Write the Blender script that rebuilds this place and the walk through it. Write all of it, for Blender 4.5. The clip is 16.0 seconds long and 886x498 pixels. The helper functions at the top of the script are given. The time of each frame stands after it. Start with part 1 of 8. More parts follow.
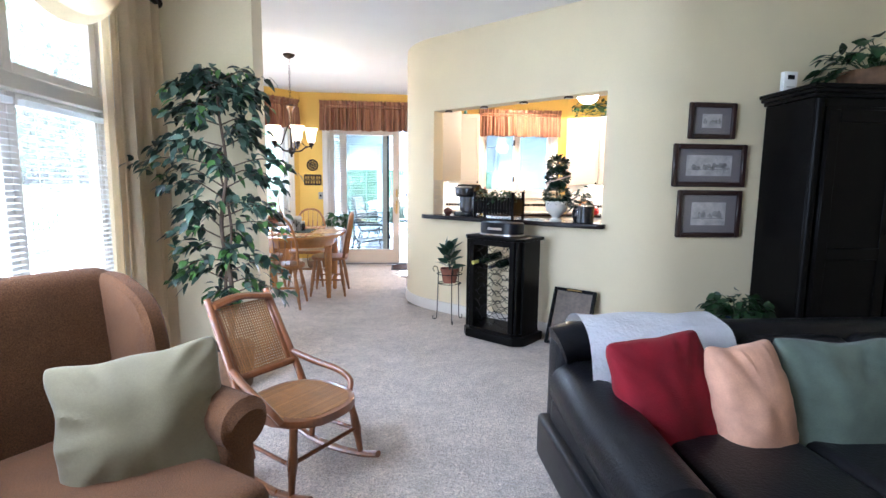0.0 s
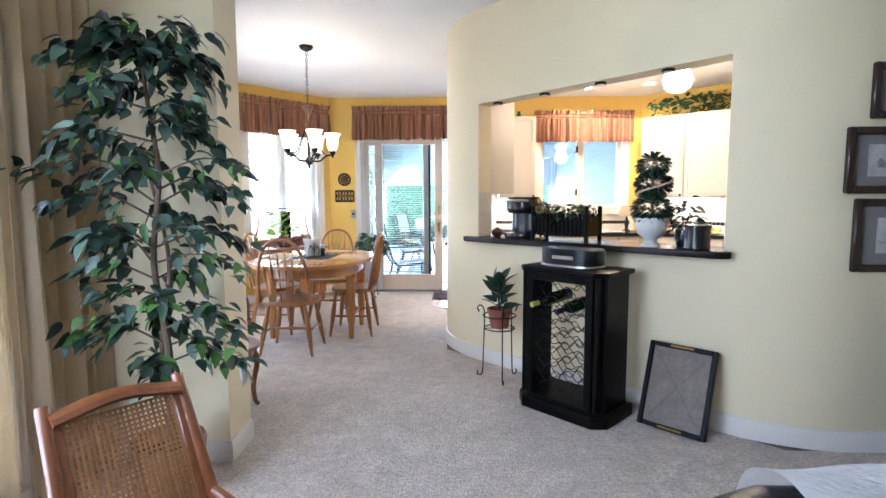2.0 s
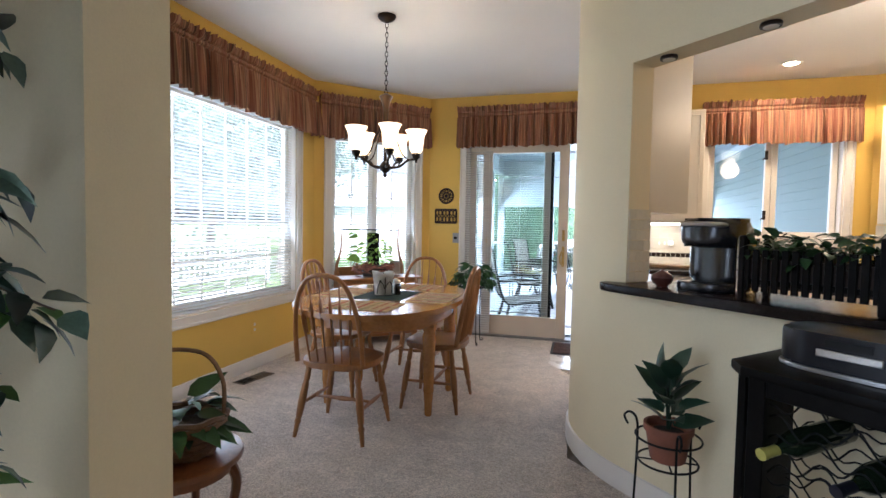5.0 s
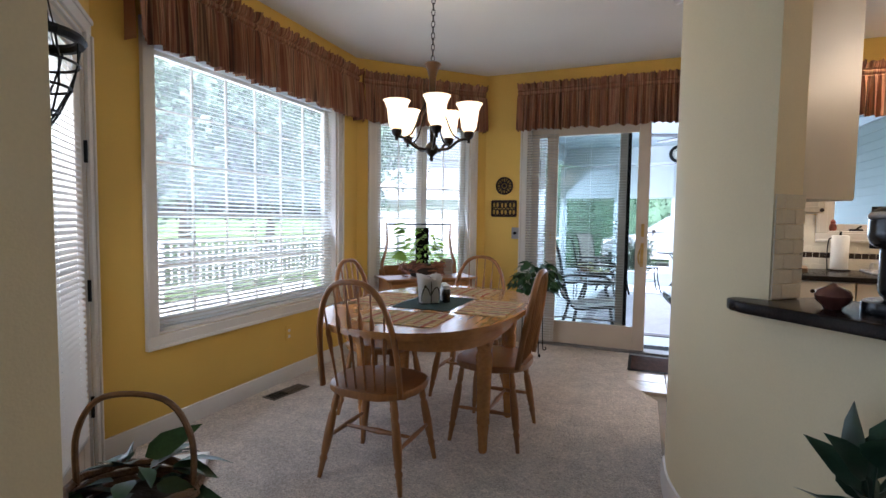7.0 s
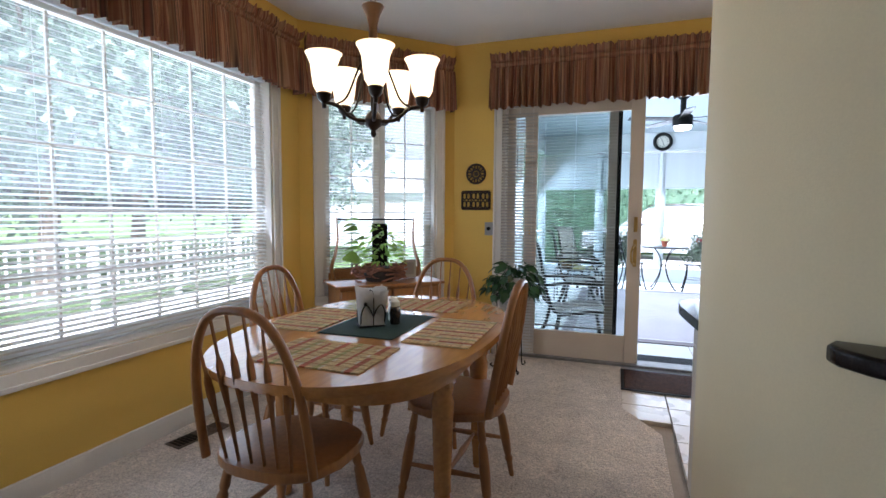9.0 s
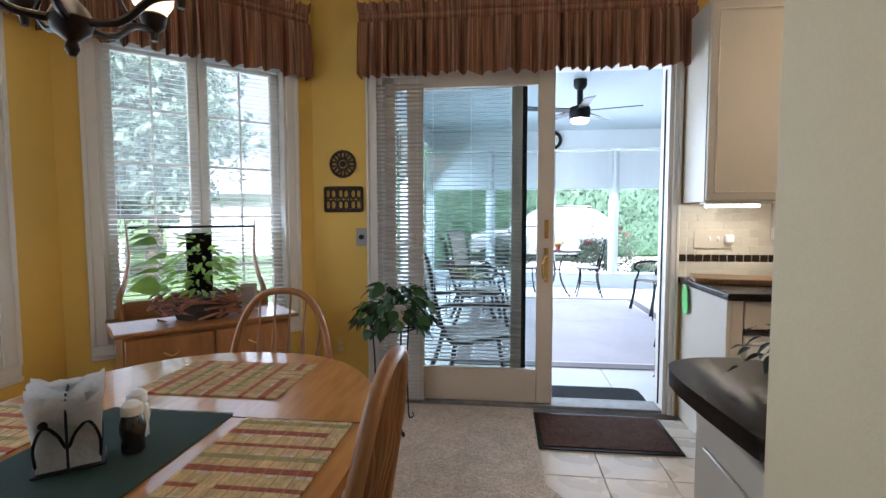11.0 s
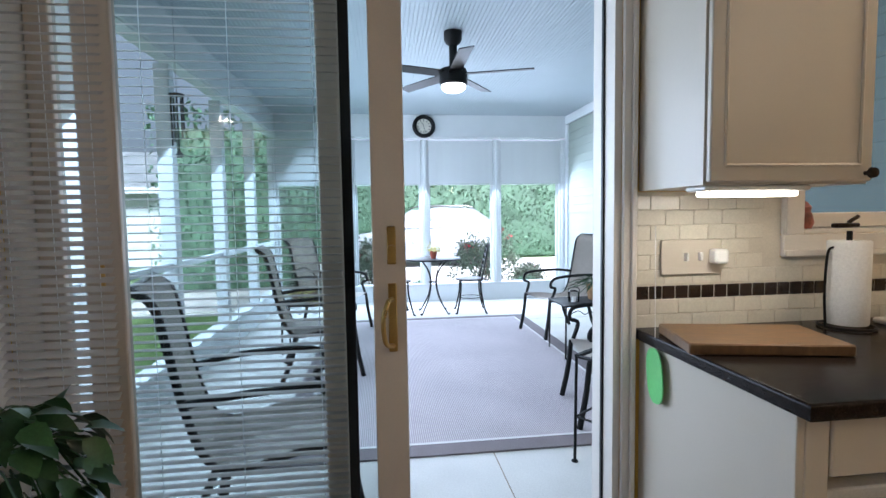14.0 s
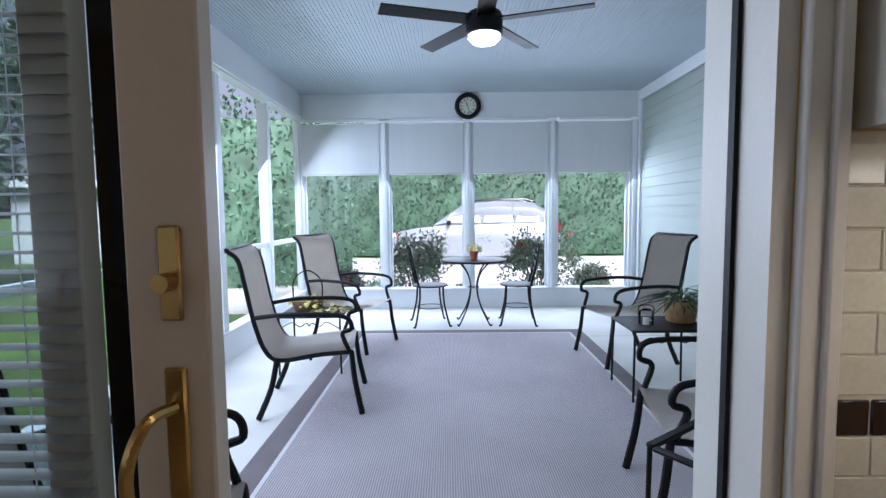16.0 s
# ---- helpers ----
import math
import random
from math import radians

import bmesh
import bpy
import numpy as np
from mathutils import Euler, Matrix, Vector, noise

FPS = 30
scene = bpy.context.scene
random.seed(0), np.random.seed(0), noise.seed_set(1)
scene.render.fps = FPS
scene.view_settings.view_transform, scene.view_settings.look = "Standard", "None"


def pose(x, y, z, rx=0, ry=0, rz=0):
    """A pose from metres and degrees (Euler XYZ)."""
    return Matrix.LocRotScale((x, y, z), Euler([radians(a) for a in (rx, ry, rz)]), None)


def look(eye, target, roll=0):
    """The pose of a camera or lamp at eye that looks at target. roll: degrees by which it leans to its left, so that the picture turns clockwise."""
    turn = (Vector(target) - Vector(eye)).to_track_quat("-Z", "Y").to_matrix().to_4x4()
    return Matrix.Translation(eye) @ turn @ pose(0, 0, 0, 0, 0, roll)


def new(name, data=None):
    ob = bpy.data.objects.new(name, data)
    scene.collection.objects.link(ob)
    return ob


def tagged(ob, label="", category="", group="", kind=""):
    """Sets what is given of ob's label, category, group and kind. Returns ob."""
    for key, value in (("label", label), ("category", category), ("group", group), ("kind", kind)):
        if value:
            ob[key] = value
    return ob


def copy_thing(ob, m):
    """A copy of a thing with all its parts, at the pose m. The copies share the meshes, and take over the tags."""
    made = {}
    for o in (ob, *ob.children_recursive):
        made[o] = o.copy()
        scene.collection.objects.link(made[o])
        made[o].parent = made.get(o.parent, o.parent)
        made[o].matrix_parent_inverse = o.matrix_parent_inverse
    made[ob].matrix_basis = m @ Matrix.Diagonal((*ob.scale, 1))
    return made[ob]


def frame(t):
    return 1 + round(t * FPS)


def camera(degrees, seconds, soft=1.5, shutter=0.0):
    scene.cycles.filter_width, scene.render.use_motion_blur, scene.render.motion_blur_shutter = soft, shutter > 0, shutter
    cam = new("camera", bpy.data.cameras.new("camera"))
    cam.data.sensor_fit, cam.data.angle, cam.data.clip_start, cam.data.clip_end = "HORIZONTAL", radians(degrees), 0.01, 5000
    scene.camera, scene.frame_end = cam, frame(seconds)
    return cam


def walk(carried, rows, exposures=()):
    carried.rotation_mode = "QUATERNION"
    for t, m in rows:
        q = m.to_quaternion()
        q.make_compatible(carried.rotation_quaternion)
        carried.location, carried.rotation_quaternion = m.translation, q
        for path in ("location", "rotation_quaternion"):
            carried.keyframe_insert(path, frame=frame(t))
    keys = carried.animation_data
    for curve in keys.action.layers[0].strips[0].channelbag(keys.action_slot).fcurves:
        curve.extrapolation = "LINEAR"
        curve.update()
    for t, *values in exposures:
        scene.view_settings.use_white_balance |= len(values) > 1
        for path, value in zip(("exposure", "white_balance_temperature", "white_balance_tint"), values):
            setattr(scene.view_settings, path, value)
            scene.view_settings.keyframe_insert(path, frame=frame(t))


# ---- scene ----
cam = camera(84.0, 16.0)
METRES, EYE, TILT, LEAN, TURN = 7.6, 1.25, 0.0, 0.0, -5.1
ROWS = [
    (0.0, 0.0, 0.0, 0.0, 0.08, -7.07, -0.63),
    (0.5, -0.0017, 0.0396, 0.0, 1.24, -7.06, -0.46),
    (1.0, 0.0001, 0.0736, -0.0019, 2.65, -6.55, -0.19),
    (1.5, 0.0035, 0.1128, -0.0019, 4.35, -6.02, 0.03),
    (2.0, 0.0043, 0.1464, -0.0027, 6.11, -5.12, 0.11),
    (2.5, 0.0023, 0.1838, -0.0024, 7.73, -4.35, 0.02),
    (3.0, 0.0024, 0.2159, -0.0034, 9.63, -3.54, -0.11),
    (3.5, 0.0013, 0.2507, -0.0039, 12.18, -3.04, -0.26),
    (4.0, -0.0014, 0.2801, -0.0024, 15.58, -2.79, -0.57),
    (6.5, -0.0383, 0.3936, -0.0029, 25.54, -3.02, -1.0),
    (7.0, -0.0427, 0.4061, -0.0025, 27.15, -3.38, -0.8),
    (7.5, -0.0449, 0.4167, -0.0028, 27.72, -3.68, -0.59),
    (8.0, -0.0513, 0.439, -0.0026, 27.72, -3.9, -0.43),
    (10.5, -0.094, 0.5963, 0.0001, 15.03, -4.02, -0.3),
    (11.0, -0.1002, 0.6317, -0.0011, 11.86, -3.78, 0.09),
    (11.5, -0.1023, 0.6698, -0.0011, 8.58, -3.8, 0.5),
    (12.0, -0.1029, 0.705, -0.0007, 6.05, -3.94, 0.96),
    (12.5, -0.1023, 0.7421, -0.0007, 3.3, -3.99, 1.1),
    (13.0, -0.0992, 0.7764, -0.0016, 0.93, -4.0, 1.1),
    (13.5, -0.0925, 0.8144, -0.0016, -1.01, -3.78, 1.03),
    (14.0, -0.0848, 0.8492, -0.0003, -1.81, -3.76, 0.87),
    (14.5, -0.076, 0.8863, -0.0009, -2.24, -3.78, 0.59),
    (15.0, -0.0666, 0.9176, -0.0019, -0.15, -3.94, 0.6),
    (15.5, -0.0554, 0.9495, -0.0017, 2.92, -4.13, 0.63),
    (16.0, -0.0472, 0.978, -0.0023, 5.78, -4.28, 0.6),
]
EXPOSURES = [(0.0, 3.3, 5200, 18), (2.0, 3.06, 5200, 17), (3.5, 2.66, 5400, 17), (4.2, 2.46, 5500, 17), (6.4, 1.6, 5450, 18), (8.2, 1.56, 5450, 17), (10.4, 1.58, 5500, 16), (12.5, 1.36, 5500, 14), (14.0, 1.04, 5450, 15), (15.0, 0.62, 5450, 17), (16.0, 0.22, 5500, 18)]
walk(cam, [(t, pose(0, 0, EYE, TILT, LEAN, TURN) @ pose(METRES * x, METRES * y, METRES * z, 90 + pitch, roll, yaw)) for t, x, y, z, yaw, pitch, roll in ROWS], EXPOSURES)

# ---- light ----
world = bpy.data.worlds.new("sky")
scene.world = world
world.use_nodes = True
wn = world.node_tree.nodes
sky = wn.new("ShaderNodeTexSky")
sky.sky_type, sky.sun_disc = "NISHITA", False
sky.sun_elevation, sky.sun_rotation = radians(42), radians(156)
sky.air_density, sky.dust_density, sky.ozone_density = 0.6, 8.0, 0.4
hazy = wn.new("ShaderNodeHueSaturation")
hazy.inputs["Saturation"].default_value, hazy.inputs["Value"].default_value = 0.3, 1.25
world.node_tree.links.new(sky.outputs[0], hazy.inputs["Color"])
world.node_tree.links.new(hazy.outputs[0], wn["Background"].inputs[0])
wn["Background"].inputs[1].default_value = 0.15


def lamp(name, kind, m, energy, color=(1, 1, 1), size=(0.1, 0.1), soft=0.05):
    data = bpy.data.lights.new(name, kind)
    data.energy, data.color = energy, color
    if kind == "AREA":
        data.shape, data.size, data.size_y = "RECTANGLE", size[0], size[1]
    elif kind == "SUN":
        data.angle = soft
    else:
        data.shadow_soft_size = soft
    ob = new(name, data)
    ob.matrix_world = m
    return ob


lamp("sun", "SUN", look((4, -7, 9), (0, 2, 0)), 5.0, (1, 0.97, 0.93), soft=radians(20))
DAY = (0.84, 0.93, 1.0)
lamp("skylight_bay_west", "AREA", look((-2.64, 5.88, 1.4), (0, 5.88, 2.2)), 5.2, DAY, (1.7, 1.5))
lamp("skylight_bay_corner", "AREA", look((-2.13, 7.61, 1.4), (-1.2, 6.68, 1.85)), 2.3, DAY, (1.0, 1.5))
lamp("skylight_bay_door", "AREA", look((-2.11, 4.26, 1.1), (-1.2, 5.2, 1.2)), 1.4, DAY, (0.7, 1.7))
lamp("skylight_living", "AREA", look((-1.72, 1.05, 1.3), (1, 1.1, 0.1)), 20.5, DAY, (1.6, 2.0))
lamp("skylight_porch_north", "AREA", look((0.55, 14.15, 1.25), (0.55, 12.5, 0.1)), 100, DAY, (4.3, 1.7))
lamp("skylight_porch_west", "AREA", look((-1.85, 11.0, 1.5), (-0.3, 11, 0.3)), 112, DAY, (5.4, 2.1))

# ---- materials ----


def mat(name, col, rough=0.6, metal=0.0, var=0.12, scale=6.0, bump=0.0, bscale=80.0, fine=0.05, fscale=150.0, sheen=0.0, coat=0.0, trans=0.0, emit=None, power=0.0, stretch=(1, 1, 1), spec=0.5, rand=0.0, sub=0.0):
    m = bpy.data.materials.new(name)
    m.use_nodes = True
    n, l = m.node_tree.nodes, m.node_tree.links
    b = n["Principled BSDF"]
    b.inputs["Roughness"].default_value = rough
    b.inputs["Metallic"].default_value = metal
    b.inputs["Sheen Weight"].default_value = sheen
    b.inputs["Coat Weight"].default_value = coat
    b.inputs["Transmission Weight"].default_value = trans
    b.inputs["Specular IOR Level"].default_value = spec
    if emit:
        b.inputs["Emission Color"].default_value = (*emit, 1)
        b.inputs["Emission Strength"].default_value = power
    tc = n.new("ShaderNodeTexCoord")
    mp = n.new("ShaderNodeMapping")
    mp.inputs["Scale"].default_value = stretch
    l.new(tc.outputs["Object"], mp.inputs[0])
    big = n.new("ShaderNodeTexNoise")
    big.inputs["Scale"].default_value, big.inputs["Detail"].default_value = scale, 4
    l.new(mp.outputs[0], big.inputs["Vector"])
    small = n.new("ShaderNodeTexNoise")
    small.inputs["Scale"].default_value, small.inputs["Detail"].default_value = fscale, 2
    l.new(mp.outputs[0], small.inputs["Vector"])
    r1 = n.new("ShaderNodeMapRange")
    r1.inputs[1].default_value, r1.inputs[2].default_value = 0.3, 0.7
    r1.inputs[3].default_value, r1.inputs[4].default_value = 1 - var, 1 + var
    l.new(big.outputs[0], r1.inputs[0])
    r2 = n.new("ShaderNodeMapRange")
    r2.inputs[1].default_value, r2.inputs[2].default_value = 0.3, 0.7
    r2.inputs[3].default_value, r2.inputs[4].default_value = 1 - fine, 1 + fine
    l.new(small.outputs[0], r2.inputs[0])
    mul = n.new("ShaderNodeMath")
    mul.operation = "MULTIPLY"
    l.new(r1.outputs[0], mul.inputs[0])
    l.new(r2.outputs[0], mul.inputs[1])
    last = mul
    if rand:
        oi = n.new("ShaderNodeObjectInfo")
        r3 = n.new("ShaderNodeMapRange")
        r3.inputs[3].default_value, r3.inputs[4].default_value = 1 - rand, 1 + rand
        l.new(oi.outputs["Random"], r3.inputs[0])
        gi = n.new("ShaderNodeNewGeometry")
        r4 = n.new("ShaderNodeMapRange")
        r4.inputs[3].default_value, r4.inputs[4].default_value = 1 - rand, 1 + rand
        l.new(gi.outputs["Random Per Island"], r4.inputs[0])
        m1 = n.new("ShaderNodeMath")
        m1.operation = "MULTIPLY"
        l.new(r3.outputs[0], m1.inputs[0])
        l.new(r4.outputs[0], m1.inputs[1])
        m2 = n.new("ShaderNodeMath")
        m2.operation = "MULTIPLY"
        l.new(m1.outputs[0], m2.inputs[0])
        l.new(mul.outputs[0], m2.inputs[1])
        last = m2
    mix = n.new("ShaderNodeVectorMath")
    mix.operation = "SCALE"
    mix.inputs[0].default_value = col
    l.new(last.outputs[0], mix.inputs["Scale"])
    l.new(mix.outputs[0], b.inputs["Base Color"])
    rr = n.new("ShaderNodeMapRange")
    rr.inputs[3].default_value, rr.inputs[4].default_value = max(0.02, rough - 0.08), min(1, rough + 0.08)
    l.new(big.outputs[0], rr.inputs[0])
    l.new(rr.outputs[0], b.inputs["Roughness"])
    if bump:
        bn = n.new("ShaderNodeTexNoise")
        bn.inputs["Scale"].default_value, bn.inputs["Detail"].default_value = bscale, 3
        l.new(mp.outputs[0], bn.inputs["Vector"])
        bp = n.new("ShaderNodeBump")
        bp.inputs["Strength"].default_value, bp.inputs["Distance"].default_value = bump, 0.01
        l.new(bn.outputs[0], bp.inputs["Height"])
        l.new(bp.outputs[0], b.inputs["Normal"])
    if sub:
        tl = n.new("ShaderNodeBsdfTranslucent")
        l.new(mix.outputs[0], tl.inputs["Color"])
        ms = n.new("ShaderNodeMixShader")
        ms.inputs[0].default_value = sub
        l.new(b.outputs[0], ms.inputs[1])
        l.new(tl.outputs[0], ms.inputs[2])
        l.new(ms.outputs[0], n["Material Output"].inputs["Surface"])
    return m


def striped(name, cols, freq, axis=0, rough=0.9, warp=0.02, freq2=0.0):
    """Woven cloth with uneven bands of colour across one axis, and fine threads."""
    m = bpy.data.materials.new(name)
    m.use_nodes = True
    n, l = m.node_tree.nodes, m.node_tree.links
    b = n["Principled BSDF"]
    b.inputs["Roughness"].default_value = rough
    tc = n.new("ShaderNodeTexCoord")
    mp = n.new("ShaderNodeMapping")
    sc = [0.6, 0.6, 0.6]
    sc[axis] = freq
    if freq2:
        sc[1 - axis] = freq2
    mp.inputs["Scale"].default_value = sc
    l.new(tc.outputs["Object"], mp.inputs[0])
    t = n.new("ShaderNodeTexNoise")
    t.inputs["Scale"].default_value, t.inputs["Detail"].default_value = 1.0, 1.5
    l.new(mp.outputs[0], t.inputs["Vector"])
    ramp = n.new("ShaderNodeValToRGB")
    ramp.color_ramp.interpolation = "CONSTANT" if freq2 else "LINEAR"
    e = ramp.color_ramp.elements
    while len(e) < len(cols):
        e.new(0.5)
    for i, c in enumerate(cols):
        e[i].position, e[i].color = 0.3 + 0.4 * i / max(1, len(cols) - (0 if freq2 else 1)), (*c, 1)
    l.new(t.outputs[0], ramp.inputs[0])
    l.new(ramp.outputs[0], b.inputs["Base Color"])
    th = n.new("ShaderNodeTexNoise")
    th.inputs["Scale"].default_value = 400
    l.new(tc.outputs["Object"], th.inputs["Vector"])
    bp = n.new("ShaderNodeBump")
    bp.inputs["Strength"].default_value, bp.inputs["Distance"].default_value = 0.3, 0.003
    l.new(th.outputs[0], bp.inputs["Height"])
    l.new(bp.outputs[0], b.inputs["Normal"])
    return m


def glass_mat(name, tint=(1, 1, 1), rough=0.0, keep=0.92):
    """Thin pane: mostly clear with a mirror-like gloss."""
    m = bpy.data.materials.new(name)
    m.use_nodes = True
    n, l = m.node_tree.nodes, m.node_tree.links
    n.remove(n["Principled BSDF"])
    tr = n.new("ShaderNodeBsdfTransparent")
    tr.inputs[0].default_value = (*[c * keep for c in tint], 1)
    gl = n.new("ShaderNodeBsdfGlossy")
    gl.inputs["Roughness"].default_value = rough
    fr = n.new("ShaderNodeFresnel")
    fr.inputs[0].default_value = 1.45
    mx = n.new("ShaderNodeMixShader")
    l.new(fr.outputs[0], mx.inputs[0])
    l.new(tr.outputs[0], mx.inputs[1])
    l.new(gl.outputs[0], mx.inputs[2])
    l.new(mx.outputs[0], n["Material Output"].inputs[0])
    return m


def carpet_mat(name, col):
    """Cut pile: broad trodden patches, hand-sized mottling and single tufts."""
    m = bpy.data.materials.new(name)
    m.use_nodes = True
    n, l = m.node_tree.nodes, m.node_tree.links
    b = n["Principled BSDF"]
    b.inputs["Roughness"].default_value, b.inputs["Sheen Weight"].default_value = 0.98, 0.2
    tc = n.new("ShaderNodeTexCoord")
    value, heights = None, []
    for scale, detail, lo, hi, spread in ((1.1, 3, 0.35, 0.65, 0.10), (9.0, 4, 0.32, 0.68, 0.13), (48.0, 3, 0.3, 0.7, 0.22), (130.0, 2, 0.3, 0.7, 0.34)):
        t = n.new("ShaderNodeTexNoise")
        t.inputs["Scale"].default_value, t.inputs["Detail"].default_value = scale, detail
        t.inputs["Distortion"].default_value = 0.6
        l.new(tc.outputs["Object"], t.inputs["Vector"])
        r = n.new("ShaderNodeMapRange")
        r.inputs[1].default_value, r.inputs[2].default_value = lo, hi
        r.inputs[3].default_value, r.inputs[4].default_value = 1 - spread, 1 + spread
        l.new(t.outputs[0], r.inputs[0])
        heights.append(t)
        if value is None:
            value = r
        else:
            mu = n.new("ShaderNodeMath")
            mu.operation = "MULTIPLY"
            l.new(value.outputs[0], mu.inputs[0])
            l.new(r.outputs[0], mu.inputs[1])
            value = mu
    mix = n.new("ShaderNodeVectorMath")
    mix.operation = "SCALE"
    mix.inputs[0].default_value = col
    l.new(value.outputs[0], mix.inputs["Scale"])
    l.new(mix.outputs[0], b.inputs["Base Color"])
    add = n.new("ShaderNodeMath")
    add.operation = "ADD"
    l.new(heights[2].outputs[0], add.inputs[0])
    l.new(heights[3].outputs[0], add.inputs[1])
    bp = n.new("ShaderNodeBump")
    bp.inputs["Strength"].default_value, bp.inputs["Distance"].default_value = 0.9, 0.012
    l.new(add.outputs[0], bp.inputs["Height"])
    l.new(bp.outputs[0], b.inputs["Normal"])
    return m


CREAM = mat("cream_wall_paint", (0.70, 0.605, 0.40), 0.75, var=0.03, scale=2, bump=0.08, bscale=220, fine=0.02)
YELLOW = mat("golden_yellow_paint", (0.68, 0.44, 0.085), 0.7, var=0.04, scale=2, bump=0.08, bscale=220, fine=0.02)
CEIL = mat("ceiling_paint", (0.78, 0.77, 0.74), 0.9, var=0.02, scale=2, bump=0.15, bscale=180, fine=0.02)
TRIM = mat("white_trim_paint", (0.65, 0.61, 0.55), 0.45, var=0.03, scale=5, bump=0.03, bscale=60, fine=0.02)
CARPET = carpet_mat("greige_carpet", (0.51, 0.43, 0.355))
TILE = mat("beige_floor_tile", (0.56, 0.49, 0.40), 0.28, var=0.06, scale=5, bump=0.03, bscale=30, fine=0.03, rand=0.03)
GROUT = mat("grout", (0.30, 0.25, 0.20), 0.9, bump=0.2)
OAK = mat("honey_oak", (0.265, 0.112, 0.031), 0.38, var=0.25, scale=5, bump=0.08, bscale=30, fine=0.15, fscale=60, stretch=(1, 1, 0.15), coat=0.2)
TABLEWOOD = mat("honey_pine_table", (0.42, 0.19, 0.055), 0.25, var=0.18, scale=4, bump=0.03, bscale=20, fine=0.12, fscale=50, stretch=(1, 0.12, 1), coat=0.4)
BLACKWOOD = mat("black_stained_wood", (0.0045, 0.004, 0.0035), 0.36, var=0.3, scale=6, bump=0.05, bscale=40, fine=0.2, spec=0.08)
ROCKWOOD = mat("cherry_brown_wood", (0.175, 0.058, 0.016), 0.3, var=0.25, scale=6, bump=0.05, fine=0.15, fscale=60, stretch=(1, 1, 0.2), coat=0.3)
LEATHER = mat("black_leather", (0.005, 0.005, 0.006), 0.34, var=0.2, scale=8, bump=0.2, bscale=120, fine=0.1, spec=0.22)
METAL = mat("black_iron", (0.007, 0.007, 0.007), 0.5, metal=0.1, spec=0.2, var=0.2, bump=0.1, bscale=90)
BRONZE = mat("oil_rubbed_bronze", (0.028, 0.02, 0.015), 0.36, metal=0.8, var=0.3, bump=0.05)
BRASS = mat("aged_brass", (0.55, 0.36, 0.13), 0.3, metal=1.0, var=0.2)
STEEL = mat("brushed_steel", (0.55, 0.54, 0.52), 0.32, metal=1.0, var=0.08)
GRANITE = mat("dark_polished_counter", (0.013, 0.009, 0.0075), 0.24, var=0.3, scale=40, fine=0.5, fscale=260, spec=0.12)
CABINET = mat("white_cabinet_paint", (0.57, 0.515, 0.425), 0.38, var=0.02, scale=3, fine=0.01)
WHITE = mat("white_plastic", (0.78, 0.77, 0.74), 0.35, var=0.02, fine=0.01)
SLAT = mat("white_blind_slat", (0.80, 0.80, 0.79), 0.45, var=0.02, fine=0.01)
_t = SLAT.node_tree.nodes.new("ShaderNodeBsdfTranslucent")
_t.inputs[0].default_value = (0.75, 0.78, 0.78, 1)
_m = SLAT.node_tree.nodes.new("ShaderNodeMixShader")
_m.inputs[0].default_value = 0.65
SLAT.node_tree.links.new(SLAT.node_tree.nodes["Principled BSDF"].outputs[0], _m.inputs[1])
SLAT.node_tree.links.new(_t.outputs[0], _m.inputs[2])
SLAT.node_tree.links.new(_m.outputs[0], SLAT.node_tree.nodes["Material Output"].inputs[0])
GLASS = glass_mat("clear_glass")
# Clear glass with a whitish share mixed in, painting the pale glare over the view.
VEILGLASS = glass_mat("glare_veiled_glass", keep=0.88)
_n, _l = VEILGLASS.node_tree.nodes, VEILGLASS.node_tree.links
_t = _n.new("ShaderNodeBsdfTranslucent")
_t.inputs[0].default_value = (0.80, 0.84, 0.86, 1)
_m = _n.new("ShaderNodeMixShader")
_m.inputs[0].default_value = 0.16
_out = _n["Material Output"].inputs[0]
_l.new(_out.links[0].from_socket, _m.inputs[1])
_l.new(_t.outputs[0], _m.inputs[2])
_l.new(_m.outputs[0], _out)
# Glass colour darkened to dim the over-bright porch behind the kitchen window.
DIMGLASS = glass_mat("dimmed_window_glass", (0.90, 0.98, 1.0), 0.0, 0.42)
DOORGLASS = glass_mat("tinted_door_glass", (0.92, 1.0, 1.0), 0.0, 0.66)
VALANCE = striped("striped_valance_cloth", [(0.15, 0.042, 0.026), (0.34, 0.165, 0.085), (0.18, 0.055, 0.034), (0.42, 0.235, 0.125), (0.085, 0.045, 0.032), (0.28, 0.105, 0.055)], 70, 0)
CURTAIN = mat("cream_curtain_cloth", (0.78, 0.65, 0.44), 0.9, sub=0.5, var=0.05, scale=4, bump=0.2, bscale=400, fine=0.05, sheen=0.2)
PORCHWHITE = mat("porch_white_paint", (0.64, 0.665, 0.68), 0.55, var=0.03, scale=3, fine=0.02, bump=0.04)
SIDING = mat("sage_lap_siding", (0.31, 0.35, 0.315), 0.6, var=0.05, scale=3, bump=0.05, rand=0.03)
CONCRETE = mat("pale_concrete", (0.60, 0.59, 0.56), 0.85, var=0.10, scale=1.5, bump=0.2, bscale=60, fine=0.08)
LAWN = mat("lawn_grass", (0.10, 0.17, 0.045), 0.95, var=0.3, scale=1.2, bump=0.8, bscale=60, fine=0.35, fscale=40)
LEAF = mat("green_leaf", (0.022, 0.060, 0.018), 0.40, spec=0.35, var=0.3, scale=9, fine=0.15, rand=0.4)
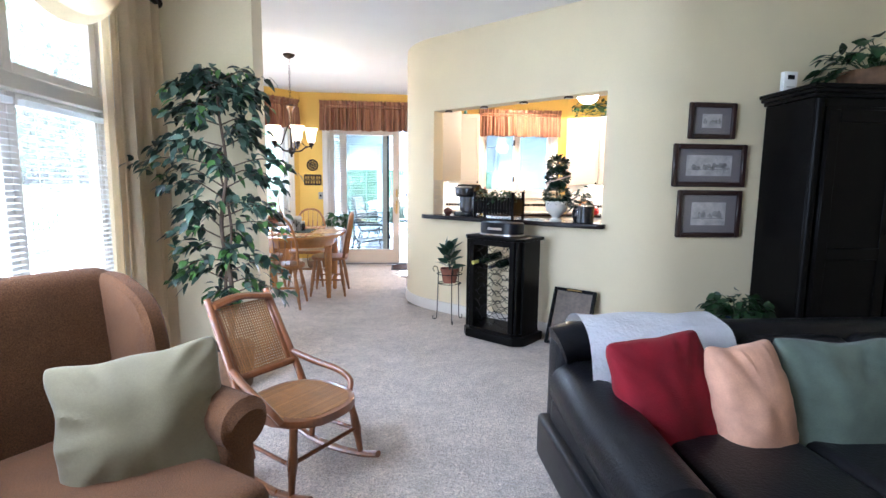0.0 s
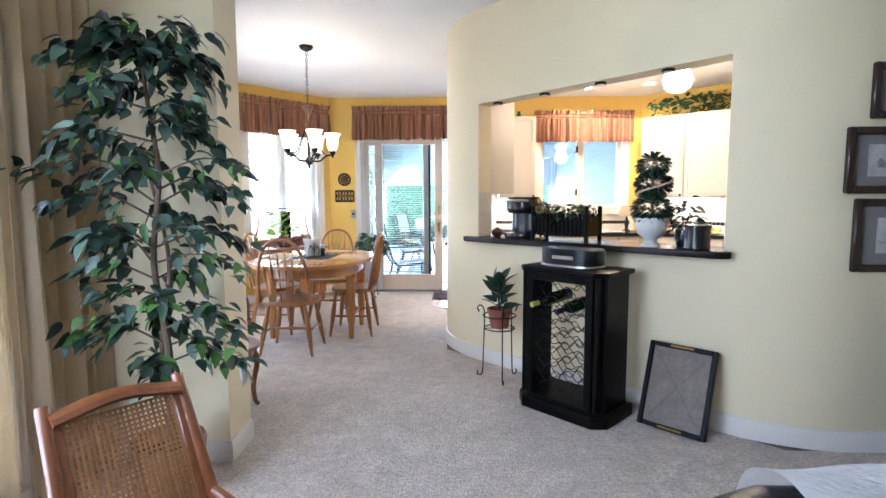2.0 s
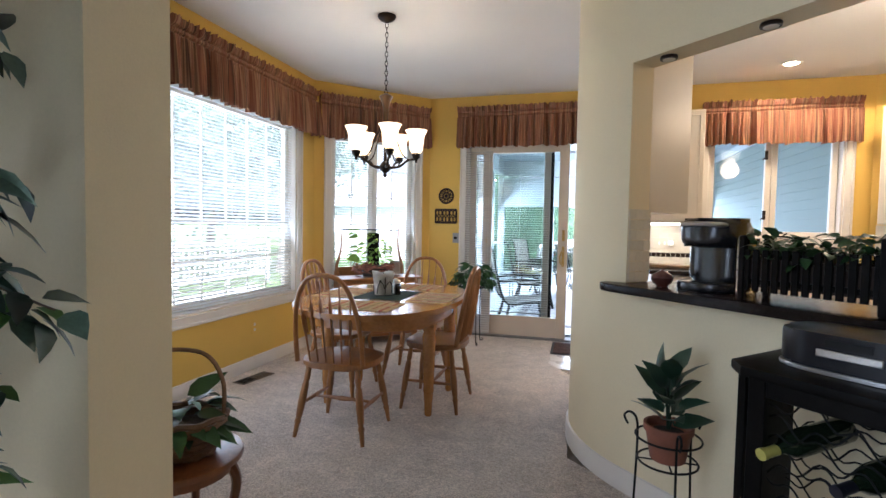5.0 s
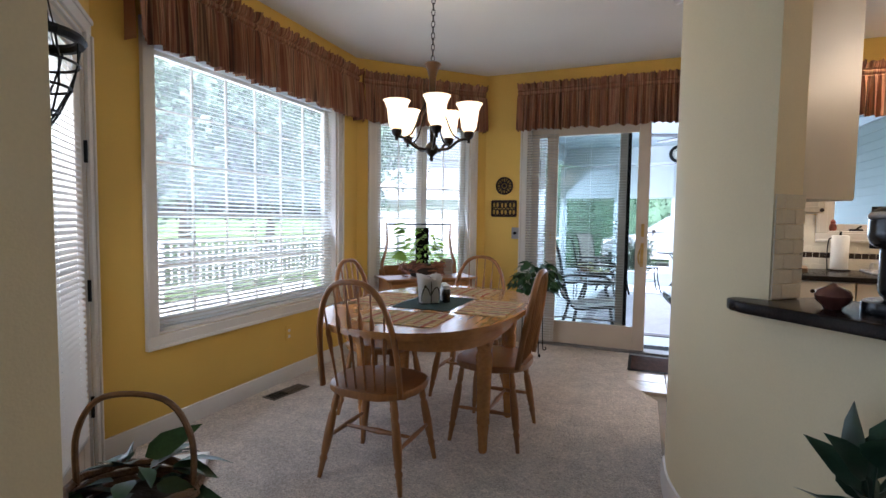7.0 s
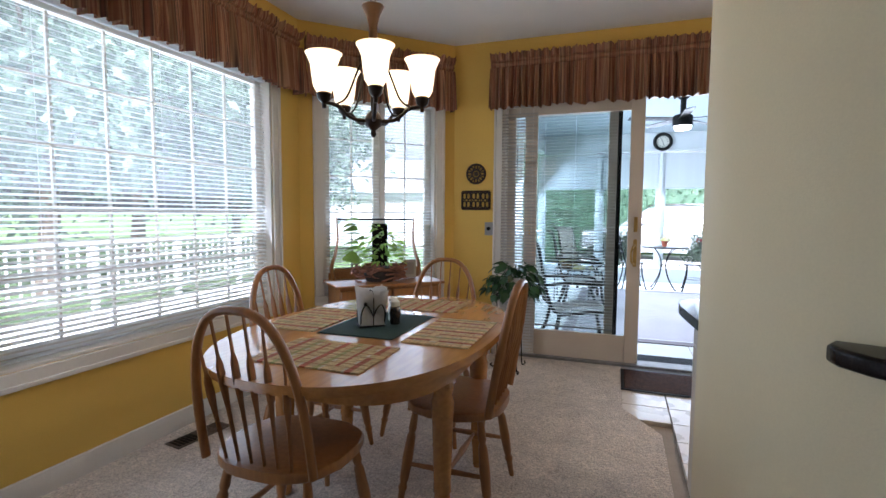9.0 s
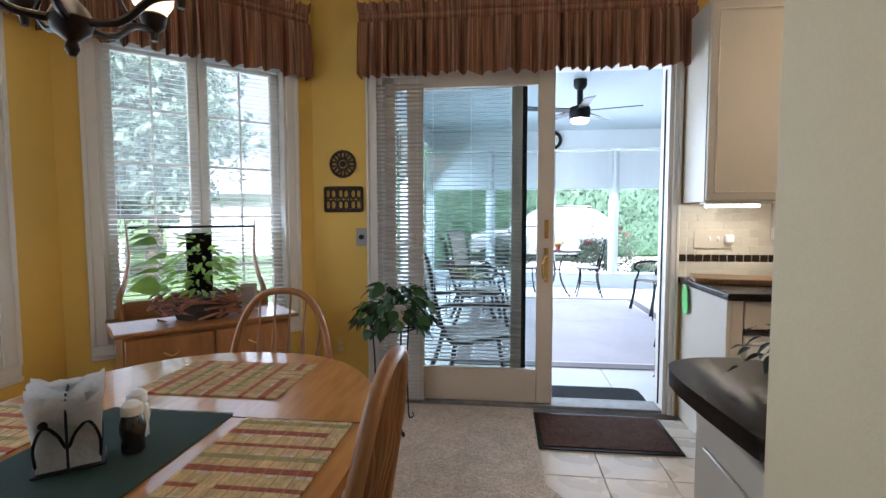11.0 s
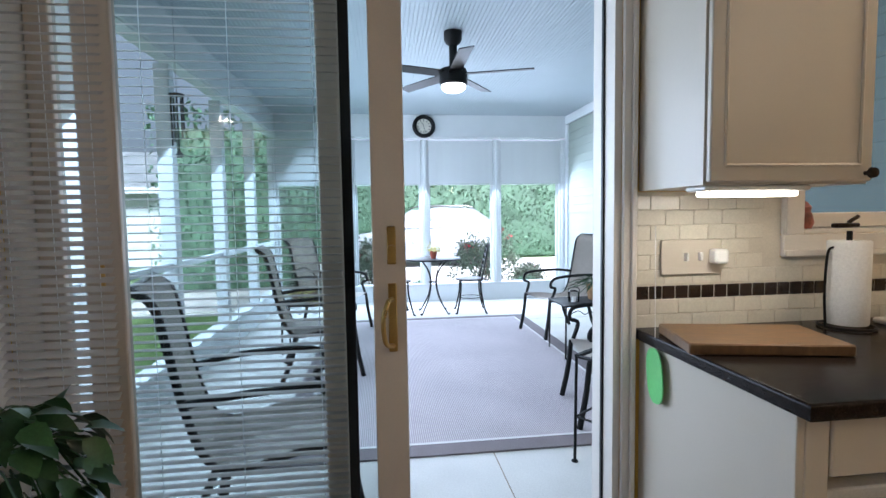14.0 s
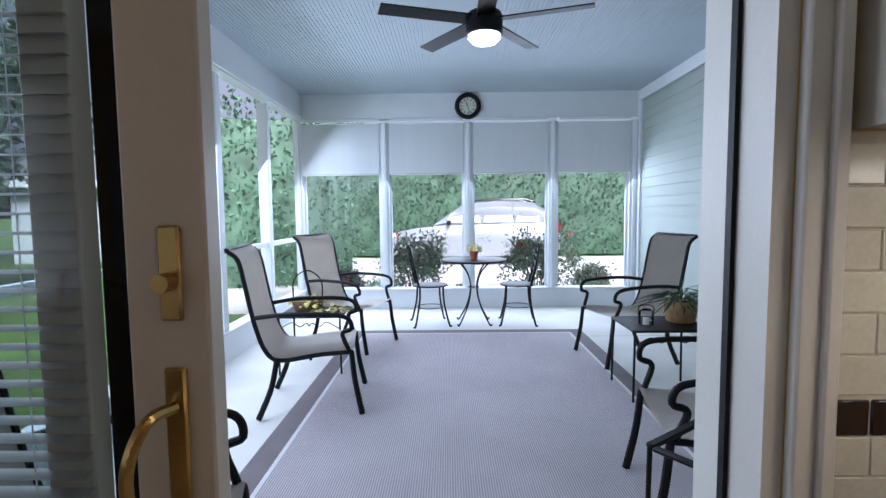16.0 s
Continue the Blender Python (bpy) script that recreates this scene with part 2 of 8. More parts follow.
LEAFDARK = mat("dark_green_leaf", (0.013, 0.032, 0.018), 0.34, var=0.3, scale=9, fine=0.15, rand=0.5, spec=0.4)
LEAFLIME = mat("light_green_leaf", (0.24, 0.38, 0.07), 0.4, sub=0.5, var=0.25, scale=9, fine=0.1, rand=0.35)
TREELEAF = mat("tree_foliage", (0.15, 0.205, 0.15), 0.6, sub=0.35, var=0.3, scale=2, fine=0.2, rand=0.5)
HEDGELEAF = mat("hedge_foliage", (0.12, 0.225, 0.135), 0.6, var=0.3, scale=2, fine=0.2, rand=0.45)
BARK = mat("bark", (0.11, 0.075, 0.05), 0.9, var=0.3, scale=12, bump=0.6, bscale=30)
TERRA = mat("terracotta", (0.22, 0.075, 0.04), 0.7, var=0.2, scale=9, bump=0.1)
SOIL = mat("potting_soil", (0.03, 0.02, 0.014), 0.95, bump=0.6, bscale=60)
WICKER = mat("brown_wicker", (0.16, 0.085, 0.04), 0.6, var=0.3, scale=20, bump=0.5, bscale=120, rand=0.25)

# ---- builders ----


def finish(bm, smooth=True):
    me = bpy.data.meshes.new("mesh")
    bmesh.ops.recalc_face_normals(bm, faces=bm.faces)
    bm.to_mesh(me)
    bm.free()
    if smooth:
        me.shade_smooth()
        me.set_sharp_from_angle(angle=radians(38))
    return me


def part(name, bm, material, parent=None, label="", m=None):
    me = finish(bm) if isinstance(bm, bmesh.types.BMesh) else bm
    if not me.materials:
        me.materials.append(material)
    me.name = name
    ob = new(name, me)
    ob.parent = parent
    if m is not None:
        ob.matrix_basis = m
    if label:
        ob["label"] = label
    return ob


def thing(name, m, label, category, group="", kind=""):
    ob = new(name)
    ob.empty_display_size = 0.1
    ob.matrix_world = m
    return tagged(ob, label, category, group, kind)


def solo(name, bm, material, m, label, category, group="", kind=""):
    return tagged(part(name, bm, material, None, "", m), label, category, group, kind)


def box(bm, size, at=(0, 0, 0), bevel=0.0, m=None, seg=1):
    """A block whose base centre is at `at`."""
    mm = (m or Matrix()) @ Matrix.Translation((at[0], at[1], at[2] + size[2] / 2)) @ Matrix.Diagonal((*size, 1))
    r = bmesh.ops.create_cube(bm, size=1, matrix=mm)
    if bevel:
        vs = set(r["verts"])
        es = [e for e in bm.edges if e.verts[0] in vs and e.verts[1] in vs]
        bmesh.ops.bevel(bm, geom=es, offset=bevel, segments=seg, affect="EDGES", profile=0.6)
    return bm


def blk(size, at=(0, 0, 0), bevel=0.0, m=None, seg=1):
    return box(bmesh.new(), size, at, bevel, m, seg)


def tube(bm, pts, r, seg=8, r2=None, caps=True, flat=1.0):
    """A round bar along points; r may be a number or a list."""
    pts = [Vector(p) for p in pts]
    k = len(pts)
    rs = r if isinstance(r, (list, tuple)) else [r + ((r2 if r2 is not None else r) - r) * i / max(1, k - 1) for i in range(k)]
    rings = []
    up = None
    for i, p in enumerate(pts):
        d = (pts[min(i + 1, k - 1)] - pts[max(i - 1, 0)]).normalized()
        if up is None:
            up = Vector((0, 0, 1)) if abs(d.z) < 0.9 else Vector((1, 0, 0))
        a = d.cross(up).normalized()
        up = a.cross(d).normalized()
        rings.append([bm.verts.new(p + rs[i] * (math.cos(2 * math.pi * j / seg) * a + flat * math.sin(2 * math.pi * j / seg) * up)) for j in range(seg)])
    for i in range(k - 1):
        for j in range(seg):
            bm.faces.new((rings[i][j], rings[i][(j + 1) % seg], rings[i + 1][(j + 1) % seg], rings[i + 1][j]))
    if caps:
        bm.faces.new(rings[0][::-1])
        bm.faces.new(rings[-1])
    return bm


def bar(pts, r, seg=8, r2=None, flat=1.0):
    return tube(bmesh.new(), pts, r, seg, r2, True, flat)


def lathe(bm, prof, seg=24, at=(0, 0, 0), cap=True):
    """Turned body from (radius, height) pairs about the z axis."""
    rings = []
    for rad, z in prof:
        rings.append([bm.verts.new((at[0] + rad * math.cos(2 * math.pi * j / seg), at[1] + rad * math.sin(2 * math.pi * j / seg), at[2] + z)) for j in range(seg)])
    for a, b in zip(rings, rings[1:]):
        for j in range(seg):
            bm.faces.new((a[j], a[(j + 1) % seg], b[(j + 1) % seg], b[j]))
    if cap:
        bm.faces.new(rings[0][::-1])
        bm.faces.new(rings[-1])
    return bm


def turned(prof, seg=20, at=(0, 0, 0), cap=True):
    return lathe(bmesh.new(), prof, seg, at, cap)


def curve_pts(ctrl, n=8):
    """Catmull-Rom points through the controls."""
    c = [Vector(p) for p in ctrl]
    c = [2 * c[0] - c[1]] + c + [2 * c[-1] - c[-2]]
    out = []
    for i in range(1, len(c) - 2):
        for j in range(n):
            t = j / n
            out.append(0.5 * (2 * c[i] + (c[i + 1] - c[i - 1]) * t + (2 * c[i - 1] - 5 * c[i] + 4 * c[i + 1] - c[i + 2]) * t * t + (3 * c[i] - c[i - 1] - 3 * c[i + 1] + c[i + 2]) * t ** 3))
    out.append(c[-2])
    return out


def prism(outline, z0, z1, bevel=0.0, seg=2):
    """An upright slab over an outline in plan."""
    bm = bmesh.new()
    lo = [bm.verts.new((x, y, z0)) for x, y in outline]
    hi = [bm.verts.new((x, y, z1)) for x, y in outline]
    k = len(lo)
    bm.faces.new(lo[::-1])
    bm.faces.new(hi)
    for i in range(k):
        bm.faces.new((lo[i], lo[(i + 1) % k], hi[(i + 1) % k], hi[i]))
    if bevel:
        es = [e for e in bm.edges if abs(e.verts[0].co.z - e.verts[1].co.z) < 1e-6]
        bmesh.ops.bevel(bm, geom=es, offset=bevel, segments=seg, affect="EDGES", profile=0.6)
    return bm


def ellipse(a, b, n=40, power=2.0, cx=0, cy=0):
    out = []
    for i in range(n):
        t = 2 * math.pi * i / n
        c, s = math.cos(t), math.sin(t)
        out.append((cx + a * math.copysign(abs(c) ** (2 / power), c), cy + b * math.copysign(abs(s) ** (2 / power), s)))
    return out


def miter(pts, d):
    """The path shifted by d to its left."""
    out = []
    for i, p in enumerate(pts):
        p = Vector(p)
        a = (p - Vector(pts[i - 1])).normalized() if i else None
        b = (Vector(pts[i + 1]) - p).normalized() if i < len(pts) - 1 else None
        a, b = a or b, b or a
        n = (Vector((-a.y, a.x)) + Vector((-b.y, b.x))).normalized()
        out.append(p + n * d / max(0.3, n.dot(Vector((-a.y, a.x)))))
    return out


def wall_mesh(inner, outer, z0, z1, holes=()):
    """A wall between two paths, with holes (s0, s1, z0, z1) measured along the inner path."""
    inner, outer = [Vector(p) for p in inner], [Vector(p) for p in outer]
    S = [0.0]
    for a, b in zip(inner, inner[1:]):
        S.append(S[-1] + (b - a).length)

    def at(path, s):
        for i in range(len(S) - 1):
            if s <= S[i + 1] + 1e-9:
                return path[i].lerp(path[i + 1], (s - S[i]) / (S[i + 1] - S[i]))
        return path[-1]

    ss = sorted(set([round(v, 5) for v in S] + [round(v, 5) for h in holes for v in h[:2]]))
    zs = sorted(set([z0, z1] + [v for h in holes for v in h[2:]]))
    bm = bmesh.new()
    V = {}

    def v(side, i, j):
        if (side, i, j) not in V:
            p = at((inner, outer)[side], ss[i])
            V[(side, i, j)] = bm.verts.new((p.x, p.y, zs[j]))
        return V[(side, i, j)]

    def solid(i, j):
        if not (0 <= i < len(ss) - 1 and 0 <= j < len(zs) - 1):
            return False
        s, z = (ss[i] + ss[i + 1]) / 2, (zs[j] + zs[j + 1]) / 2
        return not any(h[0] < s < h[1] and h[2] < z < h[3] for h in holes)

    for i in range(len(ss) - 1):
        for j in range(len(zs) - 1):
            if not solid(i, j):
                continue
            bm.faces.new((v(0, i, j), v(0, i + 1, j), v(0, i + 1, j + 1), v(0, i, j + 1)))
            bm.faces.new((v(1, i, j), v(1, i, j + 1), v(1, i + 1, j + 1), v(1, i + 1, j)))
            if not solid(i - 1, j):
                bm.faces.new((v(0, i, j), v(0, i, j + 1), v(1, i, j + 1), v(1, i, j)))
            if not solid(i + 1, j):
                bm.faces.new((v(0, i + 1, j), v(1, i + 1, j), v(1, i + 1, j + 1), v(0, i + 1, j + 1)))
            if not solid(i, j - 1):
                bm.faces.new((v(0, i, j), v(1, i, j), v(1, i + 1, j), v(0, i + 1, j)))
            if not solid(i, j + 1):
                bm.faces.new((v(0, i, j + 1), v(0, i + 1, j + 1), v(1, i + 1, j + 1), v(1, i, j + 1)))
    return bm


def structure(name, bm, material, label, category="wall", smooth=True):
    ob = part(name, bm, material)
    return tagged(ob, label, category, "", "structure")


def profile_run(name, path, prof, material, label, category="baseboard"):
    """A moulding: a profile of (out, z) pairs swept along the room face of a wall path (out of the wall = to the right)."""
    bm = bmesh.new()
    rows = [[bm.verts.new((p.x, p.y, z)) for p in miter(path, -o)] for o, z in prof]
    k = len(rows)
    for a in range(k):
        b = (a + 1) % k
        for i in range(len(path) - 1):
            bm.faces.new((rows[a][i], rows[a][i + 1], rows[b][i + 1], rows[b][i]))
    bm.faces.new([r[0] for r in rows])
    bm.faces.new([r[-1] for r in rows][::-1])
    return structure(name, bm, material, label, category)


CEILING = 2.70
BASE = [(-0.001, 0), (0.016, 0), (0.016, 0.075), (0.012, 0.085), (0.009, 0.10), (-0.001, 0.105)]

# ---- house shell ----
BAY = [(-1.44, 3.61), (-2.52, 4.69), (-2.52, 7.06), (-1.57, 8.01), (2.72, 8.01), (4.5, 6.48), (4.5, 3.66)]
BAY_OUT = miter(BAY, 0.16)
BAY_HOLES = [
    [(0.53, 1.40, 0.0, 2.06)],
    [(0.32, 2.05, 0.57, 2.2)],
    [(0.18, 1.165, 0.57, 2.2)],
    [(0.44, 2.27, 0.0, 2.2), (2.915, 4.07, 1.17, 2.2)],
    [], [],
]
BAY_NAMES = ["wall_southwest", "wall_west", "wall_northwest", "wall_north", "wall_northeast", "wall_east"]
for i, nm in enumerate(BAY_NAMES):
    structure(nm, wall_mesh(BAY[i:i + 2], BAY_OUT[i:i + 2], 0, CEILING, BAY_HOLES[i]), YELLOW, "golden yellow painted wall of the dining bay and kitchen")


def fillet(a, v, b, r, n=10):
    """Points of a rounded corner at v."""
    a, v, b = Vector(a), Vector(v), Vector(b)
    u, w = (a - v).normalized(), (b - v).normalized()
    half = u.angle(w) / 2
    c = v + (u + w).normalized() * r / math.sin(half)
    p, q = v + u * r / math.tan(half), v + w * r / math.tan(half)
    a0, a1 = math.atan2(*(p - c).yx), math.atan2(*(q - c).yx)
    while a1 - a0 > math.pi:
        a1 -= 2 * math.pi
    while a1 - a0 < -math.pi:
        a1 += 2 * math.pi
    return [(c.x + r * math.cos(a0 + (a1 - a0) * i / n), c.y + r * math.sin(a0 + (a1 - a0) * i / n)) for i in range(n + 1)]


DIAG = 5.31
CURVE = [(0.09, 5.67)] + fillet((0.09, 5.67), (0.09, DIAG - 0.09), (1.81, 3.5), 0.85) + fillet((0.09, 5.22), (DIAG - 3.5, 3.5), (4.6, 3.5), 0.8) + [(4.6, 3.5)]
CURVE_OUT = miter(CURVE, 0.14)
lens = [(Vector(b) - Vector(a)).length for a, b in zip(CURVE, CURVE[1:])]
S_DIAG0, S_DIAG1 = sum(lens[:11]), sum(lens[:12])
structure("wall_curved", wall_mesh(CURVE, CURVE_OUT, 0, CEILING, [(S_DIAG0, S_DIAG1, 0.945, 2.0)]), CREAM, "cream painted curving wall with a long serving hatch")
structure("wall_column", wall_mesh([(-1.55, 3.37), (-0.935, 3.37)], [(-1.55, 3.608), (-0.935, 3.608)], 0, CEILING), CREAM, "cream painted stub wall between living room and dining bay")
LIV = [(4.6, 3.5), (4.6, -2.6), (-1.55, -2.6), (-1.55, 3.368)]
LIV_OUT = miter(LIV, 0.16)
structure("wall_living_east", wall_mesh(LIV[0:2], LIV_OUT[0:2], 0, CEILING), CREAM, "plain cream painted living room wall")
structure("wall_living_south", wall_mesh(LIV[1:3], LIV_OUT[1:3], 0, CEILING), CREAM, "plain cream painted living room wall")
structure("wall_living_west", wall_mesh(LIV[2:4], LIV_OUT[2:4], 0, CEILING, [(2.85, 5.53, 0.12, 2.3)]), CREAM, "cream painted living room wall with a tall window")
profile_run("baseboard_curved", [CURVE[0], *CURVE[1:]], BASE, TRIM, "white painted wooden baseboard along the curving wall")
profile_run("baseboard_column", [(-1.53, 3.37), (-0.935, 3.37), (-0.935, 3.608)], BASE, TRIM, "white painted wooden baseboard round the stub wall")
profile_run("baseboard_west", [(-2.44, 4.61), (-2.52, 4.69), (-2.52, 7.06), (-1.57, 8.01), (-1.22, 8.01)], BASE, TRIM, "white painted wooden baseboard of the dining bay")
profile_run("baseboard_living", [(-1.55, -2.5), (-1.55, 0.15)], BASE, TRIM, "white painted wooden baseboard of the living room")

HOUSE = [(-1.7, -2.75), (4.75, -2.75), (4.75, 6.5), (2.8, 8.17), (-1.6, 8.17), (-2.68, 7.1), (-2.68, 4.62), (-1.7, 3.64)]
structure("ceiling", prism(HOUSE, CEILING, CEILING + 0.12), CEIL, "white painted flat ceiling", "ceiling")
structure("floor_slab", prism(HOUSE, -0.16, -0.03), GROUT, "grey subfloor under carpet and tiles", "floor")
structure("floor_carpet", prism([(-1.55, -2.6), (4.6, -2.6), (4.6, 3.5), (1.81, 3.5), (0.09, 5.22), (0.09, 6.76), (-0.12, 7.1), (-0.12, 8.01), (-1.57, 8.01), (-2.52, 7.06), (-2.52, 4.69), (-1.44, 3.61), (-1.55, 3.5)], -0.03, 0.0), CARPET, "greige cut-pile wall-to-wall carpet", "carpet")

# ---- windows, doors, blinds and valances ----


def casing(parent, w, z0, z1, cw=0.075, bottom=True, material=TRIM):
    """Stepped white trim round an opening, as separate boards."""
    for x in (-cw, w):
        bm = blk((cw, 0.018, z1 - z0), (x + cw / 2, -0.009, z0), 0.003)
        box(bm, (cw * 0.3, 0.012, z1 - z0), (x + (cw * 0.15 if x < 0 else cw * 0.85), -0.022, z0), 0.003)
        part("casing_side", bm, material, parent)
    for z in ([z0 - cw] if bottom else []) + [z1]:
        bm = blk((w + 2 * cw, 0.018, cw), (w / 2, -0.009, z), 0.003)
        box(bm, (w + 2 * cw, 0.012, cw * 0.3), (w / 2, -0.022, z if z < z1 else z + cw * 0.7), 0.003)
        part("casing_board", bm, material, parent)


def pane(parent, w, h, at, material=GLASS):
    x, y, z = at
    me = bpy.data.meshes.new("pane")
    me.from_pydata([(x - w / 2, y, z), (x + w / 2, y, z), (x + w / 2, y, z + h), (x - w / 2, y, z + h)], [], [(0, 1, 2, 3)])
    ob = part("pane", me, material, parent, "clear glass pane")
    ob.visible_shadow = False
    return ob


def window(name, at, rz, w, z0, z1, sashes=1, cols=0, rows=0, label="white framed window", depth=0.16, transom=None, glazing=GLASS):
    win = thing(name, pose(at[0], at[1], 0, 0, 0, rz), label, "window", "", "structure")
    casing(win, w, z0, z1)
    for x in (0.008, w - 0.008):
        part("jamb", blk((0.016, depth, z1 - z0), (x, depth / 2, z0)), TRIM, win)
    part("window_sill", blk((w - 0.032, depth + 0.0, 0.016), (w / 2, depth / 2, z0), 0.003), TRIM, win)
    part("window_head", blk((w - 0.032, depth, 0.016), (w / 2, depth / 2, z1 - 0.016)), TRIM, win)
    levels = [(z0 + 0.017, z1 - 0.017)] if transom is None else [(z0 + 0.017, transom - 0.035), (transom + 0.035, z1 - 0.017)]
    if transom is not None:
        part("transom", blk((w - 0.034, 0.12, 0.069), (w / 2, 0.09, transom - 0.0345), 0.004), TRIM, win)
    sw = (w - 0.036) / sashes
    for a, b in levels:
        for i in range(sashes):
            x0 = 0.018 + i * sw
            fr = bmesh.new()
            st = 0.055
            for x in (x0 + st / 2, x0 + sw - st / 2):
                box(fr, (st - 0.002, 0.045, b - a), (x, 0.10, a), 0.004)
            for z in (a, b - st):
                box(fr, (sw - 2 * st, 0.043, st), (x0 + sw / 2, 0.10, z), 0.004)
            part("window_frame", fr, TRIM, win)
            pane(win, sw - 2 * st, b - a - 2 * st, (x0 + sw / 2, 0.10, a + st), glazing)
            for c in range(1, cols):
                part("muntin", blk((0.011, 0.016, b - a - 2 * st), (x0 + st + (sw - 2 * st) * c / cols, 0.10, a + st)), TRIM, win)
            for r in range(1, rows):
                part("muntin", blk((sw - 2 * st, 0.012, 0.011), (x0 + sw / 2, 0.10, a + st + (b - a - 2 * st) * r / rows)), TRIM, win)
    return win


def blind(at, rz, w, z0, z1, tilt=12, pitch=0.026, y=0.035, label="white horizontal mini blind with open slats", group="blinds", slat=0.025, mt=None):
    bl = thing("window_blind", pose(at[0], at[1], z0, 0, 0, rz), label, "blind", group)
    part("headrail", blk((w, 0.03, 0.028), (w / 2, y, z1 - z0 - 0.028), 0.003), mt or SLAT, bl)
    part("bottom_rail", blk((w, 0.022, 0.014), (w / 2, y, 0.0), 0.004), mt or SLAT, bl)
    bm = bmesh.new()
    s, t = math.sin(radians(tilt)), math.cos(radians(tilt))
    rows = []
    for u, bow in ((-0.5, 0), (0, 0.0025), (0.5, 0)):
        rows.append([bm.verts.new((x, slat * u * t, slat * u * s + bow)) for x in (0, w)])
    for a, b in zip(rows, rows[1:]):
        bm.faces.new((a[0], a[1], b[1], b[0]))
    me = finish(bm)
    n = int((z1 - z0 - 0.06) / pitch)
    for i in range(n):
        part("slat", me, mt or SLAT, bl, "", pose(0, y, 0.03 + pitch * i))
    for x in (0.12 * w, 0.5 * w, 0.88 * w):
        part("ladder_cord", bar([(x, y, 0.01), (x, y, z1 - z0 - 0.03)], 0.0012, 4), SLAT, bl)
    return bl


def valance(at, rz, w, z0, z1, seed=1, out=0.07, label="striped rust and tan ruffled window valance", material=None):
    """Gathered cloth on a rod: a ruffled header, a rod pocket and a pleated skirt that flares."""
    va = thing("valance", pose(at[0], at[1], 0, 0, 0, rz), label, "valance", "valances")
    rng = random.Random(seed)
    n = int(w / 0.009)
    ph, pleat = 0.0, []
    for i in range(n + 1):
        ph += 2 * math.pi * 0.009 / (0.078 + 0.03 * math.sin(i * 0.05 + seed) + 0.014 * rng.random())
        pleat.append((0.75 + 0.35 * math.sin(0.37 * ph + seed)) * math.sin(ph) + 0.4 * math.sin(1.7 * ph + 1) + 0.2 * math.sin(3.1 * ph))
    h = z1 - z0
    levels = [(0.0, 1.0, 0.040), (0.2, 0.9, 0.036), (0.45, 0.7, 0.028), (0.66, 0.5, 0.020), (0.74, 0.35, 0.013), (0.77, -0.9, 0.003), (0.80, 0.0, 0.004), (0.84, 0.0, 0.004), (0.86, -0.7, 0.004), (0.885, 0.4, 0.012), (0.94, 0.9, 0.018), (1.0, 1.0, 0.022)]
    bm = bmesh.new()
    grid = []
    for f, flare, amp in levels:
        row = []
        for i in range(n + 1):
            x = w * i / n
            zz = z0 + h * f
            if f == 0.0:
                zz += 0.007 * math.sin(i * 0.17 + seed) + 0.003 * pleat[i]
            if f == 1.0:
                zz += 0.010 * pleat[(i * 2) % n]
            row.append(bm.verts.new((x, -out - 0.02 * flare - amp * pleat[i], zz)))
        grid.append(row)
    for a, b in zip(grid, grid[1:]):
        for i in range(n):
            bm.faces.new((a[i], a[i + 1], b[i + 1], b[i]))
    part("cloth", bm, material or VALANCE, va)
    for x in (0, w):
        bm = bmesh.new()
        rows = []
        for f, flare, amp in levels:
            rows.append([bm.verts.new((x, -(out + 0.02 * flare) * k / 4, z0 + h * f)) for k in range(5)])
        for a, b in zip(rows, rows[1:]):
            for k in range(4):
                bm.faces.new((a[k], a[k + 1], b[k + 1], b[k]))
        part("return_side", bm, material or VALANCE, va)
    return va


S2 = math.sqrt(0.5)
window("window_1", (-2.52, 5.01), 90, 1.73, 0.57, 2.2, 1, 6, 5, "large white framed picture window with grilles in the dining bay", glazing=VEILGLASS)
window("window_2", (-2.52 + 0.18 * S2, 7.06 + 0.18 * S2), 45, 0.985, 0.57, 2.2, 2, 2, 5, "white framed double casement window of the dining bay", glazing=VEILGLASS)
window("window_3", (1.345, 8.01), 0, 1.155, 1.17, 2.2, 2, 0, 0, "white framed double casement window above the sink", glazing=DIMGLASS)
window("window_4", (-1.55, 0.25), 90, 2.68, 0.12, 2.3, 4, 0, 0, "tall white framed living room window with a transom light", transom=1.67, glazing=VEILGLASS)
blind((-2.52, 5.05), 90, 1.65, 0.60, 2.17, tilt=24)
for o in (0.21, 0.70):
    blind((-2.52 + o * S2, 7.06 + o * S2), 45, 0.44, 0.60, 2.17)
for o in (0.285, 0.95, 1.615, 2.275):
    blind((-1.55, o), 90, 0.60, 0.15, 1.60, tilt=10)
valance((-2.52, 4.86), 90, 2.13, 2.12, 2.57, 1)
valance((-2.52 + 0.05 * S2, 7.06 + 0.05 * S2), 45, 1.25, 2.12, 2.57, 2)
valance((-1.23, 8.01), 0, 2.02, 2.12, 2.57, 3)
valance((1.27, 8.01), 0, 1.33, 2.08, 2.50, 4)

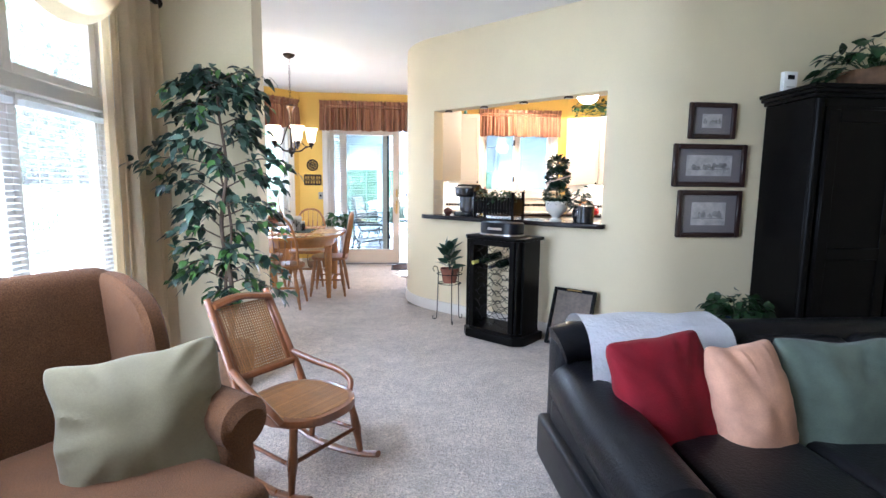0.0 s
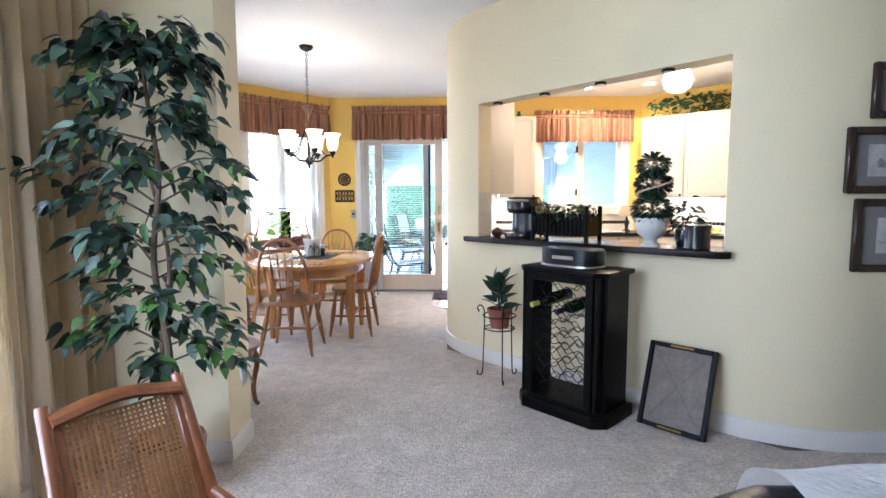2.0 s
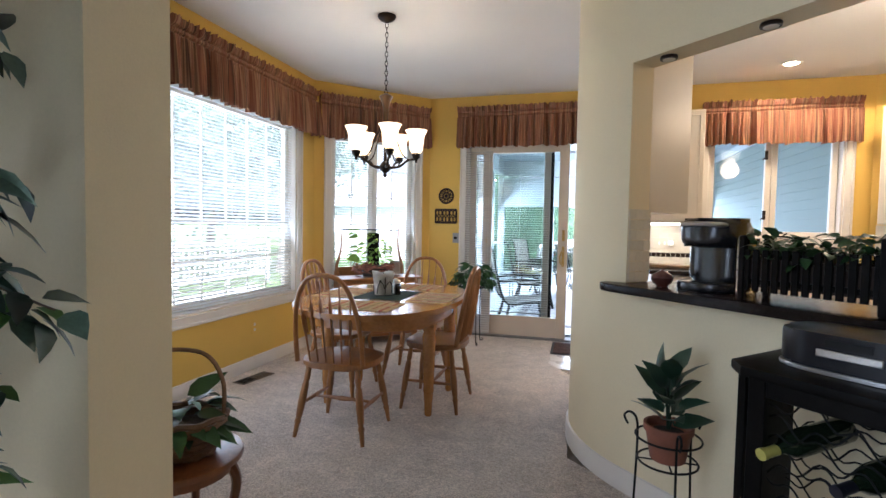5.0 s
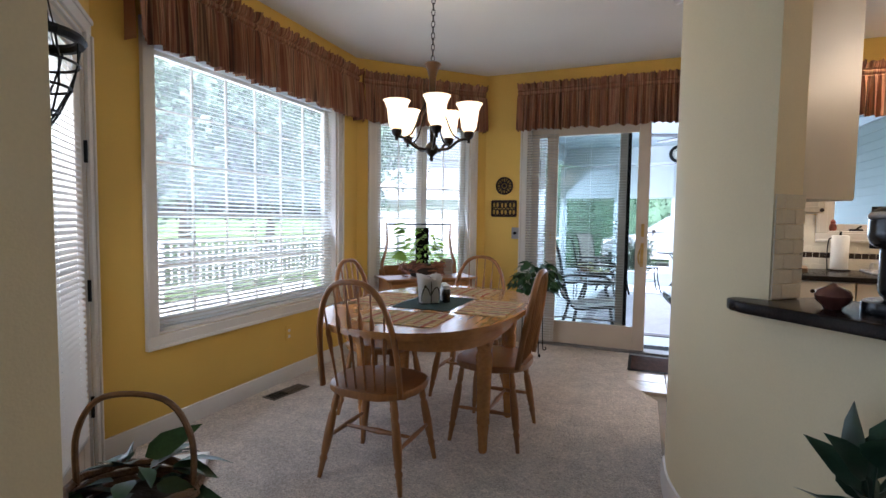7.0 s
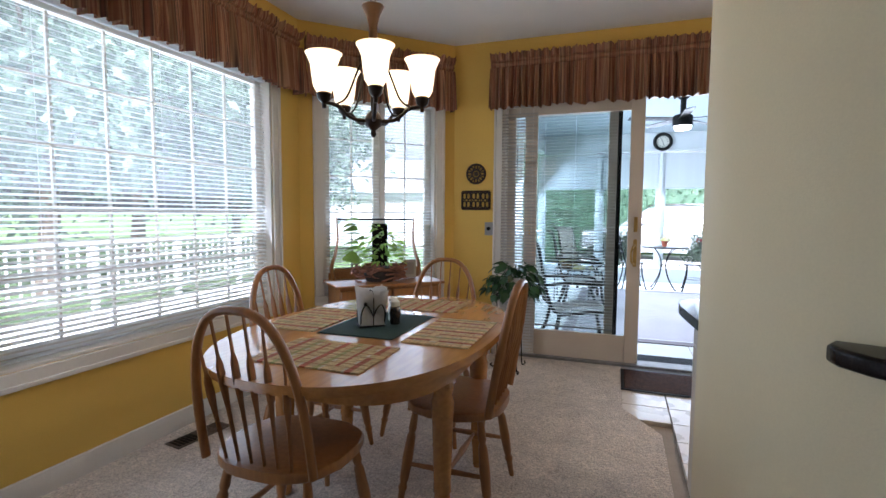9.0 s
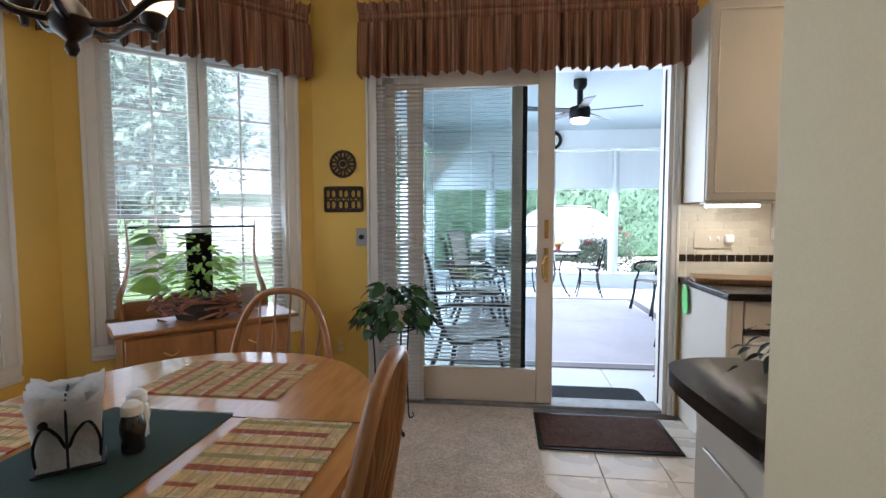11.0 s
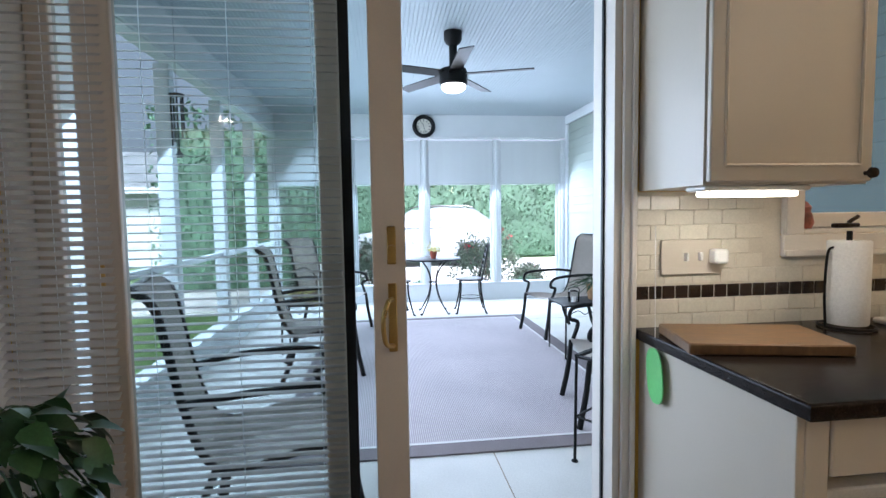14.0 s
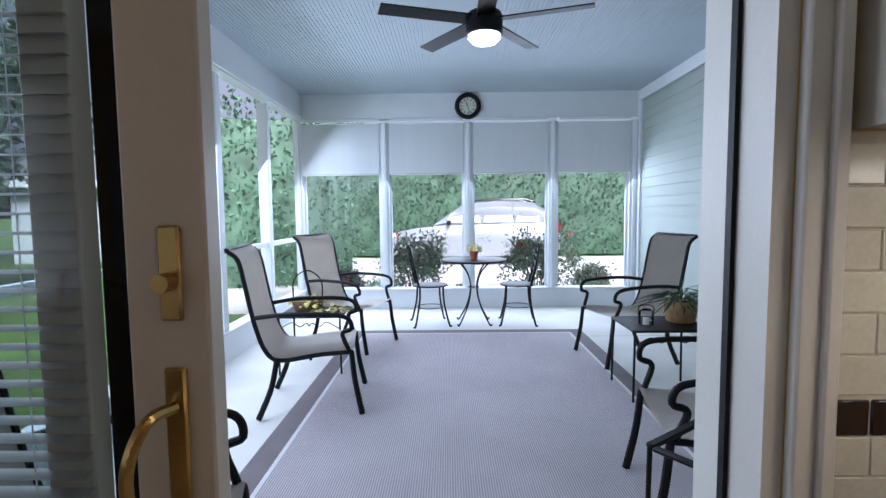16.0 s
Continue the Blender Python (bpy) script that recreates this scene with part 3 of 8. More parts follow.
# sliding patio door: a fixed leaf and a sliding leaf pushed back over it
DOOR = thing("door_1", pose(-1.13, 8.01, 0), "white sliding glass patio door standing half open", "door", "", "structure")
for x, cw in ((-0.075, 0.075), (1.83, 0.044)):
    bm = blk((cw, 0.018, 2.2), (x + cw / 2, -0.009, 0), 0.003)
    box(bm, (0.018, 0.012, 2.2), (x + (0.010 if x < 0 else cw - 0.010), -0.022, 0), 0.003)
    part("casing_side", bm, TRIM, DOOR)
part("casing_head", blk((1.949, 0.018, 0.075), (0.8995, -0.009, 2.2), 0.003), TRIM, DOOR)
for x in (0.012, 1.818):
    part("jamb", blk((0.024, 0.16, 2.2), (x, 0.08, 0)), TRIM, DOOR)
part("weather_strip", blk((0.006, 0.014, 2.1), (1.802, 0.075, 0.04)), METAL, DOOR, "black rubber weather strip")
part("head", blk((1.782, 0.16, 0.03), (0.915, 0.08, 2.17)), TRIM, DOOR)
part("threshold", blk((1.782, 0.16, 0.022), (0.915, 0.08, 0.0), 0.004), mat("weathered_aluminium", (0.22, 0.21, 0.20), 0.6, metal=0.3, var=0.2, scale=20), DOOR, "aluminium threshold with tracks")


DOORPAINT = mat("almond_door_paint", (0.58, 0.50, 0.405), 0.42, var=0.04, scale=4, fine=0.02)


def leaf(x0, x1, y, stile, bottom, parent, z0=0.024, z1=2.168):
    lf = part("leaf", blk((stile, 0.04, z1 - z0), (x0 + stile / 2, y, z0), 0.004), DOORPAINT, parent)
    part("stile", blk((stile, 0.04, z1 - z0), (x1 - stile / 2, y, z0), 0.004), DOORPAINT, lf)
    part("bottom_rail", blk((x1 - x0 - 2 * stile, 0.038, bottom), ((x0 + x1) / 2, y, z0), 0.003), DOORPAINT, lf)
    part("top_rail", blk((x1 - x0 - 2 * stile, 0.038, 0.1), ((x0 + x1) / 2, y, z1 - 0.1), 0.003), DOORPAINT, lf)
    pane(lf, x1 - x0 - 2 * stile, z1 - z0 - bottom - 0.1, ((x0 + x1) / 2, y, z0 + bottom), DOORGLASS)
    return lf


sliding = leaf(0.185, 1.13, 0.055, 0.105, 0.22, DOOR)
fixed = leaf(0.026, 0.93, 0.11, 0.07, 0.2, DOOR)
part("screen_edge", blk((0.035, 0.02, 2.12), (0.945, 0.142, 0.03)), METAL, DOOR, "dark edge of the sliding screen")
for zz, hh in ((1.10, 0.12), (0.82, 0.22)):
    part("lock_plate", blk((0.028, 0.008, hh), (1.085, 0.031, zz), 0.003), BRASS, sliding, "brass lock plate")
part("door_handle", bar(curve_pts([(1.085, 0.027, 0.99), (1.07, -0.01, 0.985), (1.055, -0.028, 0.93), (1.062, -0.02, 0.86), (1.085, 0.027, 0.84)], 6), 0.008, 8), BRASS, sliding, "curved brass pull handle")
part("lock_knob", bar([(1.085, 0.03, 1.15), (1.085, 0.005, 1.15)], 0.012, 10), BRASS, sliding, "brass thumb turn")
part("finger_pull", blk((0.014, 0.006, 0.07), (0.235, 0.032, 1.05), 0.002), BRASS, sliding, "small brass pull")
# Darker copy of the white slat: the door blinds' shade is in its colour.
SHADESLAT = mat("shaded_white_slat", (0.46, 0.43, 0.39), 0.5, var=0.03, fine=0.02)
blind((-1.13, 8.01), 0, 0.30, 0.04, 2.15, tilt=35, y=-0.035, mt=SHADESLAT, label="narrow white mini blind hanging beside the patio door", group="door blinds")
blind((-0.86, 8.01), 0, 0.66, 0.27, 2.10, tilt=8, y=0.083, mt=SHADESLAT, label="white mini blind with open slats between the door panes", group="door blinds")

# french door in the bay
FD = thing("door_2", pose(-1.44 - 0.53 * S2, 3.61 + 0.53 * S2, 0, 0, 0, 135), "closed white glazed door with a mini blind", "door", "", "structure")
casing(FD, 0.87, 0.0, 2.06, bottom=False)
for x in (0.008, 0.862):
    part("jamb", blk((0.016, 0.16, 2.06), (x, 0.08, 0)), TRIM, FD)
part("head", blk((0.838, 0.16, 0.016), (0.435, 0.08, 2.044)), TRIM, FD)
part("threshold", blk((0.838, 0.16, 0.02), (0.435, 0.08, 0), 0.003), STEEL, FD, "aluminium threshold")
fdl = leaf(0.02, 0.85, 0.03, 0.10, 0.24, FD, 0.022, 2.04)
for zz in (0.28, 0.83, 1.47):
    part("hinge", bar([(0.852, -0.004, zz), (0.852, -0.004, zz + 0.1)], 0.008, 8), METAL, FD, "black barrel hinge")
# The shade-coloured slats keep this white blind from glaring.
blind((-1.44 - 0.64 * S2, 3.61 + 0.64 * S2), 135, 0.64, 0.22, 1.98, tilt=38, y=-0.005, mt=SHADESLAT, label="white mini blind closed over the glazed door", group="door blinds")

# ---- porch ----
PF = -0.04
structure("porch_floor", prism([(-1.76, 8.17), (2.9, 8.17), (2.9, 14.06), (-1.76, 14.06)], PF - 0.2, PF), CONCRETE, "pale painted concrete porch floor", "floor")
PC = 2.77
bm = prism([(-1.76, 8.175), (2.9, 8.175), (2.9, 14.06), (-1.76, 14.06)], PC, PC + 0.1)
for i in range(140):
    box(bm, (0.028, 5.86, 0.006), (-1.74 + 0.033 * i, 11.11, PC - 0.006))
structure("porch_ceiling", bm, mat("pale_blue_beadboard_paint", (0.40, 0.455, 0.49), 0.6, var=0.03, scale=3, fine=0.02, bump=0.04), "pale blue-grey beadboard porch ceiling", "ceiling")
posts_x = [-1.66, -0.53, 0.56, 1.66, 2.71]
pw = thing("porch_wall_north", pose(0, 13.9, PF), "white porch window wall with posts and a low kneewall", "wall", "", "structure")
part("frieze", blk((4.5, 0.14, PC - 2.44), (0.55, 0.07, 2.44 - PF)), PORCHWHITE, pw)
part("kneewall", blk((4.5, 0.12, 0.24), (0.55, 0.07, 0)), PORCHWHITE, pw)
part("sill", blk((4.5, 0.16, 0.03), (0.55, 0.06, 0.24), 0.004), PORCHWHITE, pw)
for x in posts_x:
    part("post", blk((0.11, 0.14, 2.168), (x, 0.07, 0.272), 0.006), PORCHWHITE, pw)
    part("post_trim", blk((0.05, 0.03, 2.16), (x, -0.016, 0.275), 0.005), PORCHWHITE, pw)
for a, b in zip(posts_x, posts_x[1:]):
    pane(pw, b - a - 0.11, 2.16, ((a + b) / 2, 0.09, 0.275))
    for x in (a + 0.07, b - 0.07):
        part("window_frame", blk((0.03, 0.03, 2.16), (x, 0.075, 0.275)), PORCHWHITE, pw)
CLOTHBLIND = mat("white_roll_blind", (0.70, 0.72, 0.73), 0.7, var=0.03, fine=0.02)
for a, b in zip(posts_x, posts_x[1:]):
    blind((a + 0.065, 13.9), 0, b - a - 0.13, 1.72, 2.43, tilt=62, pitch=0.02, y=-0.02, label="white porch blind lowered a third of the way", group="porch blinds", mt=CLOTHBLIND)
pl = thing("porch_wall_west", pose(-1.66, 8.17, PF, 0, 0, 90), "white porch screen wall with posts and a low kneewall", "wall", "", "structure")
part("frieze", blk((5.73, 0.12, PC - 2.44), (2.865, 0.0, 2.44 - PF)), PORCHWHITE, pl)
part("kneewall", blk((5.73, 0.10, 0.24), (2.865, 0.0, 0)), PORCHWHITE, pl)
part("sill", blk((5.73, 0.14, 0.03), (2.865, 0.0, 0.24), 0.004), PORCHWHITE, pl)
ys = [0.05, 1.1, 2.25, 3.4, 4.55]
for x in ys:
    part("post", blk((0.09, 0.11, 2.168), (x, 0.0, 0.272), 0.006), PORCHWHITE, pl)
part("midrail", blk((5.6, 0.05, 0.05), (2.82, 0.0, 0.92), 0.004), PORCHWHITE, pl)
part("porch_frieze_trim", blk((5.7, 0.02, 0.04), (2.85, -0.075, 2.45 - PF), 0.003), PORCHWHITE, pl)
pe = thing("porch_wall_east", pose(2.78, 13.95, PF, 0, 0, -90), "sage green lap siding house wall beside the porch", "wall", "", "structure")
part("sheathing", blk((5.77, 0.1, PC - PF), (2.885, 0.06, 0)), SIDING, pe)
bm = bmesh.new()
rows = [[bm.verts.new((x, y, z)) for x in (0, 5.77)] for y, z in ((-0.004, 0), (-0.016, 0), (-0.004, 0.125), (0.008, 0.125))]
for a, b in zip(rows, rows[1:]):
    bm.faces.new((a[0], a[1], b[1], b[0]))
lap = finish(bm)
for i in range(22):
    part("siding_board", lap, SIDING, pe, "", pose(0, 0, 0.12 * i))
part("frieze_board", blk((5.77, 0.03, 0.13), (2.885, -0.018, PC - PF - 0.14), 0.004), PORCHWHITE, pe)
part("corner_board", blk((0.09, 0.035, PC - PF - 0.15), (0.1, -0.02, 0), 0.004), PORCHWHITE, pe)
ph = thing("porch_wall_house", pose(-1.76, 8.178, PF), "sage green lap siding house wall behind the porch", "wall", "", "structure")
for i in range(22):
    z = 0.12 * i
    zz = z + PF
    spans = [(0.0, 0.55), (2.54, 3.03), (4.35, 4.66)] if zz < 2.22 else [(0.0, 4.66)]
    if zz < 1.08:
        spans = [(0.0, 0.55), (2.54, 4.66)]
    for x0, x1 in spans:
        bm = bmesh.new()
        rows = [[bm.verts.new((x, y, zq)) for x in (x0, x1)] for y, zq in ((0.004, 0), (0.018, 0), (0.006, 0.125))]
        for a, b in zip(rows, rows[1:]):
            bm.faces.new((a[0], a[1], b[1], b[0]))
        part("siding_board", bm, SIDING, ph, "", pose(0, 0, z))

# ---- outdoors ----


def leaf_mesh(points, size, seed, normals=None, aspect=0.5, bend=0.25):
    """Many small folded leaves, one at each point."""
    rng = np.random.default_rng(seed)
    P = np.asarray(points, float)
    n = len(P)
    d = rng.normal(size=(n, 3)) if normals is None else np.asarray(normals, float) + rng.normal(size=(n, 3)) * 0.35
    d /= np.linalg.norm(d, axis=1, keepdims=True)
    o = rng.normal(size=(n, 3))
    w = np.cross(d, o)
    w /= np.linalg.norm(w, axis=1, keepdims=True)
    up = np.cross(w, d)
    s = size * rng.uniform(0.65, 1.25, (n, 1))
    tip = P + d * s - up * s * bend * 0.5
    mid = P + d * s * 0.45 + up * s * 0.06
    a = P + d * s * 0.4 + w * s * aspect * 0.5
    b = P + d * s * 0.4 - w * s * aspect * 0.5
    V = np.stack([P, a, tip, b, mid], 1).reshape(-1, 3)
    i = np.arange(n)[:, None] * 5
    F = np.concatenate([i + [0, 1, 4], i + [1, 2, 4], i + [2, 3, 4], i + [3, 0, 4]], 0)
    me = bpy.data.meshes.new("leaves")
    me.from_pydata(V.tolist(), [], F.tolist())
    return me


def clumps(rng, n, centre, radius, count, spread):
    """Points gathered in uneven clumps inside an ellipsoid shell."""
    out = []
    for _ in range(n):
        v = rng.normal(size=3)
        v /= np.linalg.norm(v)
        c = np.array(centre) + v * np.array(radius) * rng.uniform(0.35, 1.0)
        out.append(c + rng.normal(size=(count, 3)) * spread * rng.uniform(0.6, 1.3))
    return np.concatenate(out)


def tree(at, h, r, seed, label="tall leafy garden tree"):
    t = thing("tree", pose(*at), label, "tree", "garden trees")
    rng = np.random.default_rng(seed)
    bm = bar(curve_pts([(0, 0, 0), (0.1, 0.05, h * 0.25), (-0.05, 0.1, h * 0.5), (0.1, 0, h * 0.8)], 5), 0.2, 8, 0.05)
    for k in range(7):
        a, z = k * 2.4 + seed, h * (0.28 + 0.07 * k)
        tube(bm, curve_pts([(0, 0, z), (0.4 * r * math.cos(a), 0.4 * r * math.sin(a), z + 0.15 * h), (0.8 * r * math.cos(a), 0.8 * r * math.sin(a), z + 0.22 * h)], 4), 0.07, 6, 0.015)
    part("trunk", bm, BARK, t)
    pts = clumps(rng, 130, (0, 0, h * 0.62), (r, r, h * 0.42), 55, 0.34)
    part("crown", leaf_mesh(pts, 0.26, seed), TREELEAF, t, "green leafy crown")
    return t


structure("ground", prism([(-300, -200), (300, -200), (300, 400), (-300, 400)], -0.5, -0.24), LAWN, "mown green lawn", "ground")
structure("driveway", prism([(-4.5, 14.6), (40, 14.6), (40, 22.9), (-4.5, 22.9)], -0.24, -0.20), CONCRETE, "pale concrete driveway", "driveway")
structure("patio", prism([(-7.2, -6.0), (-1.75, -6.0), (-1.75, 3.5), (-2.75, 4.6), (-2.9, 7.3), (-3.4, 8.6), (-7.2, 12.5)], -0.24, -0.19), CONCRETE, "pale concrete patio outside the bay", "pavement")


def hedge(at, rz, w, h, d, seed):
    hd = thing("hedge", pose(*at, 0, 0, rz), "dense clipped green hedge", "hedge", "", "")
    rng = np.random.default_rng(seed)
    part("core", blk((w - 0.4, d * 0.5, h - 0.3), (0, 0, 0), 0.15, None, 2), HEDGELEAF, hd)
    n = int(w * h * 170)
    x, z = rng.uniform(-w / 2, w / 2, n), rng.uniform(0, h, n)
    lump = 0.12 * np.sin(x * 2.1 + seed) * np.cos(z * 2.7) + 0.08 * np.sin(x * 5.3) * np.sin(z * 4.9 + 1)
    y = -d / 2 + 0.15 + lump + rng.uniform(-0.08, 0.14, n)
    top = rng.integers(0, 8, n) == 0
    z = np.where(top, h + lump + rng.uniform(-0.1, 0.1, n), z)
    y = np.where(top, rng.uniform(-d / 2, d / 2, n), y)
    nr = np.stack([np.zeros(n), -np.ones(n), 0.4 * np.ones(n)], 1)
    part("foliage", leaf_mesh(np.stack([x, y, z], 1), 0.15, seed, nr), HEDGELEAF, hd)
    return hd


hedge((4.5, 24.0, -0.22), 0, 19, 3.3, 1.4, 5)
hedge((-3.1, 17.4, -0.22), 20, 3.2, 3.6, 1.2, 6)
for i, (x, y, h, r) in enumerate([(-9.5, 9.5, 6.5, 2.6), (-13, 14, 8, 3.2), (-13.5, 6.0, 7.0, 2.6), (-16, 8, 9, 3.4), (-8.5, 15.5, 6.0, 2.2), (-24, 1, 9, 3.6), (-15, 20, 9, 3.4), (-20, 14, 10, 4.0)]):
    tree((x, y, -0.3), h, r, 11 + i)

# ---- cloth and plant builders ----


def broad_leaves(items, seed, curl=0.3):
    """Broad pointed leaves; items: (base, direction, length, width)."""
    rng = np.random.default_rng(seed)
    V, F = [], []
    for base, d, ln, wd in items:
        d = np.array(d, float)
        d /= np.linalg.norm(d)
        up = np.array([0, 0, 1.0]) + rng.normal(size=3) * 0.35
        w = np.cross(d, up)
        w /= np.linalg.norm(w) + 1e-9
        u = np.cross(w, d)
        i0 = len(V)
        b = np.array(base, float)
        for f, k in ((0, 0.02), (0.18, 0.75), (0.42, 1.0), (0.72, 0.62), (1.0, 0.0)):
            drop = -u * ln * curl * f * f
            c = b + d * ln * f + drop
            V.append(c)
            V.append(c + w * wd * 0.5 * k + u * wd * 0.12 * k)
            V.append(c - w * wd * 0.5 * k + u * wd * 0.12 * k)
        for j in range(4):
            a, e = i0 + 3 * j, i0 + 3 * j + 3
            F += [(a, a + 1, e + 1, e), (a + 2, a, e, e + 2)]
    me = bpy.data.meshes.new("leaves")
    me.from_pydata([tuple(v) for v in V], [], F)
    me.shade_smooth()
    return me


def pillow(name, m, w, h, t, material, label):
    """A plump knife-edge cushion with drawn-in edges, soft corners and creases."""
    p = thing(name, m, label, "cushion", "cushions")
    n = 34
    bm = bmesh.new()
    seed = sum(ord(c) for c in label) % 97
    for sgn in (1, -1):
        g = []
        for i in range(n + 1):
            row = []
            for j in range(n + 1):
                u, v = 2 * i / n - 1, 2 * j / n - 1
                u, v = math.sin(u * 1.5708) * 0.6 + u * 0.4, math.sin(v * 1.5708) * 0.6 + v * 0.4
                k = max(0.0, (1 - u * u) * (1 - v * v)) ** 0.42
                edge = max(abs(u), abs(v))
                soft = 1 - 0.075 * (u * v) ** 6
                pu = u * (1 - 0.055 * (1 - v * v) * u * u) * soft
                pv = v * (1 - 0.055 * (1 - u * u) * v * v) * soft
                ang = math.atan2(v, u)
                cr = 0.022 * edge ** 2 * noise.noise(Vector((ang * 5.5, edge * 1.2, seed + sgn))) * min(1, k * 2.2)
                cr += 0.020 * noise.noise(Vector((u * 1.6 + sgn, v * 1.6, seed * 1.3))) * k
                cr -= 0.006 * math.exp(-((u * 0.8 + v * 0.5 + 0.25 * math.sin(seed)) / 0.09) ** 2) * k * (0.5 + 0.5 * v)
                wob = 0.012 * noise.noise(Vector((ang * 2.0, seed, 0.5))) * edge
                row.append(bm.verts.new((pu * w / 2 + wob * u, sgn * (t / 2 * k + cr), pv * h / 2 + wob * v - 0.012 * (1 - u * u) * (1 if v > 0 else 0) * v)))
            g.append(row)
        for i in range(n):
            for j in range(n):
                bm.faces.new((g[i][j], g[i + 1][j], g[i + 1][j + 1], g[i][j + 1]))
    bmesh.ops.remove_doubles(bm, verts=bm.verts, dist=0.0006)
    part("cover", bm, material, p)
    return p


def pot_plant(name, m, label, pot_prof, pot_mat, leafs, leaf_mat, seed, group="potted plants"):
    p = thing(name, m, label, "plant", group)
    part("pot", turned(pot_prof + [(r * 0.88, z) for r, z in pot_prof[::-1][:1]] + [(pot_prof[-1][0] * 0.85, pot_prof[-1][1] - 0.03)], 24), pot_mat, p)
    part("soil", turned([(pot_prof[-1][0] * 0.86, pot_prof[-1][1] - 0.035), (pot_prof[-1][0] * 0.4, pot_prof[-1][1] - 0.02), (0.002, pot_prof[-1][1] - 0.018)], 16), SOIL, p)
    part("foliage", broad_leaves(leafs, seed), leaf_mat, p)
    stems = bmesh.new()
    z0 = pot_prof[-1][1] - 0.03
    for b, d, ln, wd in leafs[::3]:
        tube(stems, curve_pts([(b[0] * 0.15, b[1] * 0.15, z0), (b[0] * 0.6, b[1] * 0.6, max(b[2], z0) * 0.6 + z0 * 0.4 + 0.03), b], 3), 0.003, 4)
    part("stems", stems, leaf_mat, p)["kind"] = "stuff"
    return p


def bushy(seed, n, r, z0, z1, ln, wd, droop=0.3):
    """Leaf placements of a bushy plant."""
    rng = np.random.default_rng(seed)
    out = []
    for _ in range(n):
        a, rr = rng.uniform(0, 6.283), r * math.sqrt(rng.uniform(0.02, 1))
        z = z0 + (z1 - z0) * rng.uniform(0, 1) * (1 - 0.5 * (rr / r) ** 2)
        d = (math.cos(a), math.sin(a), rng.uniform(-droop, 0.9 - rr / r))
        out.append(((rr * math.cos(a), rr * math.sin(a), z), d, ln * rng.uniform(0.6, 1.2), wd * rng.uniform(0.7, 1.2)))
    return out


# ---- living room ----
WINGCLOTH = mat("brown_tweed", (0.115, 0.050, 0.019), 0.95, var=0.15, scale=10, bump=0.6, bscale=350, fine=0.4, fscale=300, sheen=0.03, spec=0.2)
OLIVE = mat("olive_sage_cloth", (0.165, 0.135, 0.070), 0.85, var=0.08, scale=8, bump=0.2, bscale=300, sheen=0.1)
RED = mat("crimson_velvet", (0.17, 0.004, 0.010), 0.8, var=0.25, scale=9, bump=0.2, bscale=200, sheen=0.03, spec=0.25)
PEACH = mat("peach_velvet", (0.54, 0.29, 0.18), 0.8, var=0.22, scale=9, bump=0.2, bscale=200, sheen=0.12)
SAGE = mat("sage_velvet", (0.085, 0.112, 0.085), 0.8, var=0.25, scale=9, bump=0.2, bscale=200, sheen=0.12)
THROW = mat("white_quilted_throw", (0.84, 0.84, 0.85), 0.9, var=0.03, bump=0.7, bscale=45, fine=0.03)
CANE = mat("woven_cane", (0.36, 0.165, 0.05), 0.5, var=0.15, scale=12, fine=0.15, rand=0.2)


def cushion_block(size, at, bevel, m=None, seg=4):
    return blk(size, at, bevel, m, seg)


ac = thing("armchair", pose(-0.86, 1.24, 0, 0, 0, 55), "brown tweed wingback armchair with rolled arms", "armchair")
part("base", blk((0.70, 0.62, 0.20), (0, -0.02, 0.10), 0.03, None, 3), WINGCLOTH, ac)
part("seat_cushion", blk((0.58, 0.74, 0.20), (0, -0.10, 0.31), 0.07, None, 5), WINGCLOTH, ac)
part("backrest", blk((0.72, 0.16, 0.62), (0, 0, 0), 0.075, pose(0, 0.33, 0.36, -10), 5), WINGCLOTH, ac)
for s in (-1, 1):
    bm = bmesh.new()
    rings = []
    for k, xx in enumerate((0.29, 0.305, 0.345, 0.36)):
        g = 0.02 if k in (0, 3) else 0.0
        pts = [(q.x, q.y) for q in curve_pts([(0.44, 0.42, 0), (0.17 + g, 0.50, 0), (0.07 + g, 0.66, 0), (0.11 + g, 0.86, 0), (0.27, 0.95 - g, 0), (0.47, 0.955 - g, 0)], 5)]
        rings.append([bm.verts.new((s * xx, y, z)) for y, z in pts])
    for a, b in zip(rings, rings[1:]):
        for i in range(len(a) - 1):
            bm.faces.new((a[i], a[i + 1], b[i + 1], b[i]))
    bm.faces.new(rings[0])
    bm.faces.new(rings[-1][::-1])
    part("wing", bm, WINGCLOTH, ac)
    arm = blk((0.11, 0.58, 0.32), (s * 0.345, 0.03, 0.26), 0.04, None, 4)
    tube(arm, [(s * 0.35, -0.285, 0.575), (s * 0.35, -0.27, 0.58), (s * 0.35, 0.0, 0.585), (s * 0.35, 0.3, 0.61)], [0.055, 0.078, 0.075, 0.07], 18)
    part("arm", arm, WINGCLOTH, ac)
    for y in (-0.27, 0.27):
        part("leg", bar([(s * 0.29, y, 0.11), (s * 0.29, y, 0.0)], 0.024, 8, 0.016), ROCKWOOD, ac)
pillow("throw_pillow", pose(-0.70, 1.36, 0.605, -22, -4, 28), 0.425, 0.40, 0.20, OLIVE, "olive sage square throw pillow on the armchair")

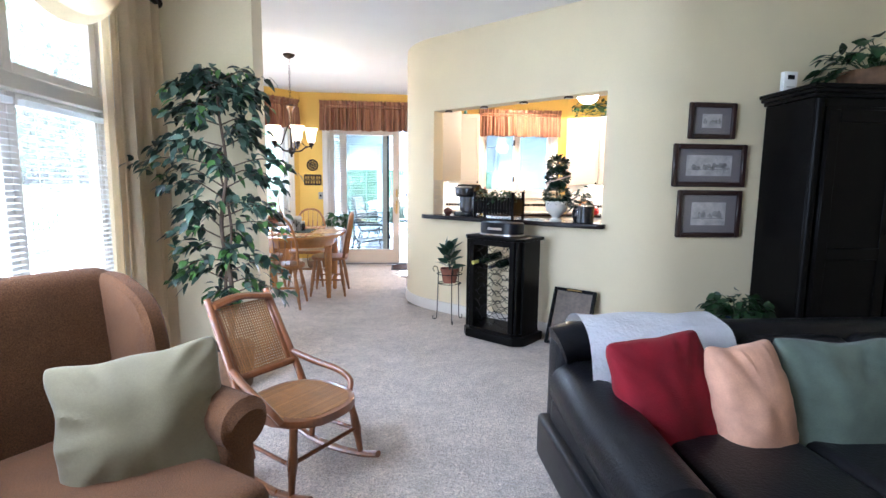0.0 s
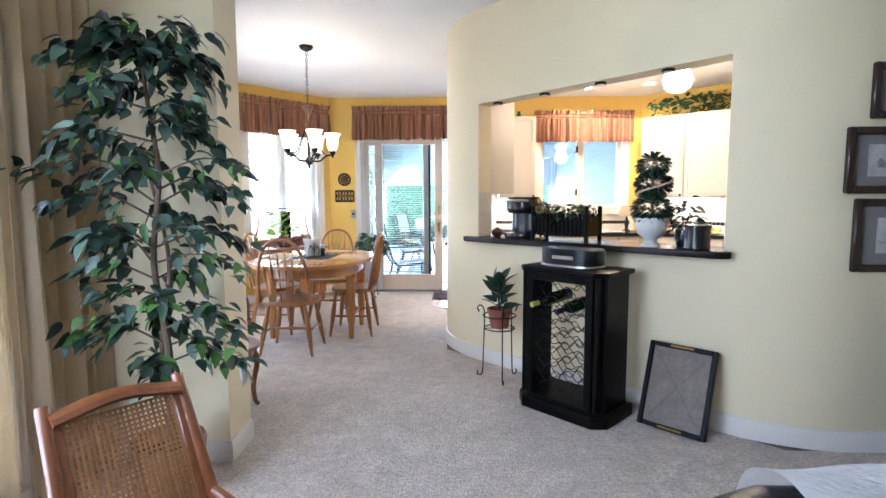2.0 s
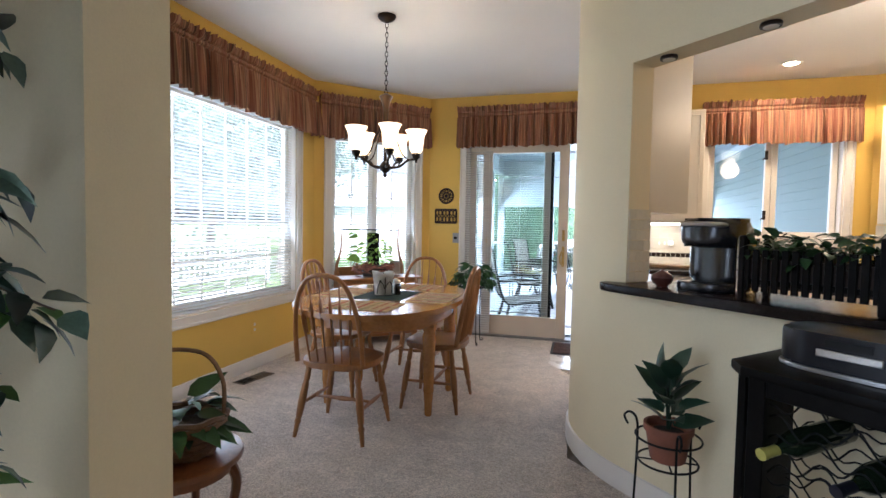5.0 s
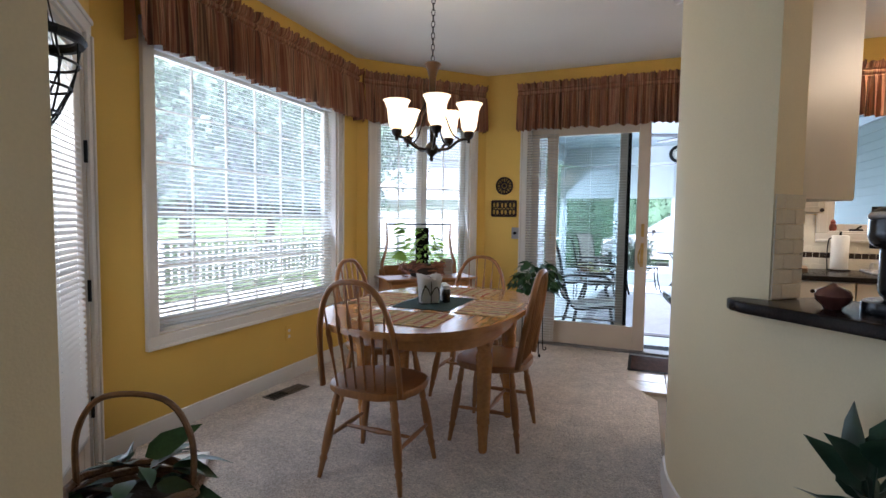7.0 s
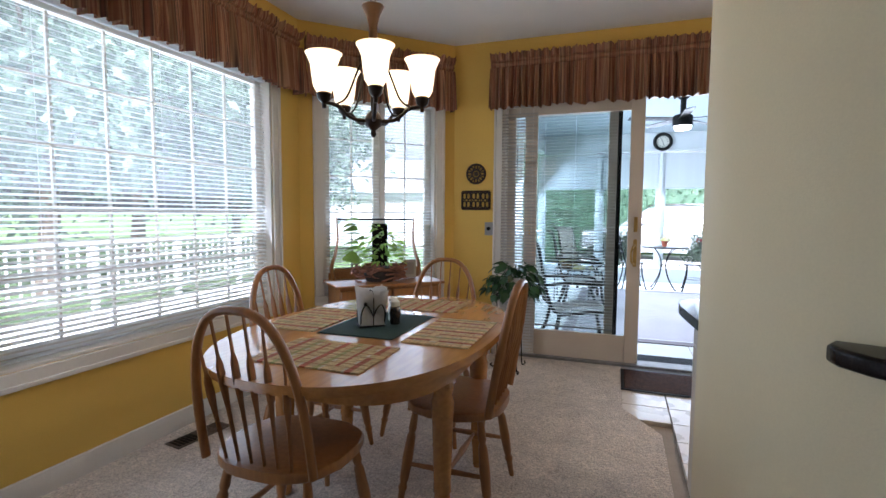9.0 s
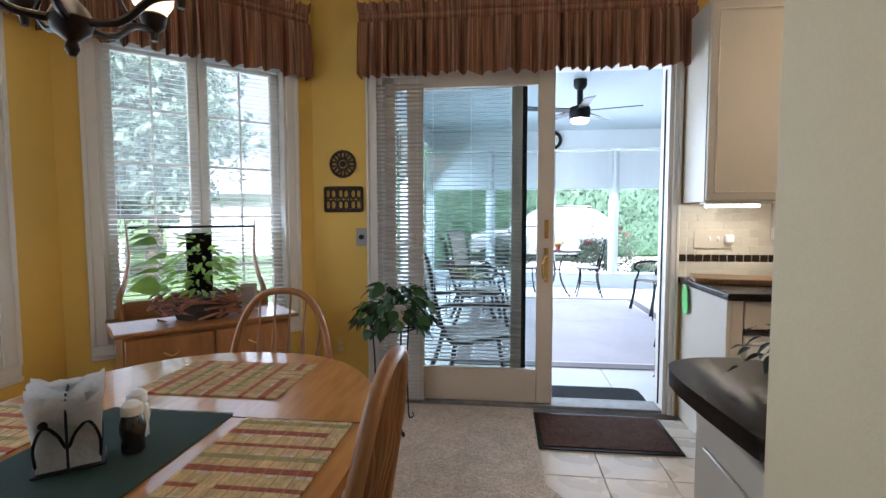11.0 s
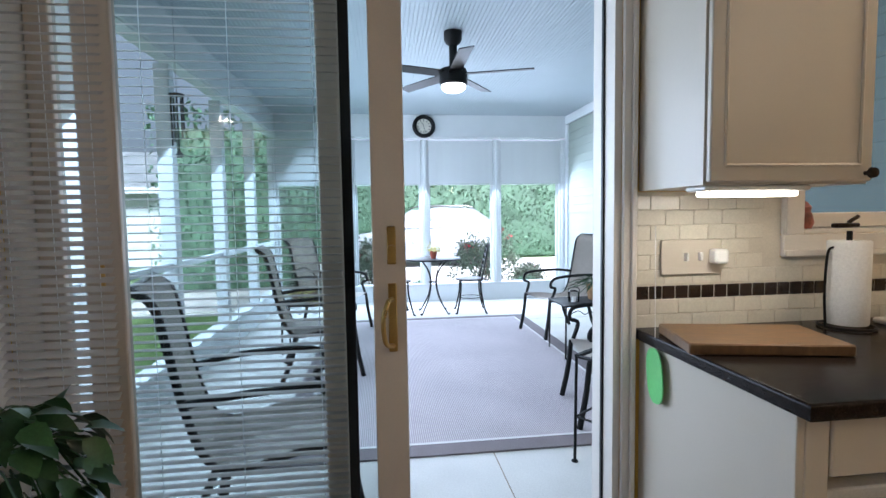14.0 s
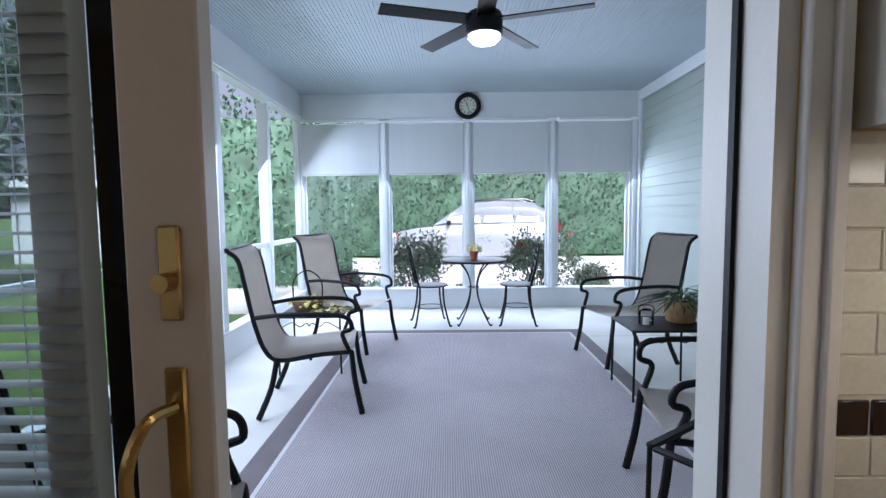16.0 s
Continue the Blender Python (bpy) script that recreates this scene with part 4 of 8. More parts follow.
# nursing rocker
rk = thing("rocking_chair", pose(-0.42, 2.09, 0, 0, 0, 52) @ Matrix.Diagonal((0.88, 0.95, 0.93, 1)), "brown wooden rocking chair with cane seat and back", "rocking chair")
part("seat_frame", prism(ellipse(0.235, 0.225, 36, 2.5), 0.325, 0.362, 0.012), ROCKWOOD, rk)
bm = bmesh.new()
for k in range(-14, 15):
    q = k * 0.0138
    ln = 0.195 * (1 - (abs(q) / 0.205) ** 2.5) ** (1 / 2.5)
    box(bm, (0.0075, 2 * ln, 0.002), (q, 0, 0.3635))
    box(bm, (2 * ln, 0.0075, 0.002), (0, q, 0.365))
part("cane_seat", bm, CANE, rk, "honey woven cane seat")["kind"] = "stuff"
for s in (-1, 1):
    post = curve_pts([(s * 0.195, 0.14, 0.10), (s * 0.19, 0.20, 0.34), (s * 0.182, 0.33, 0.58), (s * 0.176, 0.455, 0.80)], 5)
    part("back_post", bar(post, 0.022, 10, 0.018), ROCKWOOD, rk)
    armc = curve_pts([(s * 0.186, 0.265, 0.485), (s * 0.215, 0.14, 0.455), (s * 0.242, 0.0, 0.43), (s * 0.243, -0.08, 0.395), (s * 0.218, -0.10, 0.35)], 6)
    part("arm", bar(armc, 0.019, 10, 0.015), ROCKWOOD, rk)
    leg = [(s * 0.175, -0.13, 0.33), (s * 0.195, -0.145, 0.25), (s * 0.205, -0.15, 0.18), (s * 0.215, -0.155, 0.12), (s * 0.225, -0.16, 0.045)]
    part("leg", tube(bmesh.new(), leg, [0.02, 0.018, 0.024, 0.017, 0.014], 10), ROCKWOOD, rk)
    rock = curve_pts([(s * 0.226, -0.27, 0.07), (s * 0.226, -0.16, 0.040), (s * 0.222, 0.0, 0.021), (s * 0.215, 0.20, 0.034), (s * 0.21, 0.44, 0.11)], 6)
    part("rocker", tube(bmesh.new(), rock, 0.021, 8, None, True, 0.75), ROCKWOOD, rk)
    part("side_stretcher", bar([(s * 0.208, -0.15, 0.17), (s * 0.195, 0.155, 0.17)], 0.010, 8), ROCKWOOD, rk)
    part("back_leg", bar([(s * 0.195, 0.14, 0.11), (s * 0.215, 0.17, 0.04)], 0.016, 8), ROCKWOOD, rk)
part("front_stretcher", bar([(-0.208, -0.152, 0.18), (0.208, -0.152, 0.18)], 0.010, 8), ROCKWOOD, rk)
part("top_rail", tube(bmesh.new(), curve_pts([(-0.17, 0.432, 0.765), (0, 0.452, 0.785), (0.17, 0.432, 0.765)], 6), 0.036, 8, None, True, 0.5), ROCKWOOD, rk)
part("lower_rail", bar([(-0.178, 0.255, 0.445), (0.178, 0.255, 0.445)], 0.018, 8), ROCKWOOD, rk)
bm = bmesh.new()
BM = pose(0, 0.262, 0.455, -29)
for k in range(-11, 12):
    box(bm, (0.0075, 0.002, 0.34), (k * 0.0138, 0.0, 0), 0, BM)
for k in range(25):
    box(bm, (0.30, 0.002, 0.0075), (0, 0.002, 0.005 + 0.0138 * k), 0, BM)
part("cane_back", bm, CANE, rk, "honey woven cane back")["kind"] = "stuff"
for s in (-1, 1):
    part("back_inner_rail", blk((0.024, 0.018, 0.36), (s * 0.156, 0, 0), 0.004, BM), ROCKWOOD, rk)

# leather sofa
sf = thing("sofa", pose(0.62, 1.18, 0), "black leather sofa with rolled arms", "sofa")
part("base", blk((2.1, 0.88, 0.20), (1.05, 0.46, 0.05), 0.03, None, 3), LEATHER, sf)
for x in (0.56, 1.05, 1.54):
    part("seat_cushion", blk((0.485, 0.64, 0.15), (x, 0.28, 0.23), 0.05, None, 4), LEATHER, sf)
    part("back_cushion", blk((0.48, 0.20, 0.36), (x, 0, 0), 0.08, pose(0, 0.70, 0.28, -8), 5), LEATHER, sf)
part("back_frame", blk((2.0, 0.16, 0.56), (1.05, 0.86, 0.06), 0.05, None, 3), LEATHER, sf)
part("back_roll", bar([(0.06, 0.82, 0.58), (0.11, 0.82, 0.60), (1.99, 0.82, 0.60), (2.04, 0.82, 0.58)], 0.088, 18), LEATHER, sf)
for x in (0.15, 1.95):
    arm = blk((0.22, 0.84, 0.30), (x, 0.42, 0.05), 0.03, None, 3)
    part("arm_panel", arm, LEATHER, sf)
    part("arm_roll", tube(bmesh.new(), [(x, -0.015, 0.32), (x, 0.0, 0.335), (x, 0.45, 0.37), (x, 0.80, 0.41), (x, 0.86, 0.42)], [0.09, 0.125, 0.13, 0.125, 0.10], 20), LEATHER, sf)
for x in (0.12, 1.98):
    for y in (0.06, 0.84):
        part("foot", bar([(x, y, 0.07), (x, y, 0)], 0.03, 10, 0.022), BLACKWOOD, sf)
bm = bmesh.new()
prof = curve_pts([(0, 0.575, 0.40), (0, 0.60, 0.55), (0, 0.66, 0.675), (0, 0.76, 0.715), (0, 0.86, 0.712), (0, 0.935, 0.66), (0, 0.965, 0.52), (0, 0.967, 0.30)], 5)
g = [[bm.verts.new((x, p.y + 0.005 * math.sin(x * 21 + p.z * 9), p.z + 0.005 * math.sin(x * 17 + p.y * 23))) for p in prof] for x in [0.13 + 0.032 * i for i in range(20)]]
for a, b in zip(g, g[1:]):
    for i in range(len(prof) - 1):
        bm.faces.new((a[i], a[i + 1], b[i + 1], b[i]))
bmesh.ops.solidify(bm, geom=bm.faces, thickness=0.008)
solo("throw_blanket", bm, THROW, pose(0.62, 1.18, 0), "white quilted throw draped over the sofa back", "blanket")
pillow("throw_pillow", pose(0.995, 1.67, 0.455, -17, -6, 10), 0.42, 0.55, 0.20, RED, "crimson velvet throw pillow on the leather sofa")
pillow("throw_pillow", pose(1.285, 1.60, 0.45, -17, -3, 12), 0.31, 0.54, 0.20, PEACH, "peach velvet throw pillow on the leather sofa")
pillow("throw_pillow", pose(1.62, 1.60, 0.465, -17, 1, -4), 0.47, 0.53, 0.20, SAGE, "sage green velvet throw pillow on the leather sofa")
pillow("throw_pillow", pose(2.08, 1.68, 0.50, -20, -3, 3), 0.40, 0.40, 0.18, RED, "crimson velvet throw pillow beside the sage one")

# armoire and what stands on it
aw = thing("armoire", pose(2.67, 3.03, 0), "tall black wooden armoire with panelled doors", "armoire")
part("carcass", blk((1.25, 0.44, 1.80), (0.625, 0.23, 0.06), 0.006), BLACKWOOD, aw)
part("plinth", blk((1.29, 0.46, 0.10), (0.625, 0.222, 0.0), 0.012), BLACKWOOD, aw)
for z, o in ((1.86, 0.02), (1.885, 0.045), (1.91, 0.06)):
    part("cornice", blk((1.25 + 2 * o, 0.44 + o, 0.027), (0.625, 0.23 - o / 2, z), 0.006), BLACKWOOD, aw)
for x in (0.03, 1.22):
    part("corner_pilaster", bar([(x, 0.012, 0.12), (x, 0.012, 1.85)], 0.028, 12), BLACKWOOD, aw)
for x in (0.345, 0.905):
    d = part("door", blk((0.535, 0.022, 1.64), (x, -0.002, 0.16), 0.004), BLACKWOOD, aw)
    for xx in (-0.225, 0.225):
        part("door_stile", blk((0.075, 0.012, 1.6), (x + xx, -0.017, 0.18), 0.004), BLACKWOOD, d)
    for z in (0.18, 0.80, 1.70):
        part("door_rail", blk((0.375, 0.012, 0.08), (x, -0.017, z), 0.004), BLACKWOOD, d)
    part("door_knob", bar([(x + (0.23 if x < 0.6 else -0.23), -0.02, 0.98), (x + (0.23 if x < 0.6 else -0.23), -0.05, 0.98)], 0.014, 10), BRONZE, d)
pot_plant("ivy_planter", pose(3.27, 3.22, 1.937), "dark planter of trailing ivy on the armoire", [(0.15, 0.0), (0.20, 0.03), (0.23, 0.12), (0.24, 0.13)], WICKER, bushy(31, 170, 0.36, 0.10, 0.36, 0.10, 0.07, 0.6), LEAF, 31)
al = thing("wireless_thermostat", pose(2.70, 3.32, 1.937), "small white plastic sensor box on the armoire", "sensor")
part("case", blk((0.10, 0.04, 0.14), (0, 0, 0), 0.008, None, 2), WHITE, al)
part("display", blk((0.05, 0.004, 0.03), (0, -0.021, 0.085), 0.001), METAL, al, "dark display")
part("label_bar", blk((0.06, 0.003, 0.008), (0, -0.021, 0.03)), STEEL, al)
stand_pot = pot_plant("potted_pothos", pose(2.36, 3.20, 0.14), "green pothos in a dark blue pot on a wire stand", [(0.10, 0), (0.12, 0.02), (0.14, 0.24), (0.15, 0.26)], mat("dark_blue_glaze", (0.012, 0.016, 0.03), 0.25), bushy(32, 150, 0.19, 0.22, 0.42, 0.075, 0.06, 0.6), LEAF, 32)
ws = thing("wire_stand", pose(2.36, 3.20, 0), "low black wire plant stand", "plant stand", "plant stands")
part("ring", bar([(0.13 * math.cos(a), 0.13 * math.sin(a), 0.135) for a in [2 * math.pi * i / 24 for i in range(25)]], 0.005, 6), METAL, ws)
for k in range(4):
    a = k * math.pi / 2
    part("leg", bar(curve_pts([(0.13 * math.cos(a), 0.13 * math.sin(a), 0.22), (0.165 * math.cos(a), 0.165 * math.sin(a), 0.15), (0.14 * math.cos(a), 0.14 * math.sin(a), 0.06), (0.17 * math.cos(a), 0.17 * math.sin(a), 0.004)], 4), 0.005, 6), METAL, ws)
for k in range(2):
    a = k * math.pi / 2
    part("cross_bar", bar([(-0.13 * math.cos(a), -0.13 * math.sin(a), 0.133), (0.13 * math.cos(a), 0.13 * math.sin(a), 0.133)], 0.004, 6), METAL, ws)

# framed prints
FRAME = mat("dark_mahogany_frame", (0.028, 0.012, 0.010), 0.3, var=0.2)
MATBOARD = mat("mauve_grey_mat", (0.27, 0.24, 0.23), 0.8, var=0.04)
PAPER = mat("print_paper", (0.60, 0.56, 0.52), 0.8, var=0.25, scale=14, fine=0.1, fscale=70)
INK = mat("faded_print_ink", (0.36, 0.335, 0.31), 0.8, var=0.4, scale=30)


def framed(x0, x1, z0, z1, label, border=0.038, inner=0.075, seed=1):
    f = thing("framed_picture", pose((x0 + x1) / 2, 3.499, z0), label, "picture", "framed prints on the wall")
    w, h = x1 - x0, z1 - z0
    for sx in (-1, 1):
        part("frame_side", blk((border, 0.028, h), (sx * (w - border) / 2, -0.015, 0), 0.006), FRAME, f)
    for zz in (0, h - border):
        part("frame_rail", blk((w - 2 * border, 0.026, border), (0, -0.015, zz), 0.006), FRAME, f)
    part("mat_board", blk((w - 2 * border, 0.006, h - 2 * border), (0, -0.006, border)), MATBOARD, f)
    iw, ih = w - 2 * inner - 2 * border, h - 2 * inner
    part("print", blk((iw, 0.002, ih - 0.02), (0, -0.0105, inner + 0.01)), PAPER, f, "pale landscape print")
    bm = bmesh.new()
    rng = random.Random(seed)
    for k in range(16):
        cx = iw * rng.uniform(-0.42, 0.42)
        rx, rz_ = iw * rng.uniform(0.03, 0.09), ih * rng.uniform(0.05, 0.15)
        cz = inner + 0.01 + ih * rng.uniform(0.30, 0.48)
        ring = [bm.verts.new((cx + rx * math.cos(a) * rng.uniform(0.8, 1.1), -0.0122 - 0.00002 * k, cz + rz_ * math.sin(a) * rng.uniform(0.8, 1.1))) for a in [2 * math.pi * i / 12 for i in range(12)]]
        bm.faces.new(ring)
    box(bm, (iw * 0.9, 0.0012, ih * 0.03), (0, -0.0122, inner + 0.01 + ih * 0.26))
    part("drawn_trees", bm, INK, f, "faint grey drawing of trees")
    pane(f, w - 2 * border, h - 2 * border, (0, -0.020, border))
    return f


framed(2.09, 2.45, 1.627, 1.885, "small dark framed landscape print with mauve mat", 0.035, 0.07, 1)
framed(1.99, 2.555, 1.28, 1.59, "wide dark framed landscape print with mauve mat", 0.036, 0.07, 2)
framed(2.045, 2.545, 0.905, 1.255, "dark framed landscape print hanging lowest of three", 0.036, 0.08, 3)

# curtain and swag at the living room window
cu = thing("curtain", pose(-1.50, 3.33, 0, 0, 0, -90), "long cream curtain hanging beside the tall window", "curtain")


def drape(x0, x1, y, z0, z1, folds, amp, seed):
    bm = bmesh.new()
    n = folds * 10
    rows = []
    for z, k in ((z0, 1.2), (0.3, 1.1), (0.9, 1.0), (1.6, 0.9), (z1, 0.7)):
        rows.append([bm.verts.new((x0 + (x1 - x0) * i / n + 0.01 * math.sin(z * 2 + i), y + k * amp * (math.sin(i * 0.628) + 0.3 * math.sin(i * 0.29 + seed)), z)) for i in range(n + 1)])
    for a, b in zip(rows, rows[1:]):
        for i in range(n):
            bm.faces.new((a[i], a[i + 1], b[i + 1], b[i]))
    return bm


part("panel", drape(-0.05, 0.40, -0.02, 0.01, 2.36, 5, 0.034, 1), CURTAIN, cu)
part("lining_edge", drape(0.37, 0.52, -0.045, 0.01, 2.36, 2, 0.024, 2), CURTAIN, cu)
part("rod", bar([(-0.02, 0.0, 2.37), (3.1, 0.0, 2.37)], 0.016, 10), BRONZE, cu, "dark bronze curtain rod")
part("finial", turned([(0.006, 0), (0.03, 0.015), (0.038, 0.04), (0.02, 0.07), (0.004, 0.085)], 12), BRONZE, cu, "dark ball finial", pose(-0.02, 0, 2.37, 0, -90))
sw = thing("window_swag", pose(-1.46, 3.02, 0, 0, 0, -90), "cream draped swag over the living room window", "valance")
for k, (x0, x1) in enumerate(((0.0, 1.15), (1.05, 2.2))):
    bm = bmesh.new()
    rows = []
    for r in range(9):
        sag = 0.03 + 0.037 * r
        rows.append([bm.verts.new((x0 + (x1 - x0) * i / 24, -0.05 - 0.045 * math.sin(r * 1.57) * math.sin(math.pi * i / 24), 2.40 - sag * math.sin(math.pi * i / 24) ** 0.8 - 0.012 * r)) for i in range(25)])
    for a, b in zip(rows, rows[1:]):
        for i in range(24):
            bm.faces.new((a[i], a[i + 1], b[i + 1], b[i]))
    part("swag_fold", bm, CURTAIN, sw)

# ficus
fi = thing("ficus_tree", pose(-1.04, 3.04, 0), "artificial ficus tree in a woven pot beside the stub wall", "plant")
bk = turned([(0.105, 0.0), (0.125, 0.02), (0.135, 0.15), (0.145, 0.26), (0.138, 0.275), (0.125, 0.27), (0.12, 0.2)], 28)
part("basket_pot", bk, WICKER, fi, "dark woven basket pot")
part("soil", turned([(0.12, 0.22), (0.002, 0.23)], 16), SOIL, fi)
rng = np.random.default_rng(77)
wood, leafs, young, lime = bmesh.new(), [], [], []
trunk = curve_pts([(0, 0, 0.2), (0.03, -0.01, 0.6), (-0.02, 0.0, 1.0), (0.03, -0.02, 1.35), (0.0, -0.03, 1.70), (0.02, -0.05, 1.86)], 6)
tube(wood, trunk, 0.017, 8, 0.005)
tube(wood, curve_pts([(0.03, 0.02, 0.2), (-0.02, 0.02, 0.6), (0.03, 0.02, 1.0), (-0.03, 0.0, 1.4)], 6), 0.013, 8, 0.006)
for k in range(50):
    f = 0.20 + 0.80 * k / 49
    p = trunk[min(int(f * (len(trunk) - 1)), len(trunk) - 1)]
    a = k * 2.399
    ln = (0.24 + 0.23 * math.sin(3.1416 * min(1, max(0, (f - 0.12) / 0.85)))) * rng.uniform(0.5, 1.12)
    d = Vector((math.cos(a), math.sin(a) * 0.72, rng.uniform(0.1, 0.5)))
    if d.y > 0:
        d.y *= 0.55
    e1 = p + d * ln * 0.55
    e2 = p + Vector((d.x * ln, d.y * ln, d.z * ln * 0.55 - 0.05))
    br = curve_pts([p, e1, e2], 6)
    tube(wood, br, 0.005, 5, 0.002)
    for j, q in enumerate(br[4:]):
        for s in (-1, 1, 0.2):
            td = Vector((d.x + s * -d.y * 1.4 + rng.normal() * 0.3, d.y + s * d.x * 1.4 + rng.normal() * 0.3, -0.55 + rng.normal() * 0.4))
            (lime if rng.random() < (0.28 if q.z < 1.05 else 0.12) else young if rng.random() < 0.42 else leafs).append((tuple(q + Vector(rng.normal(size=3) * 0.022)), tuple(td), rng.uniform(0.055, 0.095), rng.uniform(0.030, 0.047)))
part("trunk", wood, BARK, fi)
part("foliage", broad_leaves(leafs, 78), LEAFDARK, fi, "dark blue-green silk leaves")
part("new_foliage", broad_leaves(lime, 76), mat("fresh_silk_leaf", (0.060, 0.135, 0.028), 0.42, sub=0.2, var=0.3, scale=9, fine=0.1, rand=0.4), fi, "bright green silk leaves")
part("young_foliage", broad_leaves(young, 79), mat("grey_green_leaf", (0.055, 0.092, 0.062), 0.4, var=0.3, scale=9, fine=0.15, rand=0.45), fi, "paler grey-green silk leaves")

# wine rack with radio
WR = thing("wine_rack", pose(0.85, 4.0, 0, 0, 0, -45), "black wooden wine rack cabinet with curved wire lattice", "wine rack")
oct_ = lambda w, d, c: [(-w / 2, -d / 2 + c), (-w / 2 + c, -d / 2), (w / 2 - c, -d / 2), (w / 2, -d / 2 + c), (w / 2, d / 2), (-w / 2, d / 2)]
part("plinth", prism(oct_(0.60, 0.36, 0.07), 0, 0.075, 0.012), BLACKWOOD, WR)
part("floor_board", prism(oct_(0.54, 0.32, 0.06), 0.075, 0.095), BLACKWOOD, WR)
part("top", prism(oct_(0.58, 0.36, 0.06), 0.835, 0.865, 0.008), BLACKWOOD, WR)
for s in (-1, 1):
    part("side_panel", blk((0.022, 0.25, 0.74), (s * 0.258, 0.03, 0.095)), BLACKWOOD, WR)
    part("chamfer_panel", blk((0.022, 0.085, 0.74), (s * 0.237, -0.115, 0.095), 0.002, pose(0, 0, 0)), BLACKWOOD, WR)
    part("front_stile", blk((0.045, 0.03, 0.74), (s * 0.195, -0.148, 0.095), 0.003), BLACKWOOD, WR)
part("front_rail", blk((0.345, 0.03, 0.045), (0, -0.148, 0.79), 0.003), BLACKWOOD, WR)
for y in (-0.10, 0.10):
    for sl in (1, -1):
        for k in range(-2, 9):
            pts = []
            for i in range(37):
                x = -0.235 + 0.47 * i / 36
                z = 0.14 + 0.085 * k + sl * 0.42 * x + 0.016 * math.sin(x * 2 * math.pi / 0.094 + k)
                if 0.10 < z < 0.79:
                    pts.append((x, y, z))
            if len(pts) > 3:
                part("lattice_wire", bar(pts, 0.0028, 5), METAL, WR)
BOTTLE = mat("dark_bottle_glass", (0.012, 0.02, 0.010), 0.08, coat=0.5)
wprof = [(0.033, 0), (0.037, 0.005), (0.037, 0.18), (0.03, 0.21), (0.014, 0.235), (0.0135, 0.29), (0.0155, 0.292), (0.0155, 0.30)]
for x, z, cap_c in ((-0.12, 0.68, (0.55, 0.50, 0.12)), (0.05, 0.66, (0.02, 0.02, 0.03))):
    wb = thing("wine_bottle", pose(x + 0.865 * 0, 0, 0), "dark glass wine bottle lying in the rack", "bottle", "wine bottles")
    wb.matrix_world = pose(0.865, 3.985, 0, 0, 0, -45) @ pose(x, 0.12, z, 98, 0, -14)
    part("bottle", turned(wprof, 20), BOTTLE, wb)
    part("foil", turned([(0.0145, 0.25), (0.0145, 0.29), (0.0165, 0.292), (0.0165, 0.304)], 16), mat("bottle_foil", cap_c, 0.3, metal=0.3), wb, "foil capsule")
rd = thing("table_radio", pose(0.855, 4.045, 0.867, 0, 0, -45), "black tabletop radio and disc player on the rack", "radio")
part("body", prism(ellipse(0.185, 0.11, 40, 3.2), 0.012, 0.105, 0.012), mat("charcoal_plastic", (0.009, 0.009, 0.011), 0.3, spec=0.25), rd)
part("base_trim", prism(ellipse(0.19, 0.115, 40, 3.2), 0.0, 0.011, 0.003), STEEL, rd, "silver base trim")
part("slot_panel", blk((0.14, 0.006, 0.02), (0, -0.111, 0.045), 0.002), STEEL, rd, "silver disc slot panel")
part("display", blk((0.10, 0.004, 0.018), (0, -0.111, 0.074)), METAL, rd, "dark display window")

# leaning tray frame
LT = thing("leaning_tray", pose(1.31, 3.69, 0.0, 0, 0, -44) @ pose(0, 0, 0, -20), "black framed wooden tray leaning against the wall", "tray")
for s in (-1, 1):
    part("side", blk((0.025, 0.035, 0.47), (s * 0.165, 0, 0.004), 0.004), BLACKWOOD, LT)
for z in (0.004, 0.449):
    part("end", blk((0.305, 0.035, 0.025), (0, 0, z), 0.004), BLACKWOOD, LT)
    part("handle_bar", bar([(-0.06, -0.022, z + 0.012), (0.06, -0.022, z + 0.012)], 0.006, 8), BRASS, LT, "metal grip")
part("burl_panel", blk((0.305, 0.008, 0.42), (0, 0.004, 0.029)), mat("taupe_burl_veneer", (0.125, 0.09, 0.058), 0.5, var=0.25, scale=9, fine=0.2, fscale=40), LT, "taupe burl veneer panel")
bm = bmesh.new()
for s in (1, -1):
    tube(bm, [(-0.15 * s, -0.001, 0.03), (0.15 * s, -0.001, 0.448)], 0.001, 4)
part("veneer_seam", bm, mat("brown_veneer_line", (0.09, 0.06, 0.04), 0.5), LT)

# curled wire plant stand
PS = thing("plant_stand", pose(0.465, 4.50, 0), "tall black wire plant stand with curled feet", "plant stand", "plant stands")
for zz, rr in ((0.37, 0.105), (0.46, 0.115)):
    part("ring", bar([(rr * math.cos(a), rr * math.sin(a), zz) for a in [2 * math.pi * i / 28 for i in range(29)]], 0.004, 6), METAL, PS)
for k in range(3):
    a = radians(-85 + 120 * k)
    c, s = math.cos(a), math.sin(a)
    pts = [(0.15, 0.47), (0.165, 0.50), (0.145, 0.52), (0.118, 0.50), (0.112, 0.42), (0.118, 0.2), (0.125, 0.04), (0.145, 0.012), (0.165, 0.02), (0.16, 0.045)]
    part("leg", bar(curve_pts([(r * c, r * s, z) for r, z in pts], 4), 0.0045, 6), METAL, PS)
